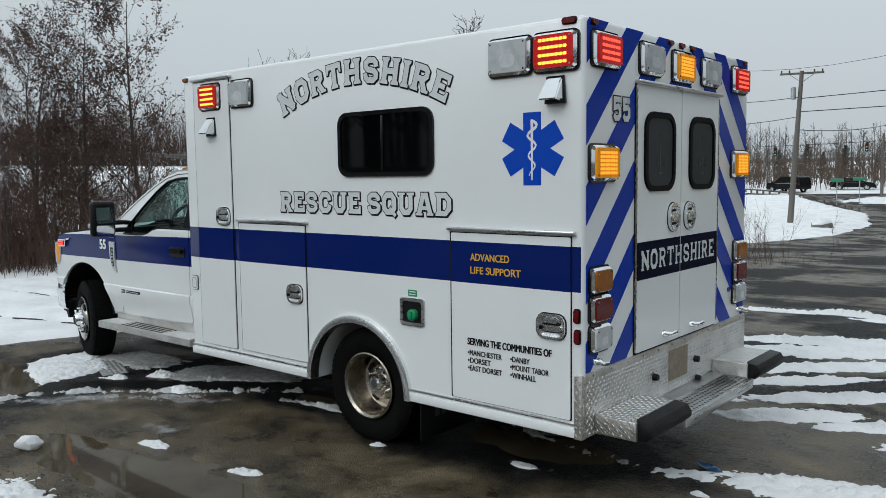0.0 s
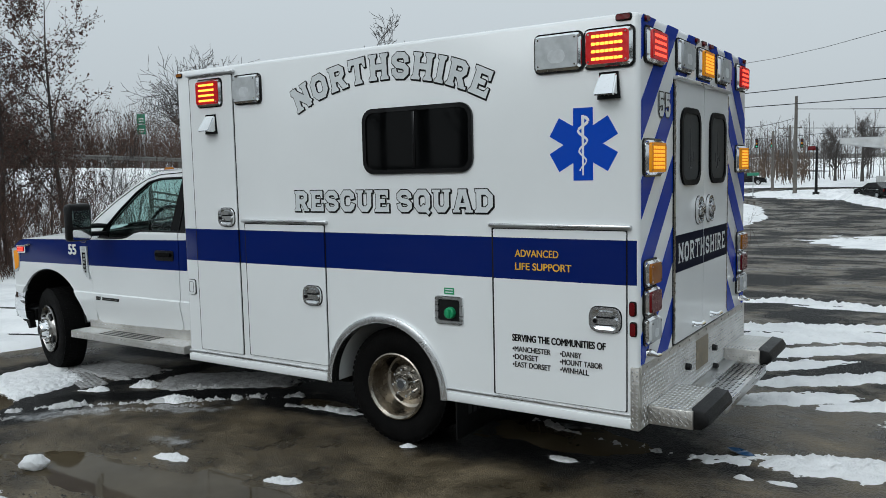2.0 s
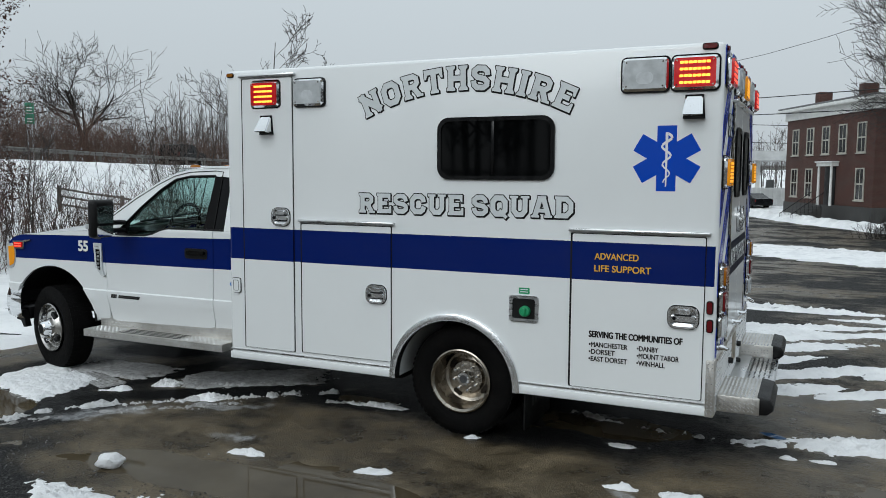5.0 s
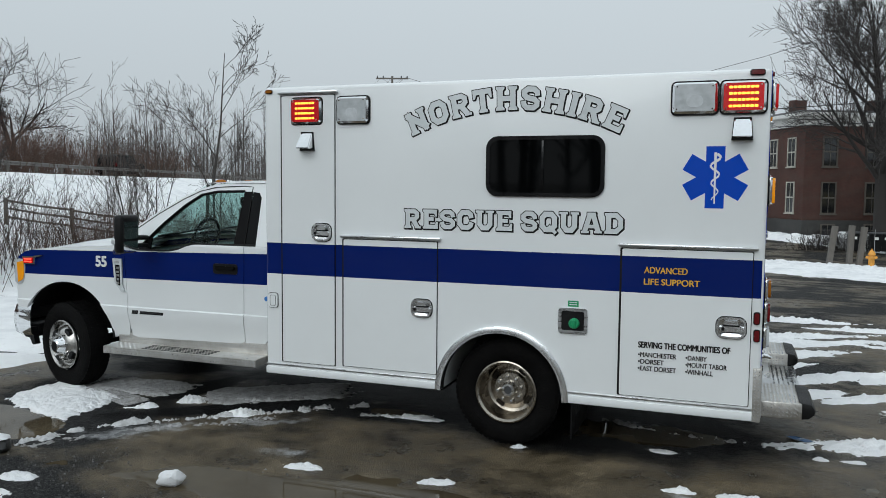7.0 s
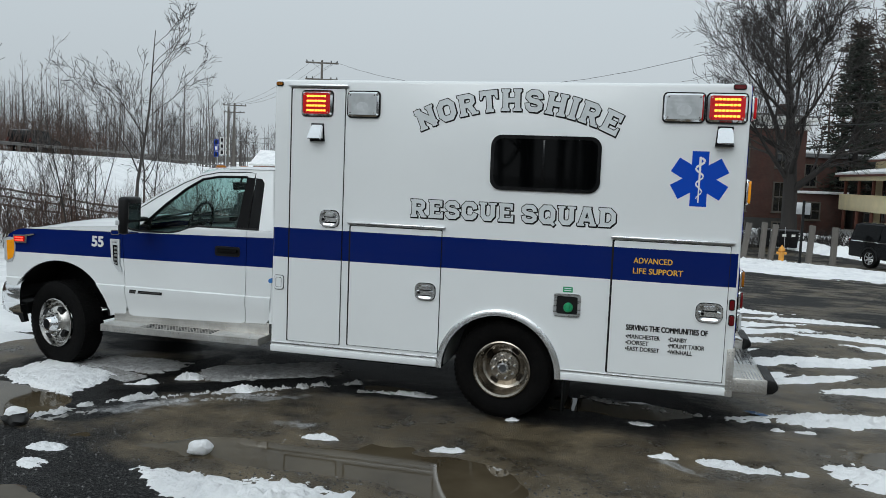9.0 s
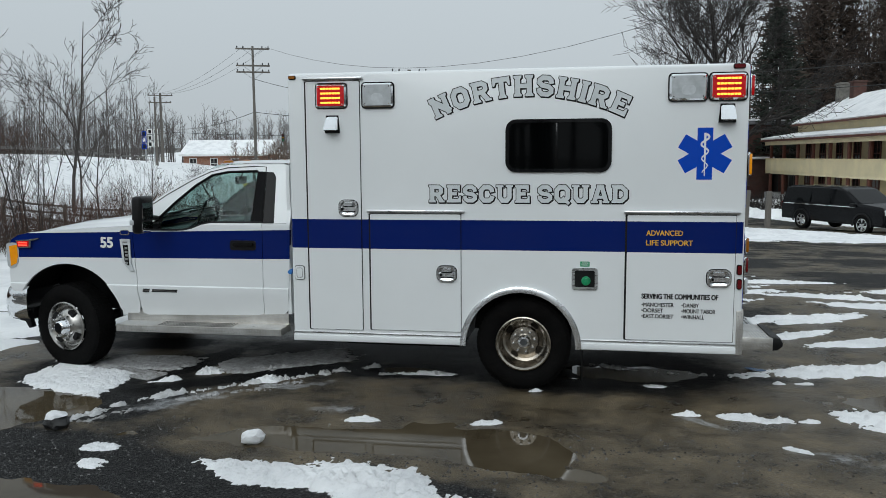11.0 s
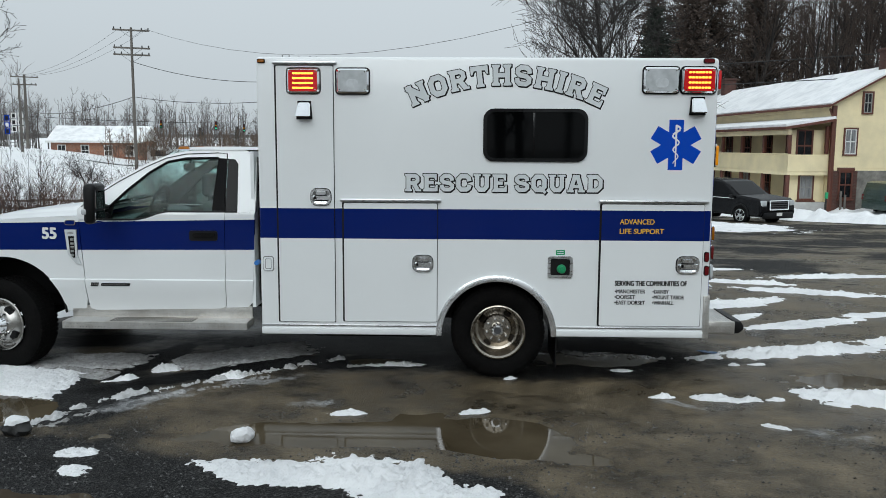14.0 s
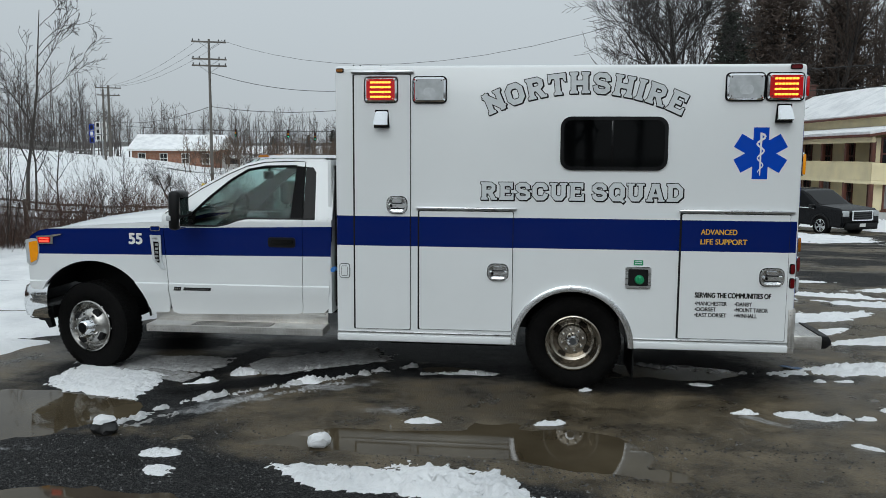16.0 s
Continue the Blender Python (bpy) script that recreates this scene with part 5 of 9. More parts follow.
bm = bm_new()
prism(bm, rrect(1.225, 1.555, 1.268, 1.625, 0.01, 2), "yz", RX - 0.01, RX + 0.004)
part("door_seal", bm, M_GASKET, AMB, "black rubber door seal")
for y0, y1, ya, yb, lx in ((0.603, 1.220, 0.685, 1.110, 1.100), (1.228, 1.846, 1.338, 1.763, 1.348)):
    bm = bm_new()
    prism(bm, rrect((y0 + y1) / 2, 1.555, y1 - y0, 1.60, 0.008, 2), "yz", RX, RX + 0.014, bevel=0.003)
    rd = part("rear_door", bm, M_WHITE, AMB)
    bm = bm_new()
    ring(bm, rrect((ya + yb) / 2, 1.96, yb - ya, 0.48, 0.11, 7), rrect((ya + yb) / 2, 1.96, yb - ya - 0.07, 0.41, 0.075, 7), "yz", RX + 0.01, RX + 0.028)
    w = part("rear_window", bm, M_FLATBLK, rd, "black-framed dark tinted window")
    bm = bm_new()
    prism(bm, rrect((ya + yb) / 2, 1.96, yb - ya - 0.06, 0.42, 0.08, 7), "yz", RX + 0.012, RX + 0.019)
    part("pane", bm, M_REARPANE, rd)
    bm = bm_new()
    cy = (ya + yb) / 2
    box(bm, RX + 0.018, RX + 0.0215, cy - 0.004, cy + 0.004, 1.84, 2.07)
    box(bm, RX + 0.018, RX + 0.0215, cy - 0.03, cy + 0.03, 1.825, 1.835)
    for s in (-1, 1):
        tube(bm, [(RX + 0.0195, cy + 0.004 * s, 1.90), (RX + 0.0195, cy + 0.055 * s, 1.87), (RX + 0.0195, cy + 0.06 * s, 1.93)], 0.003, 4)
    part("etched_mark", bm, M_GREYPL, rd)
    bm = bm_new()
    ring(bm, rrect(lx, 1.552, 0.150, 0.180, 0.07, 6), rrect(lx, 1.552, 0.118, 0.148, 0.055, 6), "yz", RX + 0.010, RX + 0.034)
    prism(bm, rrect(lx, 1.552, 0.13, 0.16, 0.055, 6), "yz", RX + 0.010, RX + 0.018)
    lt = part("latch", bm, M_LATCH, rd, "chrome paddle latch")
    bm = bm_new()
    # black bars drawn for the slots above and below the handle
    for dz in (0.042, -0.042):
        prism(bm, rrect(lx, 1.552 + dz, 0.085, 0.016, 0.006, 3), "yz", RX + 0.016, RX + 0.022)
    prism(bm, rrect(lx, 1.552, 0.160, 0.190, 0.074, 6), "yz", RX + 0.008, RX + 0.0155)
    part("gasket", bm, M_FLATBLK, lt)
    bm = bm_new()
    prism(bm, rrect(lx, 1.552, 0.110, 0.045, 0.016, 4), "yz", RX + 0.016, RX + 0.046, bevel=0.008)
    part("handle", bm, M_LATCH, lt)
    bm = bm_new()
    hy = y0 - 0.006 if y0 < 1 else y1 + 0.006
    lathe(bm, [(0.0072 if (k // 2) % 2 else 0.0055, 0.78 + 1.56 * k / 120) for k in range(121)], (RX + 0.012, hy, 0), 8, axis="z")
    part("piano_hinge", bm, M_STEEL, rd)
    bm = bm_new()
    prism(bm, rrect((y0 + y1) / 2, 1.306, y1 - y0 - 0.004, 0.228, 0.001, 1), "yz", RX + 0.012, RX + 0.0155)
    part("name_band", bm, M_BAND, rd, "blackish navy band across the door")
    gx = 0.99 if y0 < 1 else 1.42
    bm = bm_new()
    tube(bm, [(RX + 0.012, gx, 0.815), (RX + 0.045, gx, 0.815), (RX + 0.06, gx + 0.01, 0.815), (RX + 0.062, gx + 0.07, 0.817)], [0.024, 0.016, 0.015, 0.018], 10)
    part("door_holder", bm, M_CHROME, rd, "chrome door holder")

for c, s, k in spread("NORTHSHIRE", 0.128, 1.150):
    bm = block_letter(c, 0.128, -0.0035)
    bm.transform(pose(RX + 0.0172, 1.222 + s, 1.243, 90, 0, 90) @ Matrix.Diagonal((k, 1, 1, 1)))
    part("rear_name_letter", bm, M_SILVER, AMB, "silver letter on the rear door band", 0)
for k in (0, 1):
    for grow, mat, dx in ((0.0075, M_INK, 0.0048), (0.0, M_SILVER, 0.0064)):
        bm = block_letter("5", 0.138, grow)
        bm.transform(pose(RX + dx, 0.362 + 0.112 * k, 2.125, 90, 0, 90) @ Matrix.Diagonal((0.88, 1, 1, 1)))
        if grow:
            num = part("unit_number", bm, mat, AMB, "black-outlined silver figure", 0)
        else:
            part("figure_fill", bm, mat, num, "", 0)
bm = bm_new()
box(bm, RX + 0.0, RX + 0.04, 0.585, 1.862, 2.352, 2.375, 0.006)
part("drip_rail", bm, M_ALU, AMB, "aluminium drip rail over the rear doors")
for y in (0.130, 2.33):
    bm = bm_new()
    tube(bm, [(RX, y, 0.795), (RX + 0.04, y, 0.795), (RX + 0.055, y, 0.785), (RX + 0.06, y + 0.05, 0.78)], [0.026, 0.018, 0.012, 0.012], 10)
    part("grab_hook", bm, M_CHROME, AMB, "chrome grab hook")
bm = bm_new()
prism(bm, rrect(2.13, 0.965, 0.05, 0.032, 0.015, 5), "yz", RX, RX + 0.0055)
part("maker_badge", bm, M_BLUE, AMB, "small oval blue badge")

# raised lozenges of tread plate over a flat rectangle: corner, two side directions, sizes
def lozenges(parent, o, u, v, w, h, pitch=0.024, skip=None):
    o, u, v = Vector(o), Vector(u), Vector(v)
    n = u.cross(v).normalized()
    vs, fs = [], []
    for i in range(int(w / pitch)):
        for j in range(int(h / pitch)):
            c = o + u * ((i + 0.5) * pitch) + v * ((j + 0.5) * pitch)
            if skip and skip(c):
                continue
            s = 1 if (i + j) % 2 else -1
            a = (u + v * s).normalized() * pitch * 0.45
            b = (u * -s + v).normalized() * pitch * 0.14
            k = len(vs)
            for q in (c - a, c + b, c + a, c - b, c + n * 0.0030 - a * 0.45, c + n * 0.0030 + a * 0.45):
                vs.append(tuple(q))
            fs += [(k, k + 3, k + 4), (k, k + 4, k + 1), (k + 1, k + 4, k + 5), (k + 1, k + 5, k + 2), (k + 2, k + 5, k + 3), (k + 3, k + 5, k + 4)]
    ob = data_mesh("tread_pattern", vs, fs, M_ALU, parent, False)
    ob["kind"] = "stuff"


# kick plate, corner guards, step
bm = bm_new()
box(bm, RX - 0.002, RX + 0.010, 0.012, 2.448, 0.385, 0.742, 0.002)
kp = part("kick_plate", bm, M_PLATE, AMB, "bright tread-plate kick panel")
lozenges(kp, (RX + 0.0100, 0.02, 0.392), (0, 1, 0), (0, 0, 1), 2.42, 0.32, skip=lambda c: abs(c.y - 1.225) < 0.16 and abs(c.z - 0.585) < 0.115)
bm = bm_new()
prism(bm, rrect(1.225, 0.585, 0.29, 0.20, 0.008, 2), "yz", RX + 0.008, RX + 0.014)
part("plate_recess", bm, M_PLATETAN, kp, "weathered tan licence-plate backing")
for y, z in ((1.50, 0.56), (0.86, 0.56), (1.53, 0.42)):
    bm = bm_new()
    lathe(bm, [(0.001, 0.035), (0.02, 0.033), (0.024, 0.0)], (RX + 0.008, y, z), 14, axis="x")
    part("rubber_bumper", bm, M_BLACK, kp)
for k in range(12):
    bm = bm_new()
    lathe(bm, [(0.001, 0.004), (0.006, 0.003), (0.008, 0.0)], (RX + 0.010, 0.10 + 0.205 * k, 0.722), 8, axis="x")
    part("rivet", bm, M_STEEL, kp)
bm = bm_new()
box(bm, RX - 0.045, RX + 0.006, -0.016, 0.03, 0.38, 0.735, 0.004)
cg = part("corner_guard", bm, M_PLATE, AMB, "tread-plate corner guard")
lozenges(cg, (RX - 0.043, -0.016, 0.39), (1, 0, 0), (0, 0, 1), 0.049, 0.34, 0.024)
bm = bm_new()
box(bm, RX - 0.045, RX + 0.006, 2.43, 2.476, 0.38, 0.735, 0.004)
part("corner_guard", bm, M_PLATE, AMB, "tread-plate corner guard")

step = tagged(new("rear_step"), "folding tread-plate rear step with black rubber end blocks")
step.parent = AMB
for y0, y1 in ((0.11, 0.655), (1.805, 2.35)):
    bm = bm_new()
    box(bm, RX + 0.012, 2.00, y0, y1, 0.392, 0.498, 0.006)
    sw = part("step_wing", bm, M_PLATE, step)
    lozenges(sw, (RX + 0.02, y0 + 0.008, 0.498), (1, 0, 0), (0, 1, 0), 1.98 - RX - 0.02, y1 - y0 - 0.01)
    lozenges(sw, (RX + 0.02, y0, 0.400), (1, 0, 0), (0, 0, 1), 1.98 - RX - 0.02, 0.095)
    bm = bm_new()
    prof = [(1.985, 0.385), (2.045, 0.392), (2.082, 0.425), (2.085, 0.455), (2.060, 0.495), (1.985, 0.507)]
    prism(bm, prof, "xz", y0 + 0.012, y1 - 0.012, bevel=0.020)
    part("rubber_block", bm, M_BLACK, step, "black rubber end block")
bm = bm_new()
box(bm, RX + 0.10, 2.04, 0.66, 1.80, 0.372, 0.400, 0.004)
box(bm, 2.028, 2.046, 0.66, 1.80, 0.340, 0.408, 0.005)
box(bm, RX + 0.012, RX + 0.11, 0.66, 1.80, 0.400, 0.412, 0.003)
part("step_tread", bm, M_ALU, step)
bm = bm_new()
for i in range(26):
    for j in range(5):
        a, b = 0.70 + i * 0.0425, RX + 0.135 + j * 0.034
        prism(bm, rrect(b, a, 0.013, 0.019, 0.006, 3), "xy", 0.398, 0.4015)
part("grip_perforation", bm, M_BLACK, step, "rows of dark punched grip holes")["kind"] = "stuff"


# ---- wheels: turned about y, the outer face towards minus y
def tyre_mesh(bm, r, w, rim):
    prof = [(rim, w * 0.40), (rim + 0.03, w * 0.47), (rim + 0.09, w * 0.5), (r - 0.035, w * 0.475), (r - 0.012, w * 0.43), (r - 0.001, w * 0.36), (r, w * 0.12)]
    prof = [(a, b) for a, b in prof] + [(a, -b) for a, b in reversed(prof)]
    lathe(bm, prof, (0, 0, 0), 72)
    for k in range(60):
        t = 2 * math.pi * k / 60
        for s in (-1, 1):
            g = bm_new()
            box(g, -0.013, 0.013, s * w * 0.28, s * w * 0.41, r - 0.020, r + 0.002)
            box(g, -0.011, 0.011, s * w * 0.04, s * w * 0.22, r - 0.008, r + 0.003)
            g.transform(pose(0, 0, 0, 0, math.degrees(t) + (3 if s > 0 else 0), 0))
            merge(bm, g)


def make_wheel(name, front):
    wh = tagged(new(name), "black tyre on a polished steel rim")
    bm = bm_new()
    tyre_mesh(bm, 0.396, 0.245, 0.222)
    part("tyre", bm, M_TYRE, wh)
    bm = bm_new()
    if front:
        prof = [(0.228, -0.118), (0.232, -0.128), (0.222, -0.132), (0.208, -0.112), (0.196, -0.085), (0.182, -0.082), (0.168, -0.105), (0.130, -0.140), (0.098, -0.150), (0.088, -0.152)]
    else:
        prof = [(0.228, -0.118), (0.232, -0.128), (0.222, -0.132), (0.207, -0.118), (0.203, -0.070), (0.197, -0.005), (0.186, 0.036), (0.165, 0.044), (0.130, 0.030), (0.118, 0.002), (0.060, -0.004)]
    lathe(bm, prof + [(prof[-1][0], prof[-1][1] + 0.03)], (0, 0, 0), 64)
    part("rim", bm, M_RIM if front else M_STEEL, wh, "polished steel rim")
    bm = bm_new()
    y0 = prof[-1][1]
    if front:
        lathe(bm, [(0.092, y0 + 0.02), (0.074, y0 - 0.02), (0.064, y0 - 0.050), (0.052, y0 - 0.062), (0.046, y0 - 0.064)], (0, 0, 0), 28)
    else:
        lathe(bm, [(0.064, y0 + 0.01), (0.058, y0 - 0.025), (0.054, y0 - 0.050), (0.046, y0 - 0.060), (0.030, y0 - 0.062)], (0, 0, 0), 28)
    part("hub", bm, M_CHROME, wh, "chrome hub")
    # at the front a black disc paints the dark of the open hub hole
    bm = bm_new()
    yc = y0 - (0.062 if front else 0.060)
    lathe(bm, [(0.001, 0.0), (0.03, -0.002), (0.047 if front else 0.031, 0.0)], (0, yc, 0), 20)
    part("hub_cap", bm, M_FLATBLK if front else M_GREYPL, wh)
    for k in range(8):
        a = 2 * math.pi * k / 8 + 0.2
        bm = bm_new()
        rr = 0.112 if front else 0.092
        lathe(bm, [(0.001, -0.034), (0.010, -0.032), (0.012, -0.020), (0.012, 0.0)], (rr * math.cos(a), (prof[-3][1] + prof[-2][1]) / 2 if front else -0.002, rr * math.sin(a)), 8)
        part("lug_nut", bm, M_CHROME, wh)
    # hand holes drawn as solid plugs, black in front and dark brown behind
    n = 4
    for k in range(n):
        a = 2 * math.pi * k / n + 0.6
        bm = bm_new()
        g = bm_new()
        prism(g, rrect(0, 0.150 if not front else 0.152, 0.075 if front else 0.070, 0.044 if front else 0.028, 0.0135, 5), "xz", 0.05, -0.138 if front else 0.026)
        g.transform(pose(0, 0, 0, 0, math.degrees(a), 0))
        merge(bm, g)
        part("hand_hole", bm, M_BLACK if front else M_HOLEFILL, wh)
    return wh


w_front = make_wheel("front_wheel", True)
w_front.parent = AMB
w_front.matrix_basis = pose(-4.29, 0.325, 0.392, 0, 0, -14)
w_rear = make_wheel("rear_wheel", False)
w_rear.parent = AMB
w_rear.matrix_basis = pose(0.0, 0.205, 0.392)
for ob, m in ((w_front, pose(-4.29, 2.135, 0.392, 0, 0, 166)), (w_rear, pose(0.0, 2.255, 0.392, 0, 0, 180)), (w_rear, pose(0.0, 0.52, 0.392, 0, 0, 180)), (w_rear, pose(0.0, 1.94, 0.392))):
    copy_thing(ob, m)

# ---- underbody
bm = bm_new()
for y in (0.80, 1.58):
    box(bm, -4.7, 1.6, y, y + 0.08, 0.45, 0.62, 0.01)
for x in (-3.2, -1.2, 1.1):
    box(bm, x, x + 0.1, 0.8, 1.66, 0.48, 0.6)
part("chassis_rails", bm, M_FRAME, AMB)
bm = bm_new()
tube(bm, [(0, 0.35, 0.39), (0, 2.1, 0.39)], 0.06, 12)
lathe(bm, [(0.01, -0.17), (0.14, -0.10), (0.17, 0), (0.14, 0.10), (0.01, 0.17)], (0, MID, 0.39), 20)
tube(bm, [(-4.29, 0.4, 0.36), (-4.29, 2.05, 0.36)], 0.05, 10)
tube(bm, [(-3.0, MID, 0.5), (0, MID, 0.42)], 0.045, 10)
part("axles", bm, M_FRAME, AMB)
bm = bm_new()
box(bm, -1.6, -0.55, 0.25, 0.75, 0.30, 0.55, 0.03)
part("tank", bm, M_FRAME, AMB)
bm = bm_new()
box(bm, 0.55, 1.55, 0.9, 1.6, 0.30, 0.52, 0.04)
part("tank", bm, M_FRAME, AMB)
for y in (0.07, 1.82):
    bm = bm_new()
    box(bm, 0.485, 0.497, y, y + 0.58, 0.10, 0.50, 0.003)
    fl = part("mud_flap", bm, M_BLACK, AMB, "black rubber mud flap with a faint pale mark")
    bm = bm_new()
    for k in range(5):
        box(bm, 0.4965, 0.499, y + 0.14 + 0.065 * k, y + 0.185 + 0.065 * k, 0.235, 0.31)
    part("mark", bm, M_GREYPL, fl)
bm = bm_new()
prism(bm, [(-0.02 + 0.46 * math.cos(t), 0.40 + 0.44 * math.sin(t)) for t in (math.pi * i / 20 for i in range(21))], "xz", 0.62, 0.64)
part("wheel_well_wall", bm, M_BLACK, AMB)

# ---------------------------------------------------------------- cab
def ysd(z):
    """How far in the cab's side lies at a height."""
    if z > 1.36:
        return 0.22 + 0.30 * (z - 1.36)
    shelf = 0.012 * min(1.0, max(0.0, (0.800 - z) / 0.010))
    return 0.22 - shelf + 0.20 * max(0.0, 0.735 - z) + 0.012 * abs(z - 1.0)


def wrap_side(bm, near=True):
    for v in bm.verts:
        y = ysd(v.co.z) + v.co.y
        v.co.y = y if near else 2 * MID - y
    bmesh.ops.recalc_face_normals(bm, faces=bm.faces[:])


LEVELS = (0.60, 0.68, 0.735, 0.790, 0.800, 0.95, 1.20, 1.36, 1.45, 1.55, 1.65, 1.75, 1.83, 1.89)
LO, HI = ((-4.9, 1.040), (-2.0, 1.062)), ((-4.75, 1.268), (-2.1, 1.322))
fa = [(-4.295 + 0.535 * math.cos(t), 0.465 + 0.520 * math.sin(t)) for t in (radians(3 + 149 * i / 26) for i in range(27))]
fender = [(-3.612, 1.345), (-3.600, 1.15), (-3.585, 0.95), (-3.565, 0.62), (-3.585, 0.535), (-3.64, 0.512), (-3.755, 0.505)] + fa + \
         [(-4.87, 0.725), (-4.885, 0.80), (-4.89, 1.12), (-4.86, 1.20), (-4.78, 1.248), (-4.66, 1.275), (-4.5, 1.290), (-4.1, 1.318), (-3.8, 1.335)]
door = [(-3.604, 1.305), (-3.592, 1.15), (-3.577, 0.95), (-3.556, 0.60), (-3.545, 0.535), (-3.50, 0.515), (-2.40, 0.540), (-2.358, 0.56), (-2.350, 0.62), (-2.345, 1.380),
        (-2.84, 1.378), (-2.92, 1.362), (-3.02, 1.325), (-3.10, 1.308), (-3.2, 1.303)]
quarter = [(-2.342, 1.380), (-2.347, 0.62), (-2.355, 0.548), (-2.16, 0.556), (-2.12, 0.60), (-2.095, 1.0), (-2.085, 1.378)]
upper = [(-3.612, 1.31), (-3.62, 1.40), (-3.52, 1.50), (-3.30, 1.645), (-3.05, 1.785), (-2.88, 1.860), (-2.72, 1.898), (-2.45, 1.915), (-2.20, 1.915), (-2.12, 1.88), (-2.085, 1.80), (-2.080, 1.381),
         (-2.232, 1.381), (-2.245, 1.79), (-2.275, 1.832), (-2.42, 1.842), (-2.70, 1.836), (-2.86, 1.805), (-3.01, 1.712), (-3.20, 1.555), (-3.40, 1.36), (-3.44, 1.31)]
for near in (True, False):
    for nm, poly, lift, lab in (("fender", fender, 0.0, ""), ("cab_door", door, -0.004, ""), ("cab_quarter", quarter, 0.0, ""), ("cab_pillar_frame", upper, 0.0, "")):
        bm = bm_new()
        prism(bm, poly, "xz", lift, 0.035)
        for z in LEVELS:
            cut_z(bm, (-6, z), (0, z))
        if nm != "cab_pillar_frame":
            stripe_faces(bm, LO, HI)
        wrap_side(bm, near)
        p = part(nm, bm, [M_WHITE, M_BLUE], AMB)
        if nm == "cab_door":
            # recessed black handle
            bm = bm_new()
            prism(bm, rrect(-2.528, 1.180, 0.245, 0.088, 0.022, 4), "xz", 0.0, -0.009, bevel=0.004)
            wrap_side(bm, near)
            h = part("door_handle", bm, M_BLACK, p, "black grab handle")
            bm = bm_new()
            prism(bm, rrect(-2.520, 1.190, 0.19, 0.034, 0.014, 4), "xz", -0.006, -0.035, bevel=0.008)
            wrap_side(bm, near)
            part("grip", bm, M_GLOSSBLK, h)
            for x0, x1, za, zb in ((-3.52, -3.455, 0.735, 0.768), (-3.43, -3.18, 0.738, 0.764)):
                bm = bm_new()
                prism(bm, [(x0, za), (x1, za), (x1 + 0.008, zb), (x0 + 0.008, zb)], "xz", 0.0, -0.008)
                wrap_side(bm, near)
                part("trim_badge", bm, M_INK, p, "dark badge bar with an unreadable mark")
                bm = bm_new()
                n = int((x1 - x0) / 0.021)
                for i in range(n):
                    box(bm, x0 + 0.01 + i * 0.021, x0 + 0.022 + i * 0.021, -0.0095, -0.007, za + 0.009, zb - 0.009)
                wrap_side(bm, near)
                part("badge_mark", bm, M_CHROME, p)["kind"] = "stuff"
    # window glass, black centre post, sail and belt trim
    bm = bm_new()
    prism(bm, [(-3.45, 1.312), (-3.12, 1.312), (-3.0, 1.336), (-2.90, 1.372), (-2.84, 1.382), (-2.44, 1.382), (-2.415, 1.838), (-2.70, 1.832), (-2.86, 1.80), (-3.01, 1.706), (-3.20, 1.55), (-3.41, 1.355)], "xz", 0.014, 0.018)
    for z in LEVELS[7:]:
        cut_z(bm, (-6, z), (0, z))
    wrap_side(bm, near)
    g = part("door_window", bm, M_CABGLASS, AMB, "green-tinted side window")
    g.visible_shadow = False
    for nm, poly, mt, lab in (("centre_post", [(-2.455, 1.383), (-2.352, 1.383), (-2.352, 1.838), (-2.425, 1.838)], M_FLATBLK, "black window post"),
                              ("quarter_window", [(-2.338, 1.383), (-2.236, 1.383), (-2.249, 1.79), (-2.278, 1.829), (-2.338, 1.835)], M_QUARTER, "dark tinted quarter window")):
        bm = bm_new()
        prism(bm, poly, "xz", 0.004, 0.024)
        for z in LEVELS[7:]:
            cut_z(bm, (-6, z), (0, z))
        wrap_side(bm, near)
        part(nm, bm, mt, AMB, lab)
    bm = bm_new()
    tube(bm, [(-3.585, -0.001, 1.42), (-3.48, -0.001, 1.500), (-3.28, -0.001, 1.632), (-3.04, -0.001, 1.765), (-2.875, -0.001, 1.838), (-2.71, -0.001, 1.874), (-2.43, -0.001, 1.886), (-2.345, -0.001, 1.880), (-2.342, -0.001, 1.384)], 0.0042, 6)
    wrap_side(bm, near)
    part("door_seal", bm, M_GASKET, AMB)
    bm = bm_new()
    tube(bm, [(a, 0.006, b) for a, b in ((-3.43, 1.325), (-3.40, 1.362), (-3.20, 1.557), (-3.01, 1.714), (-2.86, 1.805), (-2.70, 1.835), (-2.42, 1.841))], 0.013, 6)
    wrap_side(bm, near)
    part("window_run", bm, M_FLATBLK, AMB, "black rubber window run")
    bm = bm_new()
    prism(bm, [(-3.46, 1.310), (-3.33, 1.310), (-3.31, 1.44), (-3.40, 1.37)], "xz", 0.006, 0.022)
    wrap_side(bm, near)
    part("mirror_sail", bm, M_BLACK, AMB)
    bm = bm_new()
    pts = [(-3.46, 1.312), (-3.12, 1.310), (-3.0, 1.334), (-2.90, 1.370), (-2.84, 1.382), (-2.236, 1.384)]
    prism(bm, [(a, b - 0.004) for a, b in pts] + [(a, b + 0.012) for a, b in reversed(pts)], "xz", -0.004, 0.014)
    wrap_side(bm, near)
    part("belt_moulding", bm, M_BLACK, AMB)
    # wheel-arch liner and lip
    bm = bm_new()
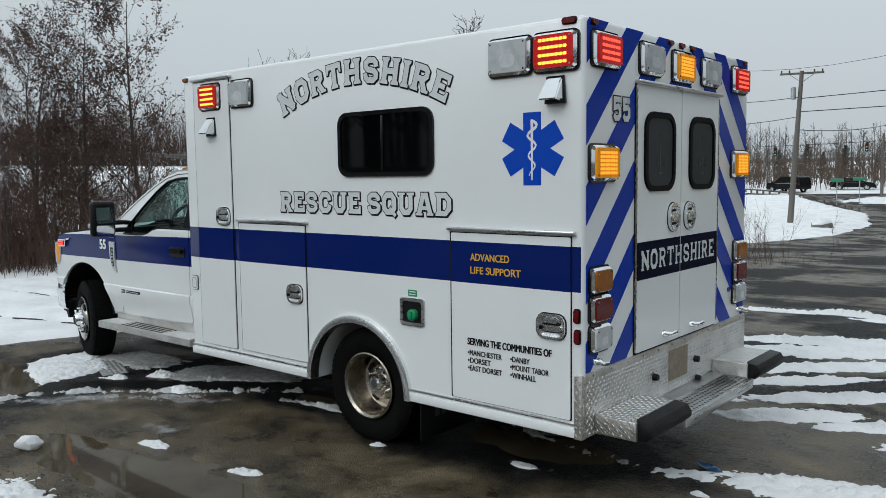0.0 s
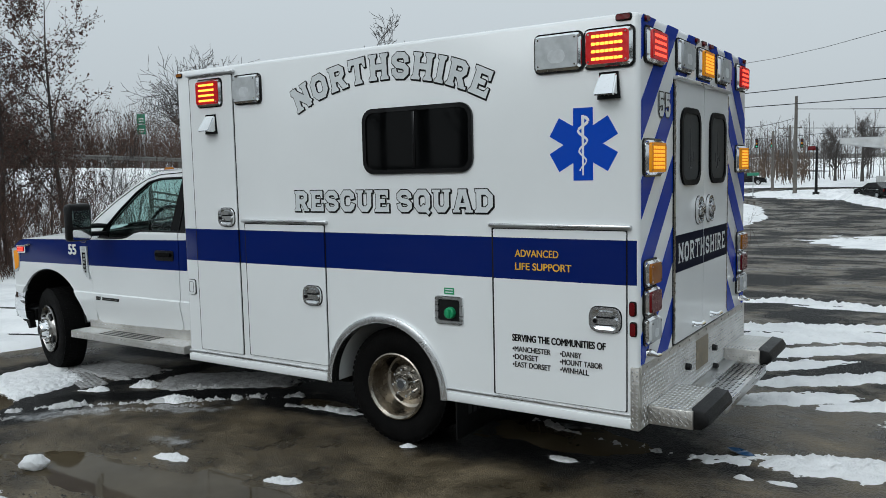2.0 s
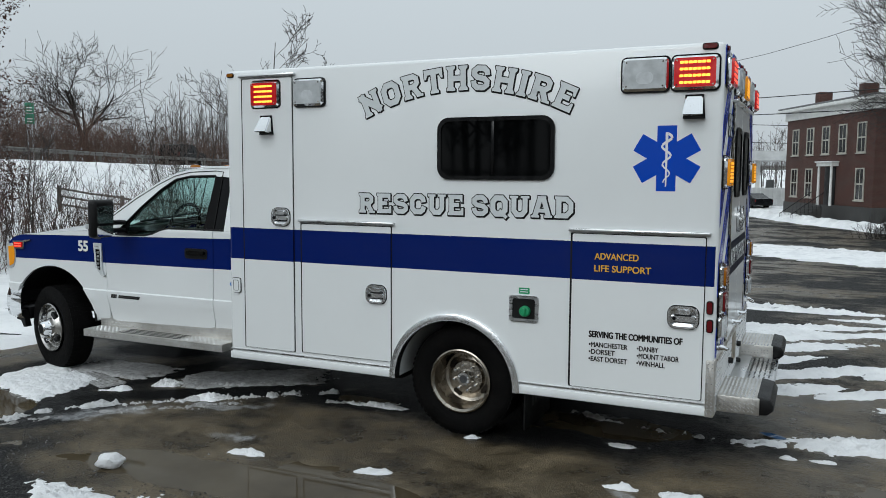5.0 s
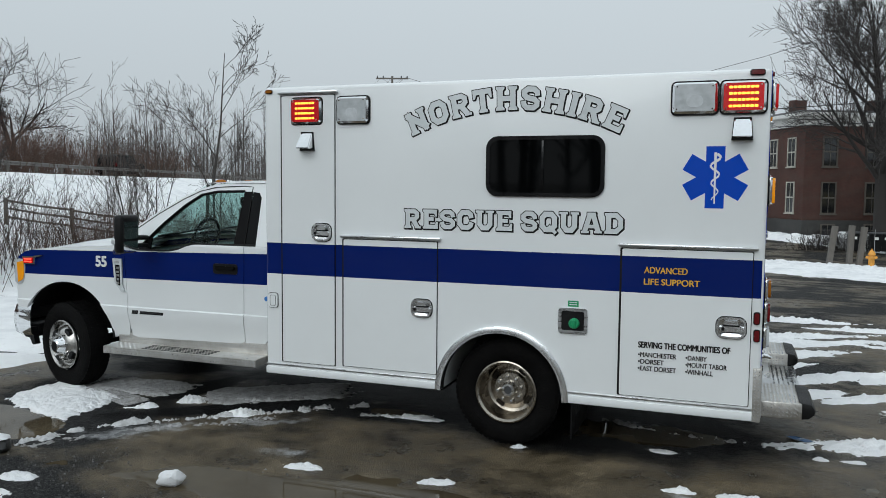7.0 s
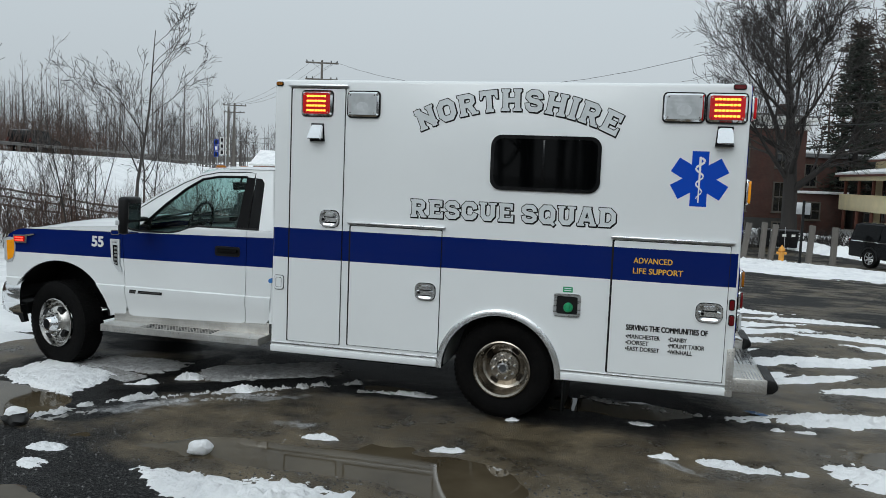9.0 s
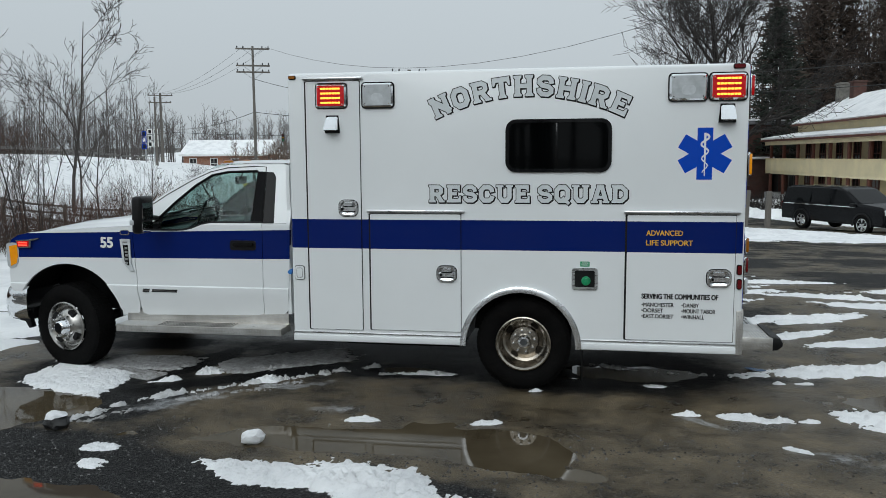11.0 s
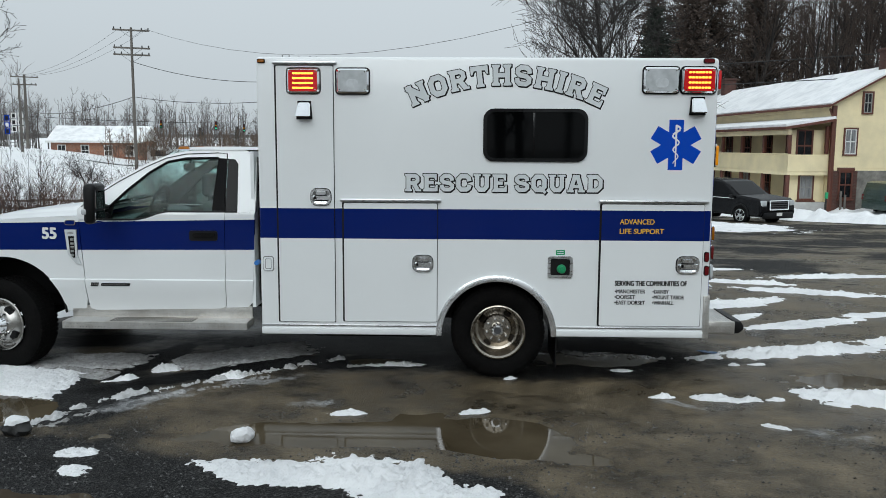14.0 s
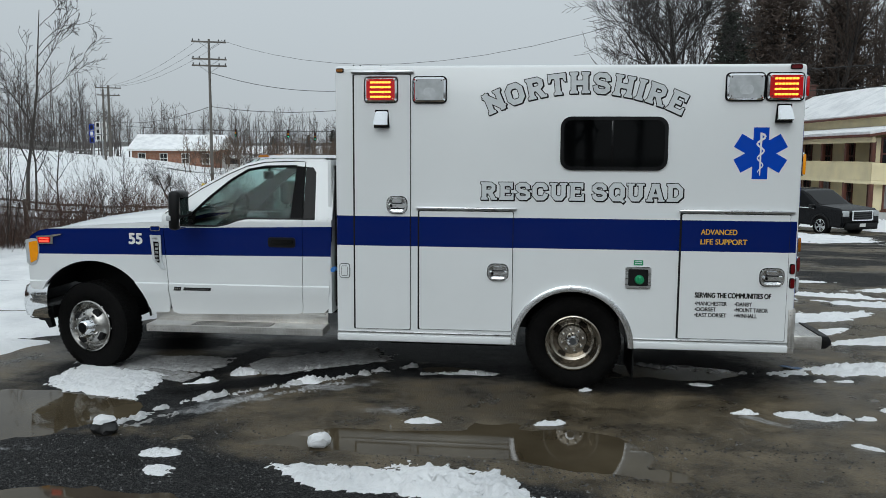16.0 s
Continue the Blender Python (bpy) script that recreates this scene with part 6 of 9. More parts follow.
    out = [(-4.295 + 0.545 * math.cos(t), 0.465 + 0.530 * math.sin(t)) for t in (radians(3 + 149 * i / 26) for i in range(27))]
    inn = [(-4.295 + 0.528 * math.cos(t), 0.465 + 0.512 * math.sin(t)) for t in (radians(3 + 149 * i / 26) for i in range(27))]
    rows = [[bm.verts.new((p, (y if near else 2 * MID - y), q)) for p, q in o] for o, y in ((out, 0.250), (inn, 0.240), (inn, 0.75))]
    for a, b in zip(rows, rows[1:]):
        for i in range(26):
            bm.faces.new([a[i], a[i + 1], b[i + 1], b[i]])
    bm.faces.new(rows[2])
    part("arch_liner", bm, M_BLACK, AMB, "black wheel-arch liner")
    # fender vent badge with chrome surround
    bm = bm_new()
    vent = [(-3.725, 1.225), (-3.625, 1.225), (-3.622, 1.0), (-3.595, 0.93), (-3.63, 0.925), (-3.705, 1.01)]
    prism(bm, vent, "xz", 0.0, -0.016, bevel=0.004)
    wrap_side(bm, near)
    vb = part("fender_vent", bm, M_SILVER, AMB, "bright silver fender vent badge")
    bm = bm_new()
    prism(bm, [(-3.694, 1.170), (-3.645, 1.170), (-3.640, 0.985), (-3.655, 0.982), (-3.682, 1.022)], "xz", -0.012, -0.019)
    wrap_side(bm, near)
    part("insert", bm, M_GLOSSBLK, vb)
    bm = bm_new()
    for i in range(5):
        box(bm, -3.676, -3.648, -0.0205, -0.018, 0.995 + 0.034 * i, 1.017 + 0.034 * i)
    box(bm, -3.70, -3.65, -0.0185, -0.015, 1.192, 1.206)
    wrap_side(bm, near)
    part("badge_mark", bm, M_ALU, vb)["kind"] = "stuff"
    bm = bm_new()
    prism(bm, rrect(-3.678, 1.285, 0.095, 0.046, 0.022, 6), "xz", 0.0, -0.008, bevel=0.003)
    wrap_side(bm, near)
    ov = part("maker_oval", bm, M_CHROME, AMB, "small chrome-rimmed oval badge")
    bm = bm_new()
    prism(bm, rrect(-3.678, 1.285, 0.080, 0.033, 0.016, 6), "xz", -0.006, -0.0095)
    wrap_side(bm, near)
    part("face", bm, M_BLUE, ov)
    # headlamp: amber corner, clear front, grille lamp
    bm = bm_new()
    prism(bm, [(-4.905, 1.165), (-4.845, 1.180), (-4.795, 1.175), (-4.775, 1.10), (-4.785, 1.0), (-4.815, 0.945), (-4.865, 0.93), (-4.90, 0.96)], "xz", 0.10, -0.006, bevel=0.006)
    wrap_side(bm, near)
    hl = part("headlamp", bm, M_CLEAR, AMB, "headlamp with amber corner lens")
    bm = bm_new()
    prism(bm, [(-4.873, 1.145), (-4.79, 1.160), (-4.786, 1.05), (-4.80, 0.985), (-4.862, 0.955)], "xz", 0.02, -0.010, bevel=0.003)
    wrap_side(bm, near)
    part("amber_lens", bm, M_AMBER, hl)
    # fender intersection lamp
    bm = bm_new()
    prism(bm, [(-4.79, 1.205), (-4.63, 1.212), (-4.635, 1.135), (-4.77, 1.130)], "xz", 0.004, -0.024, bevel=0.006)
    wrap_side(bm, near)
    fl = part("fender_light", bm, M_CHROME, AMB, "chrome-framed red fender light, lit")
    bm = bm_new()
    prism(bm, [(-4.775, 1.192), (-4.655, 1.198), (-4.660, 1.146), (-4.765, 1.142)], "xz", -0.018, -0.030, bevel=0.003)
    wrap_side(bm, near)
    part("lens", bm, M_REDLIT, fl)
    for dz in (1.158, 1.182):
        bm = bm_new()
        box(bm, -4.760, -4.668, -0.0325, -0.028, dz - 0.006, dz + 0.006, 0.002)
        wrap_side(bm, near)
        part("led_row", bm, M_LEDRED, fl)
    bm = bm_new()
    prism(bm, [(-4.65, 1.215), (-4.55, 1.226), (-4.56, 1.215), (-4.64, 1.196)], "xz", 0.0, -0.018)
    wrap_side(bm, near)
    part("bracket_tail", bm, M_CHROME, fl)
    # running board
    bm = bm_new()
    yb = (0.055, 0.30) if near else (2.16, 2.405)
    prof = [(yb[0], 0.395), (yb[0], 0.452), (yb[0] + 0.012, 0.458), (yb[1], 0.458), (yb[1], 0.395)] if near else [(yb[1], 0.395), (yb[1], 0.452), (yb[1] - 0.012, 0.458), (yb[0], 0.458), (yb[0], 0.395)]
    prism(bm, prof, "yz", -3.71, -2.13)
    rb = part("running_board", bm, M_PLATE, AMB, "bright tread-plate running board")
    bm = bm_new()
    y0, y1 = (0.255, 0.262) if near else (2.198, 2.205)
    box(bm, -3.71, -2.13, y0, y1, 0.455, 0.560, 0.002)
    rs_ = part("riser", bm, M_PLATE, rb, "tread-plate riser")
    if near:
        lozenges(rs_, (-3.70, y0, 0.462), (1, 0, 0), (0, 0, 1), 1.56, 0.096)
        lozenges(rb, (-3.70, yb[0] + 0.014, 0.458), (1, 0, 0), (0, 1, 0), 1.56, 0.185, skip=lambda c: -3.33 < c.x < -2.57)
        lozenges(rb, (-3.70, yb[0], 0.398), (1, 0, 0), (0, 0, 1), 1.56, 0.052, 0.026)
    bm = bm_new()
    for i in range(24):
        x = -3.30 + i * 0.03
        for j in range(4):
            y = (0.085 + j * 0.045) if near else (2.375 - j * 0.045)
            prism(bm, rrect(x, y, 0.02, 0.022, 0.008, 3), "xy", 0.457, 0.461)
    gh = part("grip_perforation", bm, M_BLACK, rb)
    gh["kind"] = "stuff"
    # tow mirror
    s = 1 if near else -1
    Y = lambda y: y if near else 2 * MID - y
    bm = bm_new()
    g = bm_new()
    box(g, -3.385, -3.295, -0.155, 0.075, 1.305, 1.635, 0.035, 3)
    for v in g.verts:
        v.co.x += (v.co.z - 1.46) * 0.06 + (0.0 if v.co.x > -3.34 else -0.012 * (v.co.z > 1.4))
        v.co.y = Y(v.co.y)
    merge(bm, g)
    bmesh.ops.recalc_face_normals(bm, faces=bm.faces[:])
    mr = part("tow_mirror", bm, M_BLACK, AMB, "large black towing mirror")
    bm = bm_new()
    for z in (1.36, 1.43):
        tube(bm, [(-3.34, Y(0.06), z), (-3.34, Y(0.16), z), (-3.36, Y(0.245), z - 0.01)], 0.022, 8)
    part("arm", bm, M_BLACK, mr)
    bm = bm_new()
    g = rrect(-0.04, 1.515, 0.17, 0.17, 0.02, 3)
    prism(bm, [(Y(a), b) for a, b in g], "yz", -3.296, -3.288)
    prism(bm, [(Y(a), b) for a, b in rrect(-0.04, 1.365, 0.17, 0.09, 0.02, 3)], "yz", -3.302, -3.294)
    part("mirror_glass", bm, M_CHROME, mr, "mirror glass")
    bm = bm_new()
    box(bm, -3.402, -3.36, min(Y(-0.158), Y(0.03)), max(Y(-0.158), Y(0.03)), 1.385, 1.43, 0.008)
    part("side_lens", bm, M_CLEAR, mr, "clear mirror marker lens")
    # cab number
    bm = bold_letters("55", 0.132, 0.006, 0.005, 8)
    if near:
        bm.transform(pose(-3.863, 0.2165, 1.147, 90))
    else:
        bm.transform(pose(-3.863, 2 * MID - 0.2165, 1.147, 90, 0, 180))
    part("unit_number", bm, M_WHITE, AMB, "", 0)

# hood
def hood_pt(x, y):
    u = (y - MID) / 1.005
    t = (x + 4.86) / 1.26
    edge = np.interp(x, [-4.89, -4.86, -4.78, -4.66, -4.5, -4.1, -3.8, -3.6], [1.17, 1.20, 1.25, 1.276, 1.292, 1.320, 1.337, 1.347])
    crown = 0.035 * (1 - u * u) * min(1, t * 3) + 0.030 * t * (1 - u * u) + 0.016 * (0.28 < abs(u) < 0.62) * t
    return (x + (0.07 * u * u if x < -4.8 else 0.07 * u * u * max(0, (-4.0 - x) / 0.8)), y, float(edge) + crown)


bm = bm_new()
grid(bm, span(-4.93, -3.58, 18), span(0.225, 2 * MID - 0.225, 24), hood_pt)
bmesh.ops.recalc_face_normals(bm, faces=bm.faces[:])
part("hood", bm, M_WHITE, AMB, "", 40)
bm = bm_new()
grid(bm, span(-3.62, -3.45, 3), span(0.26, 2 * MID - 0.26, 10), lambda x, y: (x, y, 1.385 - 0.02 * abs(y - MID)))
for k, y in enumerate((0.62, 1.25)):
    tube(bm, [(-3.55, y, 1.41), (-3.50, y + 0.25, 1.43), (-3.42, y + 0.62, 1.47)], 0.012, 6)
part("wiper_cowl", bm, M_BLACK, AMB, "black cowl with wipers")

# windscreen, roof, rear wall
def screen_pt(t, y):
    u = (y - MID) / 0.97
    z = 1.39 + (1.895 - 1.39) * t
    half = 0.985 - 0.155 * t
    return (-3.62 + 0.78 * t - 0.13 * (1 - u * u) * (1 - 0.5 * t), MID + u * half, z + 0.02 * (1 - u * u))


bm = bm_new()
grid(bm, span(0, 1, 8), span(MID - 0.97, MID + 0.97, 14), screen_pt)
sc = part("windscreen", bm, M_CABGLASS, AMB, "green-tinted windscreen")
sc.visible_shadow = False
bm = bm_new()
grid(bm, span(-2.88, -2.08, 8), span(0.375, 2 * MID - 0.375, 14), lambda x, y: (x - 0.05 * (1 - ((y - MID) / 0.86) ** 2) * (x < -2.7), y, 1.912 + 0.028 * (1 - ((y - MID) / 0.86) ** 2) - 0.9 * max(0, -2.74 - x) ** 2))
part("cab_roof", bm, M_WHITE, AMB)
for k in range(5):
    y = MID + (k - 2) * (0.28 if abs(k - 2) < 2 else 0.36)
    bm = bm_new()
    lathe(bm, [(0.001, 0.030), (0.030, 0.024), (0.045, 0.0)], (-2.77, y, 1.915), 14, axis="z")
    for v in bm.verts:
        v.co.x = -2.77 + (v.co.x + 2.77) * 1.3
    part("roof_clearance_light", bm, M_AMBEROFF, AMB, "amber roof clearance light")
bm = bm_new()
for y0, y1, z0, z1 in ((0.23, 2.23, 0.56, 1.40), (0.26, 0.62, 1.40, 1.90), (1.84, 2.20, 1.40, 1.90), (0.62, 1.84, 1.80, 1.90)):
    box(bm, -2.12, -2.09, y0, y1, z0, z1)
part("cab_back", bm, M_WHITE, AMB)
bm = bm_new()
box(bm, FX - 0.09, FX, 0.35, 2.11, 0.60, 1.85)
part("boot_seal", bm, M_BLACK, AMB, "black rubber boot between cab and box")

# interior
for near in (True, False):
    bm = bm_new()
    prism(bm, [(-3.55, 0.56), (-2.36, 0.56), (-2.36, 1.372), (-2.84, 1.370), (-3.0, 1.325), (-3.12, 1.300), (-3.55, 1.300)], "xz", 0.037, 0.06)
    for z in LEVELS[:8]:
        cut_z(bm, (-6, z), (0, z))
    wrap_side(bm, near)
    part("door_card", bm, M_FLATBLK, AMB, "dark inner door trim")
    bm = bm_new()
    prism(bm, upper, "xz", 0.041, 0.056)
    for z in LEVELS[7:]:
        cut_z(bm, (-6, z), (0, z))
    wrap_side(bm, near)
    part("pillar_trim", bm, M_SEAT, AMB)
bm = bm_new()
grid(bm, span(-2.86, -2.13, 4), span(0.40, 2 * MID - 0.40, 6), lambda x, y: (x, y, 1.895))
part("headliner", bm, M_TRIM, AMB)
bm = bm_new()
box(bm, -2.135, -2.122, 0.28, 2.18, 0.6, 1.40)
part("back_trim", bm, M_FLATBLK, AMB)
bm = bm_new()
box(bm, -3.75, -2.1, 0.27, 2.19, 0.56, 0.62)
box(bm, -3.72, -3.25, 0.27, 2.19, 0.95, 1.30, 0.08, 3)
part("dashboard", bm, M_TRIM, AMB)
bm = bm_new()
pts = [(-3.08 + 0.05 * math.sin(t), 0.70 + 0.19 * math.cos(t), 1.40 + 0.18 * math.sin(t)) for t in (2 * math.pi * i / 28 for i in range(29))]
tube(bm, pts, 0.017, 6, cap=False)
tube(bm, [(-3.07, 0.70, 1.40), (-3.30, 0.70, 1.24)], 0.045, 8)
tube(bm, [(-3.08, 0.52, 1.40), (-3.07, 0.88, 1.40)], 0.02, 6)
part("steering_wheel", bm, M_BLACK, AMB)
for y in (0.45, 1.45):
    bm = bm_new()
    box(bm, -3.08, -2.56, y, y + 0.56, 0.75, 0.95, 0.06, 3)
    seat = part("cab_seat", bm, M_SEAT, AMB, "grey vinyl bucket seat")
    bm = bm_new()
    box(bm, -2.74, -2.58, y + 0.02, y + 0.54, 0.92, 1.46, 0.06, 3)
    for v in bm.verts:
        v.co.x += (v.co.z - 0.92) * 0.22
    part("backrest", bm, M_SEAT, seat)
    bm = bm_new()
    box(bm, -2.66, -2.56, y + 0.14, y + 0.42, 1.49, 1.70, 0.04, 3)
    tube(bm, [(-2.61, y + 0.22, 1.42), (-2.61, y + 0.22, 1.52)], 0.008, 6)
    tube(bm, [(-2.61, y + 0.34, 1.42), (-2.61, y + 0.34, 1.52)], 0.008, 6)
    part("headrest", bm, M_SEAT, seat)
bm = bm_new()
box(bm, -2.98, -2.95, MID - 0.13, MID + 0.13, 1.70, 1.78, 0.015)
tube(bm, [(-2.96, MID, 1.78), (-2.93, MID, 1.86)], 0.01, 6)
part("rear_view_mirror", bm, M_BLACK, AMB)

# grille, bumper
bm = bm_new()
box(bm, -4.915, -4.86, 0.42, 2.04, 0.80, 1.19, 0.02)
gr = part("grille", bm, M_GREYPL, AMB)
for z in (0.87, 0.98, 1.09):
    bm = bm_new()
    box(bm, -4.945, -4.90, 0.44, 2.02, z, z + 0.06, 0.012)
    part("grille_bar", bm, M_CHROME, gr, "chrome grille bar")
half = [(-4.72, 0.205), (-4.86, 0.208), (-4.955, 0.235), (-5.005, 0.30), (-5.03, 0.45), (-5.045, 0.80)]
plan = half + [(-5.05, MID)] + [(x, 2 * MID - y) for x, y in reversed(half)]
bm = bm_new()
rows = []
for dz, inset in ((0.445, 0.05), (0.47, 0.012), (0.56, 0.0), (0.66, 0.004), (0.73, 0.022), (0.765, 0.07)):
    row = []
    for x, y in plan:
        d = Vector((x + 4.5, (y - MID) * 0.25))
        row.append(bm.verts.new((x + inset * (1 if x < -4.8 else 0.2), y + inset * 0.6 * (1 if y < MID else -1) * (abs(y - MID) > 0.8), dz)))
    rows.append(row)
for a, b in zip(rows, rows[1:]):
    for k in range(len(plan) - 1):
        bm.faces.new([a[k], a[k + 1], b[k + 1], b[k]])
bmesh.ops.recalc_face_normals(bm, faces=bm.faces[:])
bmesh.ops.solidify(bm, geom=bm.faces[:], thickness=0.01)
part("front_bumper", bm, M_CHROME, AMB, "chrome front bumper", 50)
bm = bm_new()
box(bm, -4.97, -4.72, 0.30, 2.16, 0.42, 0.55, 0.03)
part("valance", bm, M_BLACK, AMB, "black lower valance")
for y in (0.24, 2.16):
    bm = bm_new()
    prism(bm, [(-4.83, 0.52), (-4.74, 0.52), (-4.70, 0.36), (-4.735, 0.355), (-4.77, 0.42), (-4.83, 0.43)], "xz", y, y + 0.06)
    part("air_dam", bm, M_BLACK, AMB)
# blue hose fitting between cab and box
bm = bm_new()
lathe(bm, [(0.001, -0.03), (0.019, -0.03), (0.022, 0.0), (0.022, 0.05)], (-2.045, 0.12, 0.965), 12)
part("blue_plug", bm, surface("blue_plastic", (0.03, 0.16, 0.45), 0.4), AMB, "small blue cord plug behind the cab")

# ---------------------------------------------------------------- surroundings: materials
M_BARK = surface("grey_bark", (0.058, 0.050, 0.045), 0.85, vary=0.35, scale=2, fine=30, bump=0.6, bump_scale=18, stretch=(1, 1, 0.25))
M_BARKD = surface("dark_bark", (0.026, 0.022, 0.020), 0.85, vary=0.35, scale=1.5, fine=20, bump=0.6, bump_scale=12, stretch=(1, 1, 0.25))
M_TWIG = surface("brown_twigs", (0.062, 0.043, 0.034), 0.85, vary=0.3, scale=1.2)
M_TWIGG = surface("grey_twigs", (0.042, 0.036, 0.034), 0.85, vary=0.3, scale=1.2)
# paler than the near twigs: distance haze put into the colour
M_HAZETWIG = surface("hazy_grey_twigs", (0.098, 0.086, 0.081), 0.85, vary=0.3, scale=0.4)
M_LEAF = surface("dead_leaves", (0.080, 0.038, 0.027), 0.8, vary=0.4, scale=2.5)
M_SHRUB = surface("reddish_brush_stems", (0.108, 0.060, 0.043), 0.85, vary=0.4, scale=1.0)
M_STEM = surface("brush_stems", (0.125, 0.085, 0.060), 0.85, vary=0.4, scale=1.0)
M_NEEDLE = surface("pine_needles", (0.022, 0.030, 0.020), 0.8, vary=0.45, scale=0.8)
M_POLE = surface("weathered_pole_wood", (0.135, 0.122, 0.108), 0.85, vary=0.25, scale=1.5, bump=0.5, bump_scale=20, stretch=(1, 1, 0.1))
M_WIRE = surface("black_cable", (0.02, 0.02, 0.02), 0.6)
M_YELLOW = surface("yellow_clapboard_paint", (0.80, 0.69, 0.44), 0.6, vary=0.10, scale=1.0)
M_BROWN = surface("brown_trim_paint", (0.115, 0.036, 0.022), 0.6, vary=0.2)
M_STONE = surface("rubble_stone", (0.20, 0.19, 0.17), 0.85, vary=0.4, scale=2.2, fine=9, bump=0.7, bump_scale=6)
M_CONC = surface("painted_concrete", (0.42, 0.42, 0.41), 0.8, vary=0.15)
M_WTRIM = surface("white_trim_paint", (0.70, 0.70, 0.68), 0.6, vary=0.1)
M_PANE = surface("dark_window_glass", (0.012, 0.013, 0.015), 0.10, vary=0.3, rough_vary=0.04)
M_GALV = surface("galvanised_steel", (0.42, 0.43, 0.44), 0.45, 0.8, vary=0.2)
M_SGREEN = surface("green_sign_film", (0.02, 0.22, 0.13), 0.4, vary=0.1)
M_HYD = surface("orange_yellow_hydrant_paint", (0.75, 0.34, 0.05), 0.5, vary=0.2)
M_ROCK = surface("dark_wet_rock", (0.013, 0.013, 0.013), 0.5, vary=0.4, scale=8, bump=0.7, bump_scale=20)
M_BLKCAR = paint("black_car_paint", (0.005, 0.0055, 0.0065), 0.03, 0.06, 0.16)
M_GRNCAR = paint("dark_green_car_paint", (0.012, 0.035, 0.030), 0.05)
M_ROOFGREY = surface("grey_roofing", (0.16, 0.16, 0.165), 0.8, vary=0.2)
M_LITTER = surface("brown_leaf_litter", (0.12, 0.095, 0.075), 0.9, vary=0.4, scale=0.3, fine=4, grime=0.9, grime_col=(0.7, 0.71, 0.73))


def brick_mat(name, col, mortar):
    m = bpy.data.materials.new(name)
    nt, b = nodes_of(m)
    tc = nt.nodes.new("ShaderNodeTexCoord")
    sep = nt.nodes.new("ShaderNodeSeparateXYZ")
    add = nt.nodes.new("ShaderNodeMath")
    cmb = nt.nodes.new("ShaderNodeCombineXYZ")
    nt.links.new(tc.outputs["Object"], sep.inputs[0])
    nt.links.new(sep.outputs["X"], add.inputs[0])
    nt.links.new(sep.outputs["Y"], add.inputs[1])
    nt.links.new(add.outputs[0], cmb.inputs["X"])
    nt.links.new(sep.outputs["Z"], cmb.inputs["Y"])
    br = nt.nodes.new("ShaderNodeTexBrick")
    br.inputs["Scale"].default_value = 1.0
    br.inputs["Brick Width"].default_value = 0.215
    br.inputs["Row Height"].default_value = 0.075
    br.inputs["Mortar Size"].default_value = 0.006
    br.inputs["Color1"].default_value = (*col, 1)
    br.inputs["Color2"].default_value = (*[c * 0.7 for c in col], 1)
    br.inputs["Mortar"].default_value = (*mortar, 1)
    nt.links.new(cmb.outputs[0], br.inputs["Vector"])
    n = noise_node(nt, 0.7, 5)
    r = ramp_node(nt, n.outputs[0], [(0.3, (0.75, 0.75, 0.75)), (0.7, (1.1, 1.1, 1.1))])
    nt.links.new(mix_node(nt, 0.8, br.outputs["Color"], r.outputs[0], "MULTIPLY"), b.inputs["Base Color"])
    b.inputs["Roughness"].default_value = 0.85
    bp = nt.nodes.new("ShaderNodeBump")
    bp.inputs["Strength"].default_value = 0.3
    bp.inputs["Distance"].default_value = 0.01
    nt.links.new(br.outputs["Fac"], bp.inputs["Height"])
    bp.invert = True
    nt.links.new(bp.outputs[0], b.inputs["Normal"])
    return m


M_BRICK = brick_mat("red_brick", (0.090, 0.034, 0.025), (0.075, 0.062, 0.053))
M_BRICKO = brick_mat("orange_brick", (0.36, 0.15, 0.085), (0.3, 0.27, 0.24))


# ---------------------------------------------------------------- trees
class Wood:
    """Collects tapered limbs as plain vertex and face lists."""
    def __init__(self):
        self.v, self.f = [], []

    def limb(self, pts, radii, sides):
        base = len(self.v)
        for i, p in enumerate(pts):
            d = (pts[min(i + 1, len(pts) - 1)] - pts[max(0, i - 1)])
            d.normalize()
            ref = Vector((0, 0, 1)) if abs(d.z) < 0.9 else Vector((1, 0, 0))
            u = d.cross(ref)
            u.normalize()
            w = d.cross(u)
            for k in range(sides):
                t = 2 * math.pi * k / sides
                q = p + (u * math.cos(t) + w * math.sin(t)) * radii[i]
                self.v.append((q.x, q.y, q.z))
        for i in range(len(pts) - 1):
            for k in range(sides):
                a, b = base + i * sides + k, base + i * sides + (k + 1) % sides
                self.f.append((a, b, b + sides, a + sides))


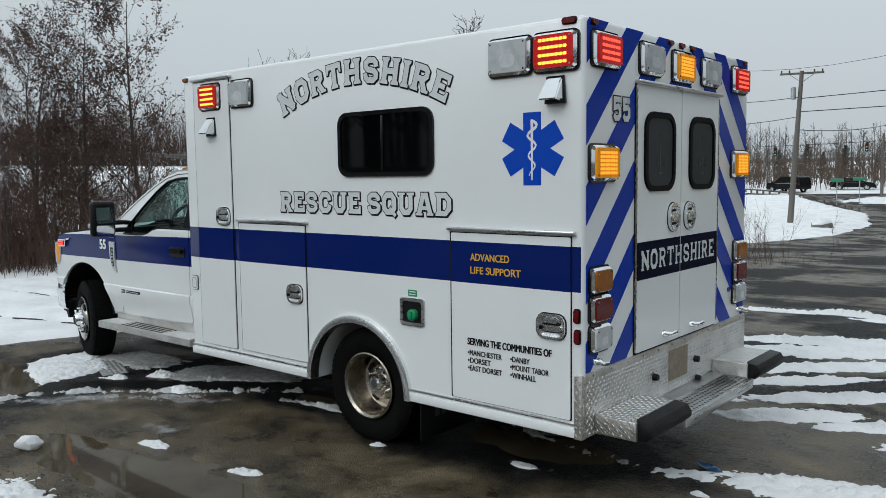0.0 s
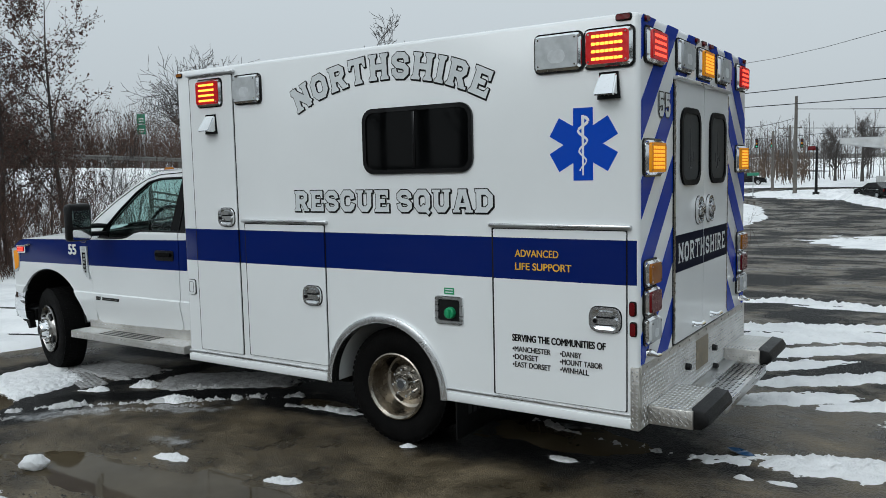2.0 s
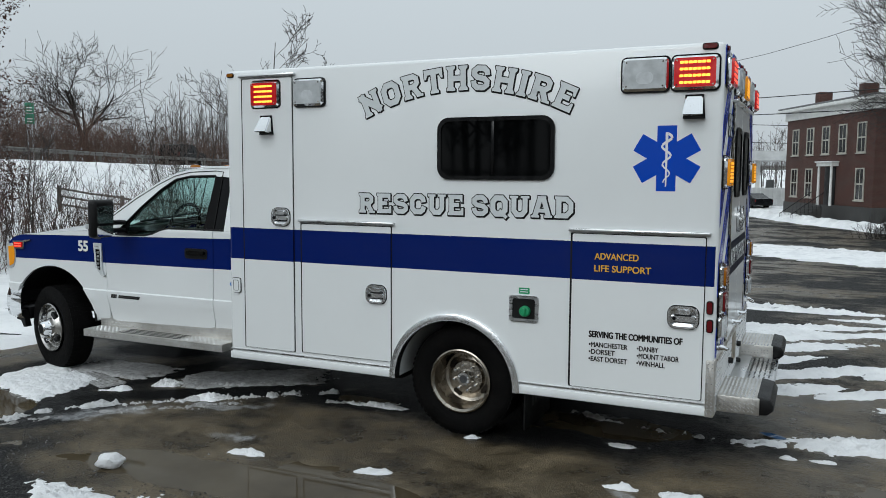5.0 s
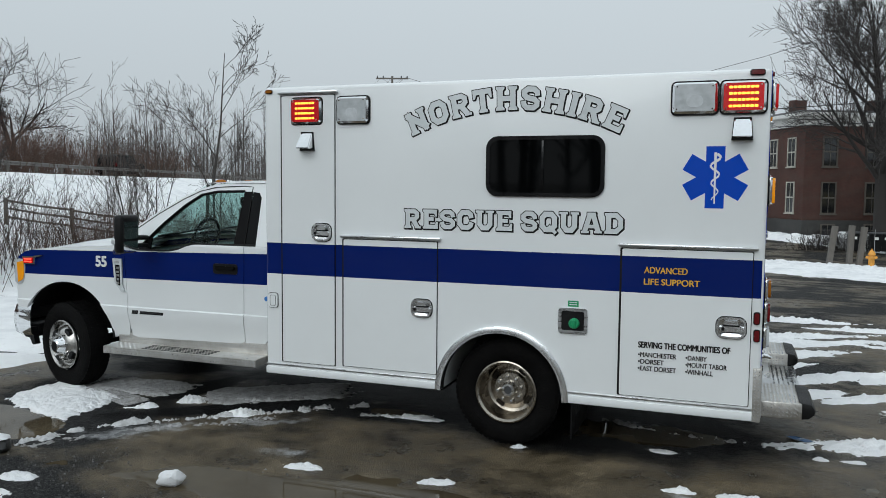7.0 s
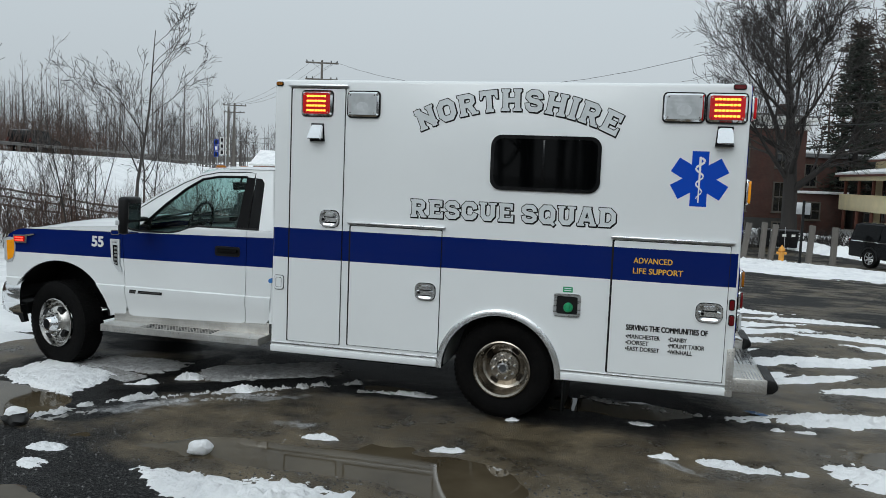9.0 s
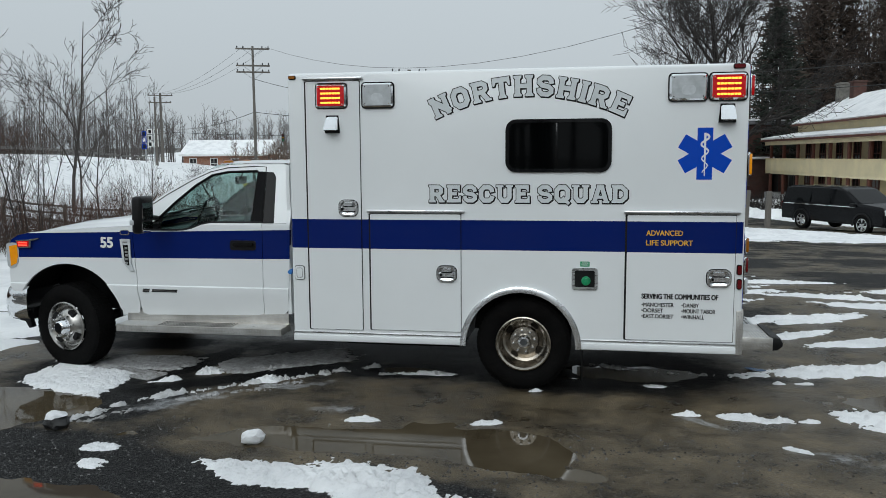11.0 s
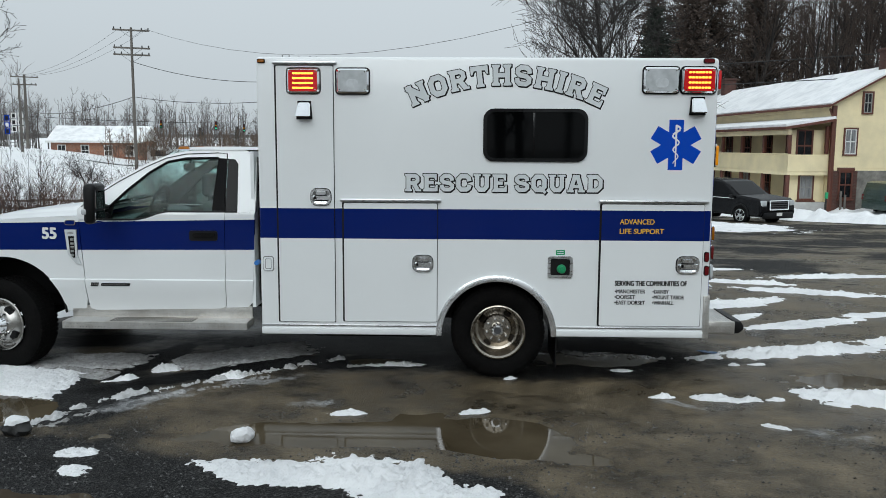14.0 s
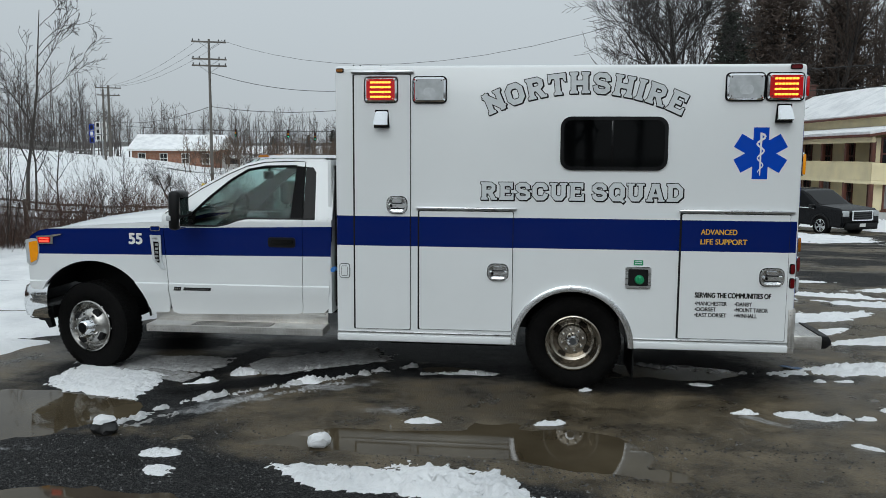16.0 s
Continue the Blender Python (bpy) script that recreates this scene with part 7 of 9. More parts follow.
def grow(rng, p, d, length, r, level, spec, thick, thin, tips):
    n = 5 if level < 2 else 3
    pts, rad = [p.copy()], [r]
    q, dd = p.copy(), d.copy()
    for i in range(n):
        dd = dd + Vector((rng.gauss(0, 1), rng.gauss(0, 1), rng.gauss(0, 1))) * spec["bend"] * (0.6 if level == 0 else 1) + Vector((0, 0, spec["up"] * (0.3 if level == 0 else 1)))
        dd.normalize()
        q = q + dd * (length / n)
        pts.append(q.copy())
        rad.append(max(spec["tip"], r * (1 - (i + 1) / n * spec["taper"])))
    sides = (7, 5, 4, 3, 3)[min(level, 4)]
    (thick if level < 2 else thin).limb(pts, rad, sides)
    if level >= spec["levels"]:
        tips.append((pts[-1], dd.copy()))
        tips.append((pts[1], dd.copy()))
        return
    kids = spec["kids"][level]
    for k in range(kids):
        t = spec["from"][min(level, len(spec["from"]) - 1)]
        t = t + (1 - t) * (k + rng.random()) / kids
        i = min(n - 1, int(t * n))
        f = t * n - i
        at = pts[i].lerp(pts[i + 1], f)
        along = (pts[i + 1] - pts[i]).normalized()
        az = rng.random() * 6.283
        side_dir = along.cross(Vector((math.cos(az), math.sin(az), 0.3)))
        if side_dir.length < 0.05:
            side_dir = Vector((1, 0, 0))
        side_dir.normalize()
        sp = radians(spec["spread"][min(level, len(spec["spread"]) - 1)] * (0.75 + 0.5 * rng.random()))
        nd = along * math.cos(sp) + side_dir * math.sin(sp)
        ln = length * spec["ratio"] * (0.7 + 0.5 * rng.random()) * (1.15 - 0.55 * t if level == 0 else 1.0)
        rr = (rad[i] * (1 - f) + rad[i + 1] * f) * spec["thin"] * (0.8 + 0.3 * rng.random())
        grow(rng, at, nd, ln, max(rr, spec["tip"]), level + 1, spec, thick, thin, tips)


def tree(name, seed, spec, label, leaves=0, leaf_size=0.05, bark=None, twig=None, leaf=None, stems=1, category="tree"):
    """One tree, its foot at the origin: trunk with limbs, twigs, and clinging dead leaves."""
    rng = random.Random(seed)
    thick, thin, tips = Wood(), Wood(), []
    for s in range(stems):
        lean = Vector((rng.gauss(0, 0.05 + 0.22 * (stems > 1)), rng.gauss(0, 0.05 + 0.22 * (stems > 1)), 1)).normalized()
        off = Vector((rng.gauss(0, 0.12), rng.gauss(0, 0.12), 0)) * (stems > 1)
        grow(rng, off, lean, spec["high"] * (1 if s == 0 else 0.65 + 0.3 * rng.random()), spec["r"] * (1 if s == 0 else 0.75), 0, spec, thick, thin, tips)
    root = thing(name, Matrix(), label, category)
    data_mesh("trunk", thick.v, thick.f, bark or M_BARK, root)
    data_mesh("crown", thin.v, thin.f, twig or M_TWIG, root)
    if leaves:
        v, f = [], []
        for k in range(leaves):
            p, d = tips[rng.randrange(len(tips))]
            c = p - d * rng.random() * 0.25 + Vector((rng.gauss(0, 0.05), rng.gauss(0, 0.05), -abs(rng.gauss(0, 0.05))))
            a = Vector((rng.gauss(0, 1), rng.gauss(0, 1), rng.gauss(0, 1))).normalized() * leaf_size * (0.6 + 0.8 * rng.random())
            b = a.cross(Vector((rng.gauss(0, 1), rng.gauss(0, 1), rng.gauss(0, 1)))).normalized() * a.length * 0.55
            n0 = len(v)
            for q in (c - a, c + b, c + a, c - b):
                v.append((q.x, q.y, q.z))
            f.append((n0, n0 + 1, n0 + 2, n0 + 3))
        data_mesh("leaves", v, f, leaf or M_LEAF, root, False)
    return root


def plant(src, x, y, turn=0, size=1.0, sink=0.05, group=""):
    ob = copy_thing(src, pose(x, y, terrain(x, y) - sink, 0, 0, turn))
    ob.scale = (size, size, size)
    if group:
        ob["group"] = group
    return ob


def away(root):
    """Takes a pattern tree out of the scene once its copies stand."""
    for o in list(root.children_recursive) + [root]:
        bpy.data.objects.remove(o)


BIRCH = dict(high=4.9, r=0.055, levels=3, kids=(22, 7, 5), spread=(44, 42, 40), ratio=0.38, taper=0.9, bend=0.08, up=0.06, tip=0.0034, thin=0.5, **{"from": (0.10, 0.2)})
SAPL = dict(high=4.9, r=0.05, levels=4, kids=(8, 5, 4, 2), spread=(38, 36, 40, 40), ratio=0.46, taper=0.82, bend=0.11, up=0.07, tip=0.0055, thin=0.60, **{"from": (0.22, 0.25)})
SHRUB = dict(high=4.4, r=0.026, levels=3, kids=(9, 4, 3), spread=(26, 34, 38), ratio=0.36, taper=0.88, bend=0.07, up=0.06, tip=0.0035, thin=0.55, **{"from": (0.25, 0.25)})
BIG = dict(high=12.0, r=0.50, levels=4, kids=(17, 9, 8, 6), spread=(44, 34, 34, 36), ratio=0.50, taper=0.88, bend=0.05, up=0.05, tip=0.011, thin=0.56, **{"from": (0.24, 0.2)})
TALL = dict(high=19.0, r=0.30, levels=3, kids=(22, 8, 6), spread=(42, 38, 40), ratio=0.34, taper=0.85, bend=0.08, up=0.07, tip=0.016, thin=0.5, **{"from": (0.30, 0.2)})
MIDT = dict(high=4.0, r=0.17, levels=4, kids=(6, 5, 5, 4), spread=(52, 42, 42, 44), ratio=0.68, taper=0.74, bend=0.13, up=0.04, tip=0.009, thin=0.70, **{"from": (0.36, 0.22)})

TL = "slender bare roadside tree with clinging brown leaves"
birches = [tree("roadside_tree", 11 + k, BIRCH, TL, 5000, 0.028) for k in range(3)]
for k, (x, y, t, s) in enumerate(((-13.5, 6.2, 0, 1.22), (-14.0, 5.1, 80, 1.10), (-14.5, 4.1, 30, 0.95), (-13.6, 3.8, 150, 0.55), (-14.9, 3.0, 210, 0.85), (-15.6, 4.8, 300, 0.6), (-14.6, 1.6, 30, 0.7),
                                  (-16.3, 2.2, 120, 0.62), (-12.6, 2.8, 260, 0.5), (-17.4, 5.6, 60, 0.95), (-18.0, 3.4, 340, 0.9),
                                  (-12.7, 5.3, 45, 0.5), (-14.3, 4.6, 95, 0.55), (-15.2, 3.8, 130, 0.5), (-13.9, 5.4, 170, 0.58), (-16.0, 3.4, 20, 0.5), (-15.0, 5.6, 240, 0.6), (-13.1, 4.4, 310, 0.45))):
    plant(birches[k % 3], x, y, t, s, group="leafy saplings along the brush")
for b in birches:
    away(b)
sapl = [tree("bare_sapling", 31 + k, SAPL, "crooked bare young tree in roadside brush", 0, twig=M_TWIGG, bark=M_BARK) for k in range(2)]
for k, (x, y, t, s) in enumerate(((-22.4, 27.0, 20, 1.8), (-21.9, 26.8, 200, 1.15), (-8.0, 14.2, 90, 0.45), (-16.9, 20.5, 45, 0.8), (-14.9, 8.4, 140, 0.55), (-16.4, 9.6, 10, 0.5), (-8.9, 8.8, 300, 0.32), (-7.6, 10.0, 250, 0.3))):
    plant(sapl[k % 2], x, y, t, s, group="bare saplings along the brush")
shrub = tree("bare_shrub", 37, SHRUB, "many-stemmed bare shrub at the foot of the bank", 0, twig=M_TWIG, bark=M_BARK, stems=8, category="shrub")
for x, y, t, s in ((-13.0, 11.4, 0, 1.0), (-15.6, 13.4, 120, 0.8), (-11.0, 13.4, 210, 0.62), (-9.2, 16.5, 300, 0.6)):
    plant(shrub, x, y, t, s, group="bare shrubs below the bank")
away(shrub)
for b in sapl:
    away(b)
midt = tree("bare_tree", 53, MIDT, "bare spreading tree on the snowy bank", 0, twig=M_TWIGG, bark=M_BARKD, stems=2)
for x, y, t, s in ((-72.2, 61.5, 75, 2.3), (-66.0, 62.0, 60, 0.8), (-25.2, 47.8, 0, 0.55)):
    plant(midt, x, y, t, s, group="bare trees on the bank")
away(midt)
big = tree("street_tree", 71, BIG, "large bare dark-barked street tree", 0, twig=M_TWIGG, bark=M_BARKD)
plant(big, 9.8, 49.6, 200, 1.12)
away(big)
town = tree("town_tree", 72, BIG, "bare grey tree behind the filling station", 0, twig=M_HAZETWIG, bark=M_BARK)
for x, y, t, s in ((-7.0, 101.0, 200, 0.46), (-10.5, 106.0, 60, 0.42)):
    plant(town, x, y, t, s, group="bare trees behind the filling station")
away(town)
tall = [tree("forest_tree", 91 + k, TALL, "tall bare forest tree on the wooded rise", 0, twig=M_TWIG, bark=M_BARKD) for k in range(2)]
rng = random.Random(5)
for k in range(30):
    x, y = 19 + 30 * rng.random(), 62 + 30 * rng.random()
    x += 0.26 * (y - 62)
    plant(tall[k % 2], x, y, rng.random() * 360, 0.75 + 0.35 * rng.random(), group="tall trees behind the houses")
for b in tall:
    away(b)


def pine(name, seed, high, label, needle=None, dense=26):
    """A dark conifer: trunk, whorls of drooping boughs, and needles as many small blades."""
    rng = random.Random(seed)
    w, v, f = Wood(), [], []
    w.limb([Vector((0, 0, 0)), Vector((0.1, 0, high * 0.5)), Vector((0, 0, high))], [high * 0.018, high * 0.012, 0.02], 6)
    z = high * 0.18
    while z < high * 0.98:
        reach = (1 - z / high) ** 0.8 * high * 0.24 * (0.8 + 0.4 * rng.random()) + 0.3
        for k in range(6):
            a = rng.random() * 6.283
            d = Vector((math.cos(a), math.sin(a), 0.12))
            ln = reach * (0.6 + 0.6 * rng.random())
            p0 = Vector((0, 0, z + rng.random() * 0.5))
            p1 = p0 + d * ln * 0.5
            p2 = p0 + d * ln + Vector((0, 0, -0.18 * ln))
            w.limb([p0, p1, p2], [0.05, 0.03, 0.01], 3)
            for j in range(dense):
                t = 0.25 + 0.75 * rng.random()
                c = p0.lerp(p2, t) + Vector((rng.gauss(0, 0.22), rng.gauss(0, 0.22), rng.gauss(0, 0.12)))
                e = (d + Vector((rng.gauss(0, 0.7), rng.gauss(0, 0.7), rng.gauss(0, 0.4)))).normalized() * (0.28 + 0.2 * rng.random())
                s = e.cross(Vector((rng.gauss(0, 1), rng.gauss(0, 1), rng.gauss(0, 1)))).normalized() * 0.07
                n0 = len(v)
                for q in (c - s, c + s, c + e + s * 0.4, c + e - s * 0.4):
                    v.append((q.x, q.y, q.z))
                f.append((n0, n0 + 1, n0 + 2, n0 + 3))
        z += high * 0.028
    root = thing(name, Matrix(), label, "tree")
    data_mesh("trunk", w.v, w.f, M_BARKD, root)
    data_mesh("needles", v, f, needle or M_NEEDLE, root, False)
    return root


pn = pine("pine_tree", 3, 16.0, "dark green pine on the wooded rise")
for x, y, t, s in ((16.2, 63.0, 0, 0.95), (24.0, 66.0, 200, 0.50),
                   (-40.0, 138.0, 10, 0.36), (-36.0, 140.0, 50, 0.42), (-46.0, 136.0, 90, 0.33), (-31.0, 143.0, 130, 0.40), (-33.0, 137.0, 210, 0.33)):
    plant(pn, x, y, t, s, group="dark pines")
away(pn)
bp_ = pine("hemlock_tree", 9, 17.0, "tall rusty-brown conifer on the wooded rise", surface("rusty_needles", (0.088, 0.063, 0.050), 0.85, vary=0.4, scale=0.6), 22)
for x, y, t, s in ((20.5, 68.0, 0, 1.0), (23.0, 71.0, 70, 1.15), (25.8, 67.0, 140, 1.0), (22.0, 76.0, 220, 1.25), (28.5, 72.0, 300, 1.2), (19.0, 77.0, 30, 1.1)):
    plant(bp_, x, y, t, s, group="brown conifers on the rise")
away(bp_)


# brush: uncountable stems
def brush(name, places, n, hmin, hmax, seed, mat, label, spreadv=0.28, r=0.006):
    rng = random.Random(seed)
    w = Wood()
    for k in range(n):
        (x0, y0), (x1, y1), wide = places[rng.randrange(len(places))]
        t = rng.random()
        x, y = x0 + (x1 - x0) * t + rng.gauss(0, wide), y0 + (y1 - y0) * t + rng.gauss(0, wide)
        p = Vector((x, y, terrain(x, y) - 0.03))
        h = hmin + (hmax - hmin) * rng.random() ** 1.6
        d = Vector((rng.gauss(0, spreadv), rng.gauss(0, spreadv), 1)).normalized()
        pts = [p]
        for i in range(3):
            d = (d + Vector((rng.gauss(0, 0.14), rng.gauss(0, 0.14), 0))).normalized()
            pts.append(pts[-1] + d * h / 3)
        w.limb(pts, [r, r * 0.8, r * 0.6, r * 0.3], 3)
        for j in range(5):
            i = rng.randrange(1, 3)
            q = pts[i].lerp(pts[i + 1], rng.random())
            e = (d + Vector((rng.gauss(0, 0.6), rng.gauss(0, 0.6), rng.gauss(0.1, 0.3)))).normalized() * h * (0.12 + 0.2 * rng.random())
            w.limb([q, q + e * 0.5, q + e + Vector((0, 0, 0.05 * h))], [r * 0.5, r * 0.4, r * 0.25], 3)
    ob = data_mesh(name, w.v, w.f, mat)
    return tagged(ob, label, "brush", kind="stuff")


brush("roadside_brush", [((-16.5, 0.5), (-12.6, 4.6), 0.9), ((-17.5, -2.0), (-14.0, 3.0), 1.0)], 5200, 0.35, 2.1, 7, M_SHRUB, "dense brown leafless roadside brush")
brush("bank_brush", [((-12.8, 11.8), (-9.0, 13.4), 0.7), ((-10.5, 12.2), (-6.0, 15.0), 0.8), ((-9.0, 15.0), (-5.0, 20.0), 1.2), ((-16.5, 12.0), (-12.0, 12.6), 0.8)], 5000, 0.35, 1.8, 8, M_SHRUB, "brown brush at the foot of the snowy bank")
brush("crest_scrub", [((-34.0, 10.0), (-37.0, 24.0), 1.6), ((-37.0, 24.0), (-46.0, 40.0), 1.8), ((-46.0, 40.0), (-58.0, 68.0), 2.5)], 2800, 1.6, 3.6, 9, M_SHRUB, "brown scrub along the embankment road", 0.22, 0.013)
brush("slope_brush", [((-17.0, 7.6), (-13.2, 10.6), 0.8), ((-19.0, 7.0), (-16.0, 10.0), 0.9)], 420, 0.8, 2.6, 12, M_TWIG, "thin bare twiggy brush on the snowy slope", 0.2, 0.009)
brush("yard_hedge", [((5.0, 44.5), (13.5, 45.2), 0.35)], 900, 0.6, 1.3, 10, M_BARKD, "dark clipped leafless hedge", 0.3, 0.014)


def woods(name, n, region, hmin, hmax, seed, label, mat, r=0.05):
    """A far belt of bare trees, too many to count."""
    rng = random.Random(seed)
    w = Wood()
    for k in range(n):
        x, y = region(rng)
        z = terrain(x, y)
        h = hmin + (hmax - hmin) * rng.random()
        top = Vector((x + rng.gauss(0, 0.4), y, z + h))
        p = Vector((x, y, z - 0.1))
        w.limb([p, p.lerp(top, 0.5) + Vector((rng.gauss(0, 0.15), 0, 0)), top], [r * h / 8, r * h / 12, r * 0.25], 3)
        for j in range(13):
            t = 0.25 + 0.72 * rng.random()
            q = p.lerp(top, t)
            a = rng.random() * 6.283
            ln = h * (0.12 + 0.22 * rng.random()) * (1.15 - t * 0.8)
            e = Vector((math.cos(a), math.sin(a), 0.9 + 0.6 * rng.random())).normalized() * ln
            w.limb([q, q + e * 0.55 + Vector((0, 0, -0.02 * h)), q + e], [r * 0.4, r * 0.3, r * 0.12], 3)
            for i in range(2):
                g = q + e * (0.4 + 0.5 * rng.random())
                b = rng.random() * 6.283
                e2 = (e * 0.6 + Vector((math.cos(b), math.sin(b), 0.5)) * ln * 0.4) * (0.4 + 0.5 * rng.random())
                w.limb([g, g + e2], [r * 0.25, r * 0.1], 3)
    ob = data_mesh(name, w.v, w.f, mat)
    return tagged(ob, label, "woods", kind="stuff")


def belt(az0, az1, d0, d1):
    def fn(rng):
        a, d = radians(az0 + (az1 - az0) * rng.random()), d0 + (d1 - d0) * rng.random() ** 0.8
        return -math.sin(a) * d, -6 + math.cos(a) * d
    return fn


woods("far_woods", 520, belt(8, 42, 128, 185), 5, 10, 21, "distant belt of bare grey trees", M_HAZETWIG, 0.075)
woods("bank_woods", 120, belt(38, 66, 62, 110), 3, 6, 22, "bare woods beyond the embankment road", M_HAZETWIG, 0.06)
woods("road_woods", 105, belt(29, 43, 108, 150), 7, 13, 26, "grey bare trees across the embankment road", M_HAZETWIG, 0.07)
woods("far_scrub", 420, belt(7, 24, 100, 128), 2.0, 4.8, 27, "brown scrub beyond the far road", M_STEM, 0.07)
# unseen belt behind the camera, added to darken reflections in the bodywork
woods("south_woods", 230, lambda rng: (-70 + 140 * rng.random(), -26 - 25 * rng.random()), 8, 14, 25, "unseen dark woods added behind the camera to darken reflections", M_BARKD, 0.2)
woods("town_trees", 90, belt(-3, 9, 110, 160), 5, 10, 23, "bare trees behind the filling station", M_HAZETWIG, 0.07)
woods("rise_woods", 330, lambda rng: (24 + 58 * rng.random(), 66 + 55 * rng.random()), 9, 17, 24, "dense bare woods on the rise", M_TWIG, 0.11)
snow_sheet("rise_floor", 12, 120, 62, 150, 2.5, lambda x, y: 0.15 if y + 0.9 * (x - 12) > 74 + 4 * lump(x, y, 0.1, 2) else -1, M_LITTER, "leaf litter and thin snow under the woods", "structure", "ground")

# ---------------------------------------------------------------- poles, wires, rails, signs
def wire(name, a, b, sag, r=0.012, label="black overhead cable"):
    a, b = Vector(a), Vector(b)
    bm = bm_new()
    pts = [a.lerp(b, t) + Vector((0, 0, -sag * 4 * t * (1 - t))) for t in (i / 14 for i in range(15))]
    tube(bm, pts, r, 4, cap=False)
    ob = link_mesh(name, bm, M_WIRE)
    return tagged(ob, label, "cable", kind="structure")


def utility_pole(x, y, top, arms, turn, label, r=0.15, lean=(0, 0)):
    z0 = terrain(x, y)
    p = thing("utility_pole", pose(x, y, z0, 0, 0, 0), label, "utility pole")
    h = top - z0
    bm = bm_new()
    tube(bm, [(0, 0, -0.3), (lean[0] * 0.5, lean[1] * 0.5, h * 0.5), (lean[0], lean[1], h)], [r, r * 0.85, r * 0.65], 12)
    part("pole", bm, M_POLE, p)
    for dz, w in arms:
        bm = bm_new()
        box(bm, -w / 2, w / 2, -0.06, 0.06, h - dz - 0.06, h - dz + 0.06, 0.01)
        g = pose(lean[0], lean[1], 0, 0, 0, turn)
        bm.transform(g)
        arm = part("crossarm", bm, M_POLE, p)
        bm = bm_new()
        for s in (-1, 1):
            tube(bm, [(s * w * 0.3, 0.08, h - dz), (0, 0.08, h - dz - 0.55)], 0.018, 4)
        bm.transform(g)
        part("brace", bm, M_GALV, p)
        for k in (-0.46, -0.28, 0.28, 0.46):
            bm = bm_new()
            lathe(bm, [(0.03, 0.0), (0.055, 0.05), (0.04, 0.09), (0.055, 0.13), (0.02, 0.17)], (k * w, 0, h - dz + 0.05), 8, axis="z")
            bm.transform(g)
            part("insulator", bm, M_GREYPL, arm)
    return p


utility_pole(-11.7, 48.9, 7.98, ((0.15, 2.5),), 15, "grey leaning wooden utility pole with one crossarm", 0.19, (0.45, 0.1))
utility_pole(-25.0, 54.7, 10.7, ((0.2, 2.6), (1.5, 2.6), (2.0, 2.6)), 20, "tall wooden utility pole with stacked crossarms", 0.13)
utility_pole(-52.4, 90.3, 10.3, ((0.3, 3.0), (1.2, 2.6)), 25, "distant wooden utility pole with crossarms", 0.2)
utility_pole(-18.7, 123.0, 7.7, ((0.4, 3.2),), 10, "distant wooden utility pole with crossarm", 0.2)
utility_pole(-10.7, 79.5, 8.4, (), 0, "plain grey wooden pole", 0.2)
utility_pole(-13.6, 84.0, 5.4, (), 0, "plain grey wooden pole", 0.16)
utility_pole(-47.5, 80.0, 9.0, (), 0, "plain grey wooden pole", 0.14)
bm = bm_new()
lathe(bm, [(0.02, 0), (0.16, 0.05), (0.16, 0.75), (0.02, 0.82)], (-11.6, 48.6, 6.2), 12, axis="z")
tagged(link_mesh("pole_transformer", bm, M_GALV), "small grey transformer can on a utility pole", "transformer")
for k in (-1.1, 0.0, 1.1):
    wire("power_line", (-52.4 + k, 90.3, 10.2), (-25.0 + k, 54.7, 10.5), 0.8)
wire("power_line", (-24.0, 54.7, 10.6), (13.0, 29.0, 11.0), 3.3, 0.011)
wire("power_line", (-25.0, 54.7, 8.2), (-11.4, 49.0, 6.4), 0.6, 0.02)
wire("power_line", (-25.0, 54.7, 5.6), (-11.4, 49.0, 5.2), 0.4, 0.02)
wire("power_line", (-52.4, 90.3, 6.0), (-25.0, 54.7, 5.6), 0.7, 0.025)
wire("power_line", (-11.4, 49.0, 6.3), (42.0, 36.0, 8.6), 0.5, 0.025)
wire("power_line", (-11.4, 49.0, 5.5), (42.0, 36.0, 7.2), 0.6, 0.025)
wire("power_line", (-11.4, 49.0, 4.4), (-10.7, 79.5, 6.4), 0.4, 0.025)
wire("power_line", (-10.7, 79.5, 7.2), (30.0, 88.0, 7.0), 0.5, 0.03)
wire("power_line", (-10.7, 79.5, 5.4), (30.0, 88.0, 5.5), 0.5, 0.03)
wire("power_line", (-60.0, 96.0, 5.9), (-10.7, 102.0, 5.6), 0.8, 0.03)


def traffic_light(x, y, z, lit):
    t = thing("traffic_light", pose(x, y, z), "black traffic light hung on a cable", "traffic light")
    bm = bm_new()
    box(bm, -0.17, 0.17, -0.12, 0.12, -0.55, 0.55, 0.04)
    tube(bm, [(0, 0, 0.5), (0, 0, 0.95)], 0.03, 6)
    part("housing", bm, M_BLACK, t)
    for k, m in enumerate((M_RED, M_AMBER, glow("lit_green_signal", (0.05, 0.9, 0.45), 0.35) if lit else M_GREEN)):
        bm = bm_new()
        lathe(bm, [(0.001, -0.02), (0.075, -0.01), (0.09, 0.0)], (0, -0.13, 0.34 - 0.34 * k), 12)
        part("signal_lens", bm, m, t)


for x, y, z, lit in ((-38.8, 97.5, 4.7, 0), (-32.2, 99.2, 4.6, 1), (-28.7, 99.8, 4.3, 1), (-18.6, 100.5, 4.6, 1), (-16.9, 100.8, 4.6, 1), (-13.6, 101.3, 4.5, 0)):
    traffic_light(x, y, z, lit)

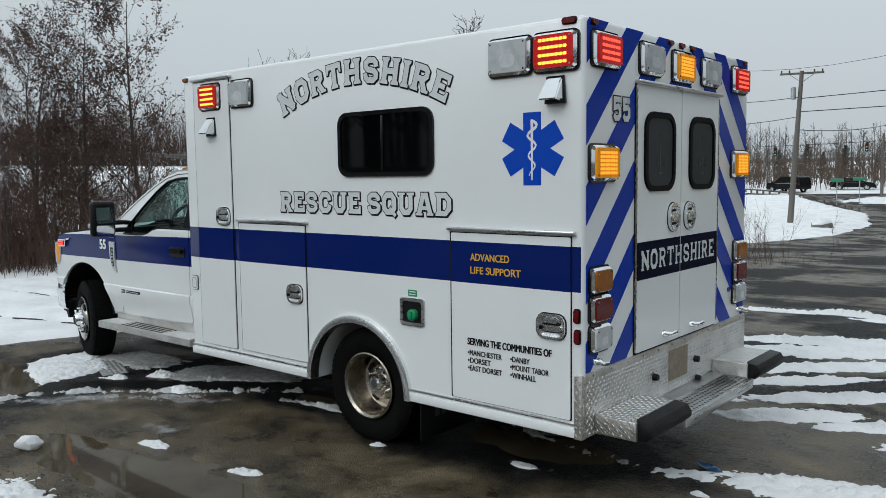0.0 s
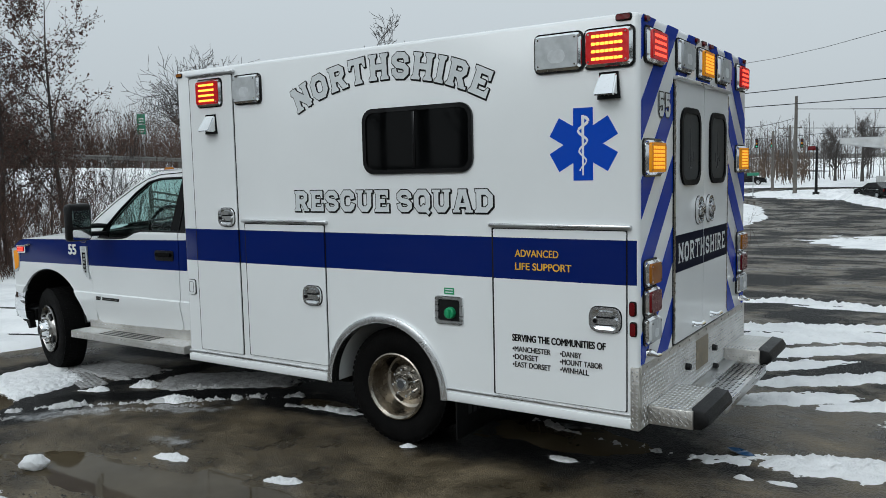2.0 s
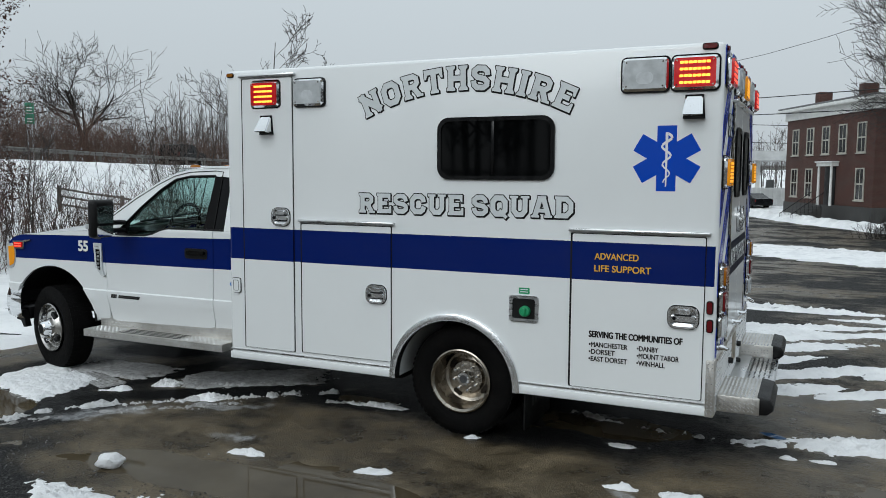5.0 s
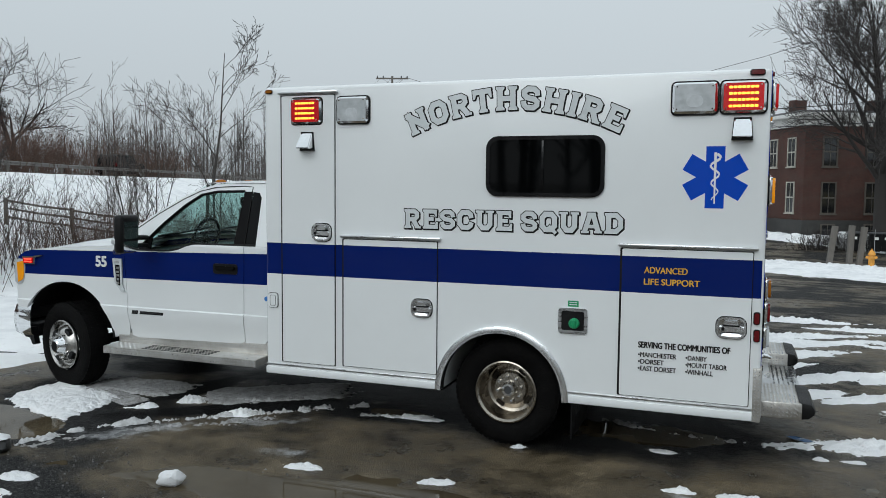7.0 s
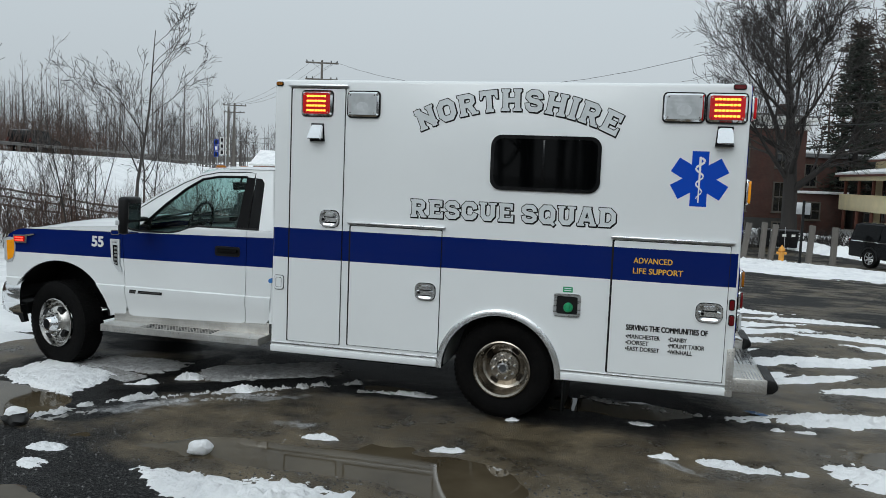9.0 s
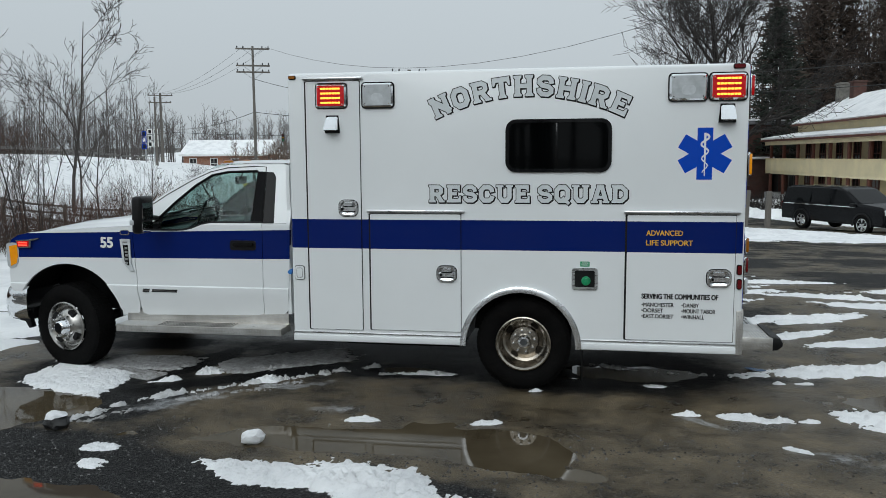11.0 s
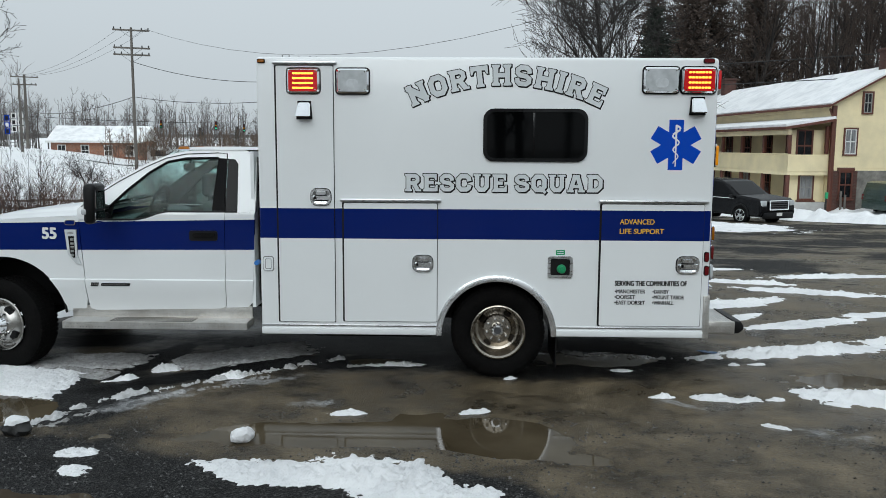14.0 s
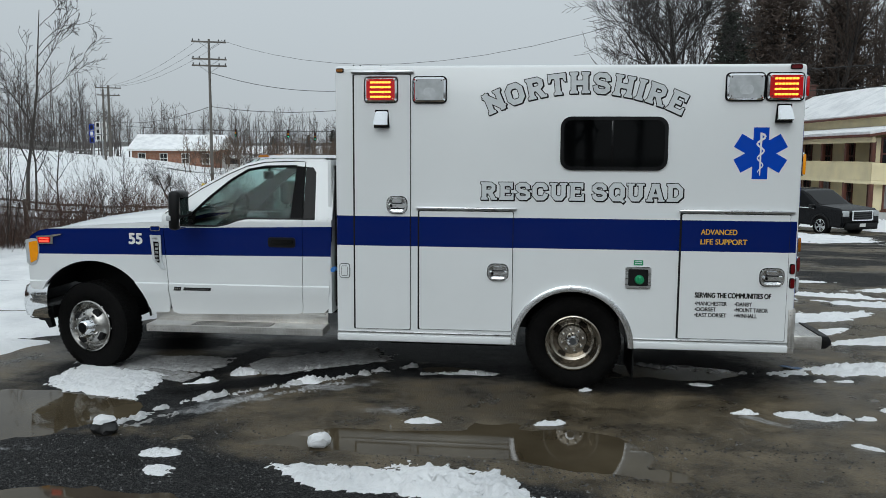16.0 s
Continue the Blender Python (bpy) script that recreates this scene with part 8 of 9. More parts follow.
# guard rail along the bank
gr_root = thing("guard_rail", pose(crest_x(10) + 0.3, 10.0, terrain(crest_x(10) + 0.3, 10.0)), "galvanised steel guard rail along the bank road", "guard rail")
ox, oy, oz = gr_root.matrix_basis.translation
post_me = None
pts = []
y = -4.0
while y < 92:
    x = crest_x(y) + 0.3
    z = terrain(x, y)
    pts.append((x - ox, y - oy, z - oz))
    y += 3.4
for px, py, pz in pts:
    if post_me is None:
        bm = bm_new()
        box(bm, -0.07, 0.07, -0.09, 0.09, -0.2, 0.72, 0.01)
        ob = part("post", bm, M_POLE, gr_root)
        post_me = ob.data
    else:
        ob = new("post", post_me)
        ob.parent = gr_root
    ob.location = (px, py, pz)
bm = bm_new()
prof = [(0.0, -0.11), (0.04, -0.08), (0.04, -0.03), (0.0, 0.0), (0.04, 0.03), (0.04, 0.08), (0.0, 0.11)]
rows = [[bm.verts.new((x + 0.09 + a, y, z + 0.58 + b)) for a, b in prof] for x, y, z in pts]
for a, b in zip(rows, rows[1:]):
    for i in range(len(prof) - 1):
        bm.faces.new([a[i], a[i + 1], b[i + 1], b[i]])
part("rail", bm, surface("weathered_rail_steel", (0.16, 0.15, 0.14), 0.6, 0.4, vary=0.3), gr_root)

# low timber rail round the corner island
lr = thing("low_rail", pose(-19.1, 80.4, terrain(-19.1, 80.4)), "low weathered timber rail round the snowy corner", "rail")
lr_line = [(-28.6, 89.3), (-25.0, 86.4), (-19.1, 80.4), (-14.6, 72.1), (-10.8, 65.0)]
for (xa, ya), (xb, yb) in zip(lr_line, lr_line[1:]):
    za, zb = terrain(xa, ya), terrain(xb, yb)
    oz = terrain(-19.1, 80.4)
    bm = bm_new()
    tube(bm, [(xa + 19.1, ya - 80.4, za - oz + 0.42), (xb + 19.1, yb - 80.4, zb - oz + 0.42)], 0.08, 6)
    part("rail", bm, M_POLE, lr)
    for k in range(4):
        f = k / 4
        bm = bm_new()
        x, y, z = xa + (xb - xa) * f + 19.1, ya + (yb - ya) * f - 80.4, za + (zb - za) * f - oz
        box(bm, x - 0.09, x + 0.09, y - 0.09, y + 0.09, z - 0.2, z + 0.48, 0.02)
        part("post", bm, M_POLE, lr)

# green road sign on the bank
sg = thing("road_sign", pose(-36.0, 25.1, terrain(-36.0, 25.1)), "green road sign on two steel posts on the bank", "road sign")
bm = bm_new()
g = pose(0, 0, 0, 0, 0, 50)
for sx in (-0.12, 0.12):
    box(bm, sx - 0.03, sx + 0.03, -0.03, 0.03, -0.2, 3.2)
bm.transform(g)
part("sign_post", bm, M_GALV, sg)
for z0, z1 in ((2.06, 2.59), (2.65, 3.18)):
    bm = bm_new()
    box(bm, -0.22, 0.22, -0.05, -0.03, z0, z1, 0.01)
    bm.transform(g)
    pl = part("sign_panel", bm, M_SGREEN, sg)
    bm = bm_new()
    for dz in (0.1, 0.24):
        box(bm, -0.13, 0.13, -0.058, -0.05, z0 + dz, z0 + dz + 0.06)
    bm.transform(g)
    part("sign_bars", bm, M_WTRIM, pl)

# far route signs by the bank road, small street-name signs, yellow box at the pole foot
rs = thing("route_sign", pose(-49.2, 80.6, terrain(-49.2, 80.6)), "cluster of small white and blue route signs on a post", "road sign")
bm = bm_new()
box(bm, -0.05, 0.05, -0.05, 0.05, 0, 4.3)
box(bm, 1.05, 1.15, -0.05, 0.05, 0, 4.3)
part("sign_post", bm, M_GALV, rs)
for i in range(3):
    for j in range(3):
        bm = bm_new()
        box(bm, i * 0.75 - 0.4, i * 0.75 + 0.18, -0.1, -0.06, 1.7 + j * 0.72 + 0.25 * (i > 0), 2.3 + j * 0.72 + 0.25 * (i > 0), 0.02)
        sp = part("sign_panel", bm, M_CHEV if i == 0 else M_WTRIM, rs)
        bm = bm_new()
        box(bm, i * 0.75 - 0.28, i * 0.75 + 0.06, -0.106, -0.10, 1.78 + j * 0.72 + 0.25 * (i > 0), 2.2 + j * 0.72 + 0.25 * (i > 0), 0.001)
        part("sign_mark", bm, M_WTRIM if i == 0 and j == 1 else M_BLACK, sp)
for x, y in ((-15.2, 74.0), (-13.8, 76.0)):
    s2 = thing("street_sign", pose(x, y, terrain(x, y)), "small green street-name sign on a thin post", "road sign")
    bm = bm_new()
    box(bm, -0.03, 0.03, -0.03, 0.03, 0, 2.2)
    part("sign_post", bm, M_GALV, s2)
    bm = bm_new()
    box(bm, -0.55, 0.55, -0.03, 0.03, 2.1, 2.4, 0.01)
    part("sign_panel", bm, M_SGREEN, s2)
yb = thing("marker_box", pose(-24.4, 52.4, terrain(-24.4, 52.4)), "yellow marker box at the foot of a utility pole", "marker")
bm = bm_new()
box(bm, -0.5, 0.5, -0.15, 0.15, 0.5, 1.25, 0.03)
part("panel", bm, surface("yellow_sign_paint", (0.72, 0.48, 0.02), 0.5), yb)
bm = bm_new()
for sx in (-0.35, 0.35):
    box(bm, sx - 0.04, sx + 0.04, -0.04, 0.04, 0, 0.55)
part("leg", bm, M_BLACK, yb)

# split-rail fence behind the brush
fc = thing("rail_fence", pose(-21.5, 11.0, terrain(-21.5, 11.0)), "weathered grey split-rail fence", "fence")
o = fc.matrix_basis.translation
ps = [(-21.5 + 1.9 * i * 0.58, 11.0 + 1.9 * i * 0.81) for i in (1.5, 2.5, 3.5, 4.5, 5.5, 6.5, 7.5)]
for x, y in ps:
    bm = bm_new()
    box(bm, x - o.x - 0.05, x - o.x + 0.05, y - o.y - 0.05, y - o.y + 0.05, terrain(x, y) - o.z - 0.1, terrain(x, y) - o.z + 0.95, 0.015)
    part("fence_post", bm, M_POLE, fc)
for (xa, ya), (xb, yb2) in zip(ps, ps[1:]):
    for dz in (0.35, 0.62, 0.86):
        bm = bm_new()
        tube(bm, [(xa - o.x, ya - o.y, terrain(xa, ya) - o.z + dz), ((xa + xb) / 2 - o.x, (ya + yb2) / 2 - o.y, (terrain(xa, ya) + terrain(xb, yb2)) / 2 - o.z + dz - 0.02), (xb - o.x, yb2 - o.y, terrain(xb, yb2) - o.z + dz + 0.02)], 0.038, 6)
        part("fence_rail", bm, M_POLE, fc)

# posts, hydrant, sign, bins on the far verge
for x, y, h, lean in ((5.2, 31.9, 1.72, 7), (5.95, 31.7, 1.75, 2), (6.3, 31.6, 1.70, 6), (7.85, 31.5, 1.72, 3), (8.8, 31.4, 1.68, 1)):
    bm = bm_new()
    box(bm, -0.11, 0.11, -0.09, 0.09, -0.15, h, 0.02)
    ob = link_mesh("wooden_post", bm, M_POLE)
    ob.matrix_basis = pose(x, y, terrain(x, y), 0, lean, 20)
    tagged(ob, "weathered square timber post standing in snow", "post", "timber posts by the road")
hy = thing("fire_hydrant", pose(6.75, 31.5, terrain(6.75, 31.5) + 0.05), "orange-yellow fire hydrant standing in snow", "fire hydrant")
bm = bm_new()
lathe(bm, [(0.001, -0.1), (0.16, -0.1), (0.16, 0.02), (0.12, 0.05), (0.115, 0.48), (0.15, 0.50), (0.15, 0.55), (0.12, 0.60), (0.08, 0.67), (0.03, 0.70), (0.03, 0.76), (0.001, 0.76)], (0, 0, 0), 16, axis="z")
part("barrel", bm, M_HYD, hy)
for d in (0, 90, 180):
    bm = bm_new()
    lathe(bm, [(0.06, 0.10), (0.06, 0.20), (0.03, 0.21), (0.001, 0.23)], (0, 0, 0.40), 10, axis="x")
    bm.transform(pose(0, 0, 0, 0, 0, d - 90 - 90))
    part("outlet", bm, M_HYD, hy)
bm = bm_new()
tube(bm, [(0.1, 0.1, 0.5), (0.1, 0.1, 1.55)], 0.012, 5)
part("marker_rod", bm, M_GALV, hy)
ss = thing("traffic_sign", pose(7.35, 30.6, terrain(7.35, 30.6)), "traffic sign seen from its bare grey back", "road sign")
bm = bm_new()
box(bm, -0.05, 0.05, -0.03, 0.03, -0.2, 2.75)
part("sign_post", bm, M_BLACK, ss)
bm = bm_new()
box(bm, -0.28, 0.28, 0.03, 0.05, 2.16, 2.66, 0.01)
part("sign_panel", bm, M_GALV, ss)
for x, y in ((7.5, 43.2), (8.5, 43.0), (9.0, 43.1)):
    bn = thing("wheeled_bin", pose(x, y, terrain(x, y) + 0.1), "dark wheeled rubbish bin on a snowy verge", "rubbish bin")
    bm = bm_new()
    v = [bm.verts.new(c) for c in ((-0.24, -0.28, 0.05), (0.24, -0.28, 0.05), (0.24, 0.28, 0.05), (-0.24, 0.28, 0.05), (-0.3, -0.36, 0.98), (0.3, -0.36, 0.98), (0.3, 0.36, 0.98), (-0.3, 0.36, 0.98))]
    for q in ((3, 2, 1, 0), (4, 5, 6, 7), (0, 1, 5, 4), (1, 2, 6, 5), (2, 3, 7, 6), (3, 0, 4, 7)):
        bm.faces.new([v[i] for i in q])
    bmesh.ops.bevel(bm, geom=bm.edges[:], offset=0.03, segments=2, affect="EDGES")
    part("bin_body", bm, M_BLACK, bn)
    bm = bm_new()
    box(bm, -0.32, 0.32, -0.4, 0.36, 0.98, 1.06, 0.03)
    part("bin_lid", bm, M_GREYPL, bn)
    bm = bm_new()
    box(bm, -0.10, 0.10, -0.375, -0.365, 0.68, 0.82)
    part("bin_sticker", bm, M_WTRIM, bn)


def boulder(name, x, y, z, size, mat, label, seed, snowcap=True):
    rng = random.Random(seed)
    t = thing(name, pose(x, y, z, 0, 0, rng.random() * 360), label, "rock")
    bm = bm_new()
    bmesh.ops.create_icosphere(bm, subdivisions=3, radius=1.0)
    for v in bm.verts:
        n = v.co.normalized()
        r = 1 + 0.28 * noise.noise(n * 1.6 + Vector((seed, 0, 0))) + 0.08 * noise.noise(n * 5)
        v.co = Vector((n.x * size[0], n.y * size[1], n.z * size[2])) * r
    cap = bm.copy()
    part("stone", bm, mat, t)
    if snowcap:
        bmesh.ops.bisect_plane(cap, geom=cap.verts[:] + cap.edges[:] + cap.faces[:], plane_co=(0, 0, size[2] * 0.42), plane_no=(0.12, 0, -1), clear_outer=True)
        for v in cap.verts:
            v.co = Vector((v.co.x * 1.03, v.co.y * 1.03, v.co.z + 0.012 + 0.10 * size[2] * (v.co.z > size[2] * 0.5)))
        part("snow_cap", cap, M_SNOW, t, "cap of fresh snow")
    else:
        cap.free()


boulder("rock", -3.33, -1.38, 0.03, (0.10, 0.08, 0.068), M_ROCK, "dark wet rock capped with snow", 2)
boulder("snow_clump", -1.77, -1.46, 0.03, (0.085, 0.065, 0.055), M_SNOW, "fist-sized clump of packed white snow", 5, False)
boulder("rock", -8.7, 44.6, terrain(-8.7, 44.6) + 0.3, (0.75, 0.5, 0.4), M_STONE, "grey boulder in the snow", 8)

# a scrap of blue plastic frozen to the end of a snow patch
BS = thing("plastic_scrap", pose(2.06, 1.00, ground_z(2.06, 1.0) + 0.004, 0, 0, -25), "scrap of blue plastic frozen to the lot", "litter")
bm = bm_new()
grid(bm, span(-0.11, 0.11, 8), span(-0.045, 0.045, 4), lambda x, y: (x, y * (1 - 2.5 * x * x / 0.03), 0.010 + 0.014 * math.sin(x * 31) * math.cos(y * 40)))
part("sheet", bm, surface("blue_plastic_sheet", (0.02, 0.07, 0.16), 0.3, vary=0.3), BS)

# loose gravel near the camera
def pebble_mat():
    m = bpy.data.materials.new("wet_pebbles")
    nt, b = nodes_of(m)
    g = nt.nodes.new("ShaderNodeNewGeometry")
    r = ramp_node(nt, g.outputs["Random Per Island"], [(0.0, (0.006, 0.006, 0.006)), (0.55, (0.024, 0.024, 0.024)), (0.88, (0.070, 0.069, 0.068)), (1.0, (0.17, 0.168, 0.165))])
    nt.links.new(r.outputs[0], b.inputs["Base Color"])
    b.inputs["Roughness"].default_value = 0.5
    return m


rng = random.Random(17)
w = []
fcs = []
for k in range(46000):
    x, y = -7.0 + 11.0 * rng.random(), -3.4 + 2.4 * rng.random() ** 1.1
    if lump(x, y, 0.8, 6) < -0.05 and rng.random() < 0.75:
        continue
    z = ground_z(x, y)
    if z < WATER:
        continue
    r = 0.0022 + 0.0085 * rng.random() ** 4
    n0 = len(w)
    t0 = rng.random() * 6.283
    for i in range(4):
        t = t0 + i * 1.571 + rng.gauss(0, 0.2)
        w.append((x + r * 1.4 * math.cos(t), y + r * math.sin(t), z - 0.002))
    w.append((x + rng.gauss(0, r * 0.25), y + rng.gauss(0, r * 0.25), z + r * (0.7 + 0.5 * rng.random())))
    fcs += [(n0 + i, n0 + (i + 1) % 4, n0 + 4) for i in range(4)]
tagged(data_mesh("loose_gravel", w, fcs, pebble_mat(), smooth=False), "loose dark wet gravel", "gravel", kind="stuff")


# ---------------------------------------------------------------- buildings
def wall_window(parent, m, w, h, casing, pane=None, sill=True, cross=True, trim=0.2, sash=None):
    """A sash window set against a wall that faces minus y before m; m is at its lower middle."""
    bm = bm_new()
    ring(bm, rrect(0, h / 2, w + trim, h + trim, 0.005, 1), rrect(0, h / 2, w, h, 0.004, 1), "xz", 0.02, -0.07)
    bm.transform(m)
    f = part("window", bm, casing, parent)
    bm = bm_new()
    prism(bm, rrect(0, h / 2, w + 0.02, h + 0.02, 0.004, 1), "xz", 0.02, -0.02)
    bm.transform(m)
    part("pane", bm, pane or M_PANE, f)
    if cross:
        bm = bm_new()
        box(bm, -w / 2, w / 2, -0.05, -0.015, h * 0.48, h * 0.53)
        if sash:
            ring(bm, rrect(0, h / 2, w, h, 0.004, 1), rrect(0, h / 2, w - 0.10, h - 0.10, 0.004, 1), "xz", -0.015, -0.05)
        box(bm, -0.02, 0.02, -0.045, -0.015, 0, h)
        bm.transform(m)
        part("sash_bar", bm, sash or casing, f)
    if sill:
        bm = bm_new()
        box(bm, -w / 2 - 0.15, w / 2 + 0.15, -0.14, 0.02, -0.17, -0.09, 0.01)
        bm.transform(m)
        part("sill", bm, casing, f)
    return f


def clapboards(bm, x0, x1, z0, z1, step=0.125, plane="xz", a=0.0, out=-1, cut=None):
    """Lapped boards as one stepped skin; cut(z) narrows a board to (x0, x1) at its height."""
    z = z0
    while z < z1 - 1e-6:
        zt = min(z + step, z1)
        l, r = cut(z + step / 2) if cut else (x0, x1)
        if r > l:
            q = [(l, z, a + out * 0.022), (r, z, a + out * 0.022), (r, zt, a), (l, zt, a)]
            vs = [bm.verts.new(place(p, s, plane, d)) for p, s, d in q]
            bm.faces.new(vs)
            q2 = [bm.verts.new(place(p, z, plane, d)) for p, d in ((l, a), (r, a), (r, a + out * 0.022), (l, a + out * 0.022))]
            bm.faces.new(q2)
        z = zt


# yellow house: gable end along local x, long porch side along local y
M_PUTTY = surface("grey_sash_paint", (0.26, 0.255, 0.24), 0.6, vary=0.15)
YH = thing("yellow_house", pose(19.1, 36.2, -1.75, 0, 0, 5.7), "yellow clapboard house with two-storey porch and snowy roof", "house")
UW, VL, EV, RG = 6.7, 23.0, 6.15, 7.88
bm = bm_new()
prism(bm, [(0.03, -0.5), (UW - 0.03, -0.5), (UW - 0.03, EV), (UW / 2, RG), (0.03, EV)], "xz", 0.03, VL)
part("wall", bm, M_YELLOW, YH)
bm = bm_new()
gable = lambda z: (0.0, UW) if z < EV else ((z - EV) / (RG - EV) * UW / 2, UW - (z - EV) / (RG - EV) * UW / 2)
clapboards(bm, 0, UW, 2.6, RG - 0.1, cut=gable, a=0.03)
part("gable_cladding", bm, M_YELLOW, YH, "", 0)
bm = bm_new()
clapboards(bm, 0, VL, 0.3, EV, plane="yz", a=0.03)
part("side_cladding", bm, M_YELLOW, YH, "", 0)
bm = bm_new()
box(bm, 1.45, UW, -0.03, 0.02, -0.5, 2.6, 0.01)
part("stone_base", bm, M_STONE, YH, "grey rubble-stone ground floor")
bm = bm_new()
box(bm, 0.0, 1.45, -0.035, 0.02, -0.5, 2.6, 0.01)
part("brick_base", bm, M_BRICK, YH)
for s in (-1, 1):
    bm = bm_new()
    a, b = (-0.45, EV - 0.28), (UW / 2, RG + 0.02)
    pts = [(a[0], a[1]), (b[0], b[1]), (b[0], b[1] + 0.10), (a[0], a[1] + 0.10)]
    pts = [(p if s < 0 else UW - p, q) for p, q in pts]
    prism(bm, pts, "xz", -0.35, VL + 0.35)
    part("roof", bm, M_BROWN, YH, "brown-edged roof slope")
    bm = bm_new()
    def roof_pt(t, y, s=s):
        p = a[0] + 0.06 + (b[0] - a[0] - 0.03) * t
        q = a[1] + (b[1] - a[1]) * t + 0.22 + 0.03 * lump(p, y, 0.8, 4)
        return (p if s < 0 else UW - p, y + 0.05 * lump(t * 9, y, 1.0, 1), q)
    fs = grid(bm, [i / 12 for i in range(13)], span(-0.30, VL + 0.3, 40), roof_pt)
    bmesh.ops.recalc_face_normals(bm, faces=bm.faces[:])
    bmesh.ops.solidify(bm, geom=bm.faces[:], thickness=0.12)
    part("roof_snow", bm, M_SNOW, YH, "thick even snow on the roof slope")
for u, v, mt in ((UW / 2 + 0.1, 0.9, M_BRICK), (UW / 2 - 0.2, 20.3, M_BRICK), (UW / 2 - 0.5, 22.0, M_STONE)):
    bm = bm_new()
    box(bm, u - 0.45, u + 0.45, v - 0.35, v + 0.35, RG - 0.8, RG + 1.15, 0.02)
    box(bm, u - 0.52, u + 0.52, v - 0.42, v + 0.42, RG + 1.0, RG + 1.12, 0.02)
    part("chimney", bm, mt, YH)
M_CURTAIN = surface("curtain_behind_glass", (0.24, 0.245, 0.25), 0.35, vary=0.45, scale=2.5, stretch=(6, 6, 0.4), spec=0.3)
for x, w, pane in ((0.95, 0.62, M_CURTAIN), (4.3, 0.62, M_PANE)):
    wall_window(YH, pose(x, 0, 3.45), w, 1.30, M_BROWN, pane, False, trim=0.14, sash=M_WTRIM)
for x in (1.76, 4.95):
    wall_window(YH, pose(x, 0, 5.60), 0.44, 1.02, M_BROWN, M_PANE, False, trim=0.16, sash=M_PUTTY)
wall_window(YH, pose(0.80, -0.02, 1.20), 0.60, 1.30, M_BROWN, M_PANE, trim=0.16)
bm = bm_new()
box(bm, 0.34, 1.26, -0.10, 0.0, 2.56, 2.76, 0.01)
part("lintel", bm, M_BROWN, YH)
bm = bm_new()
box(bm, -0.10, 0.12, -0.05, 0.12, 0.0, EV - 0.2, 0.01)
part("corner_board", bm, M_BROWN, YH)
bm = bm_new()
tube(bm, [(-0.16, 0.16, EV - 0.35), (-0.1, -0.1, EV - 0.9), (-0.1, -0.1, 0.2)], 0.06, 8)
part("downpipe", bm, M_BROWN, YH)
# porch
PD = 2.3
bm = bm_new()
box(bm, -PD, 0.0, 0.15, VL, 2.34, 2.60, 0.01)
part("porch_floor", bm, M_YELLOW, YH)
bm = bm_new()
box(bm, -PD, 0.0, 0.15, VL, -0.5, 0.92, 0.01)
part("porch_base", bm, M_CONC, YH)
bm = bm_new()
prism(bm, [(-PD - 0.4, 4.72), (0.0, 5.15), (0.0, 5.28), (-PD - 0.4, 4.85)], "xz", -0.25, VL + 0.2)
part("porch_roof", bm, M_BROWN, YH)
bm = bm_new()
grid(bm, span(-PD - 0.38, -0.02, 6), span(-0.22, VL + 0.18, 36), lambda x, y: (x, y, 4.99 + (x + PD + 0.4) * 0.159 + 0.03 * lump(x, y, 0.9, 3)))
bmesh.ops.recalc_face_normals(bm, faces=bm.faces[:])
bmesh.ops.solidify(bm, geom=bm.faces[:], thickness=0.14)
part("porch_snow", bm, M_SNOW, YH, "snow on the porch roof")
bm = bm_new()
prism(bm, [(-PD - 0.1, 4.45), (-PD + 0.1, 4.45), (-PD + 0.1, 4.76), (-PD - 0.1, 4.72)], "xz", 0.1, VL)
part("porch_beam", bm, M_YELLOW, YH)
bm = bm_new()
clapboards(bm, 0.15, VL, 2.56, 3.42, 0.11, "yz", -PD)
box(bm, -PD, -PD + 0.08, 0.15, VL, 2.54, 3.42)
box(bm, -PD - 0.05, -PD + 0.12, 0.15, VL, 3.42, 3.48, 0.01)
part("parapet", bm, M_YELLOW, YH, "", 0)
bm = bm_new()
clapboards(bm, -PD, 0.0, 2.56, 3.42, 0.11, "xz", 0.15)
box(bm, -PD, 0.0, 0.15, 0.23, 2.54, 3.42)
part("parapet", bm, M_YELLOW, YH, "", 0)
col_pts = [0.22 + 2.72 * k for k in range(9)]
for y in col_pts:
    for z0, z1 in ((0.90, 2.36), (3.46, 4.5)):
        bm = bm_new()
        box(bm, -PD - 0.02, -PD + 0.16, y - 0.09, y + 0.09, z0, z1, 0.01)
        part("porch_post", bm, M_BROWN, YH)
bm = bm_new()
box(bm, -0.28, -0.10, 0.14, 0.3, 3.46, 4.9, 0.01)
part("porch_post", bm, M_BROWN, YH)
lw = lambda y, z: pose(0.02, y, z, 0, 0, -90)
for k, y in enumerate((1.6, 4.3, 7.0, 9.8, 12.5, 15.2, 18.0, 20.6)):
    wall_window(YH, lw(y, 2.95), 0.85, 1.65, M_BROWN, M_PANE, trim=0.16)
    wall_window(YH, lw(y, 0.96 if k % 3 == 1 else 1.15), 0.85, 1.30 if k % 3 == 1 else 1.10, M_BROWN, M_CURTAIN if k % 2 else M_PANE, trim=0.16)
wall_window(YH, pose(-1.2, 0.62, 3.10), 0.75, 1.55, M_BROWN, M_PANE, trim=0.16)
wall_window(YH, pose(-1.0, 0.62, 1.10), 0.70, 1.18, M_BROWN, M_CURTAIN, trim=0.16, sash=M_PUTTY)
bm = bm_new()
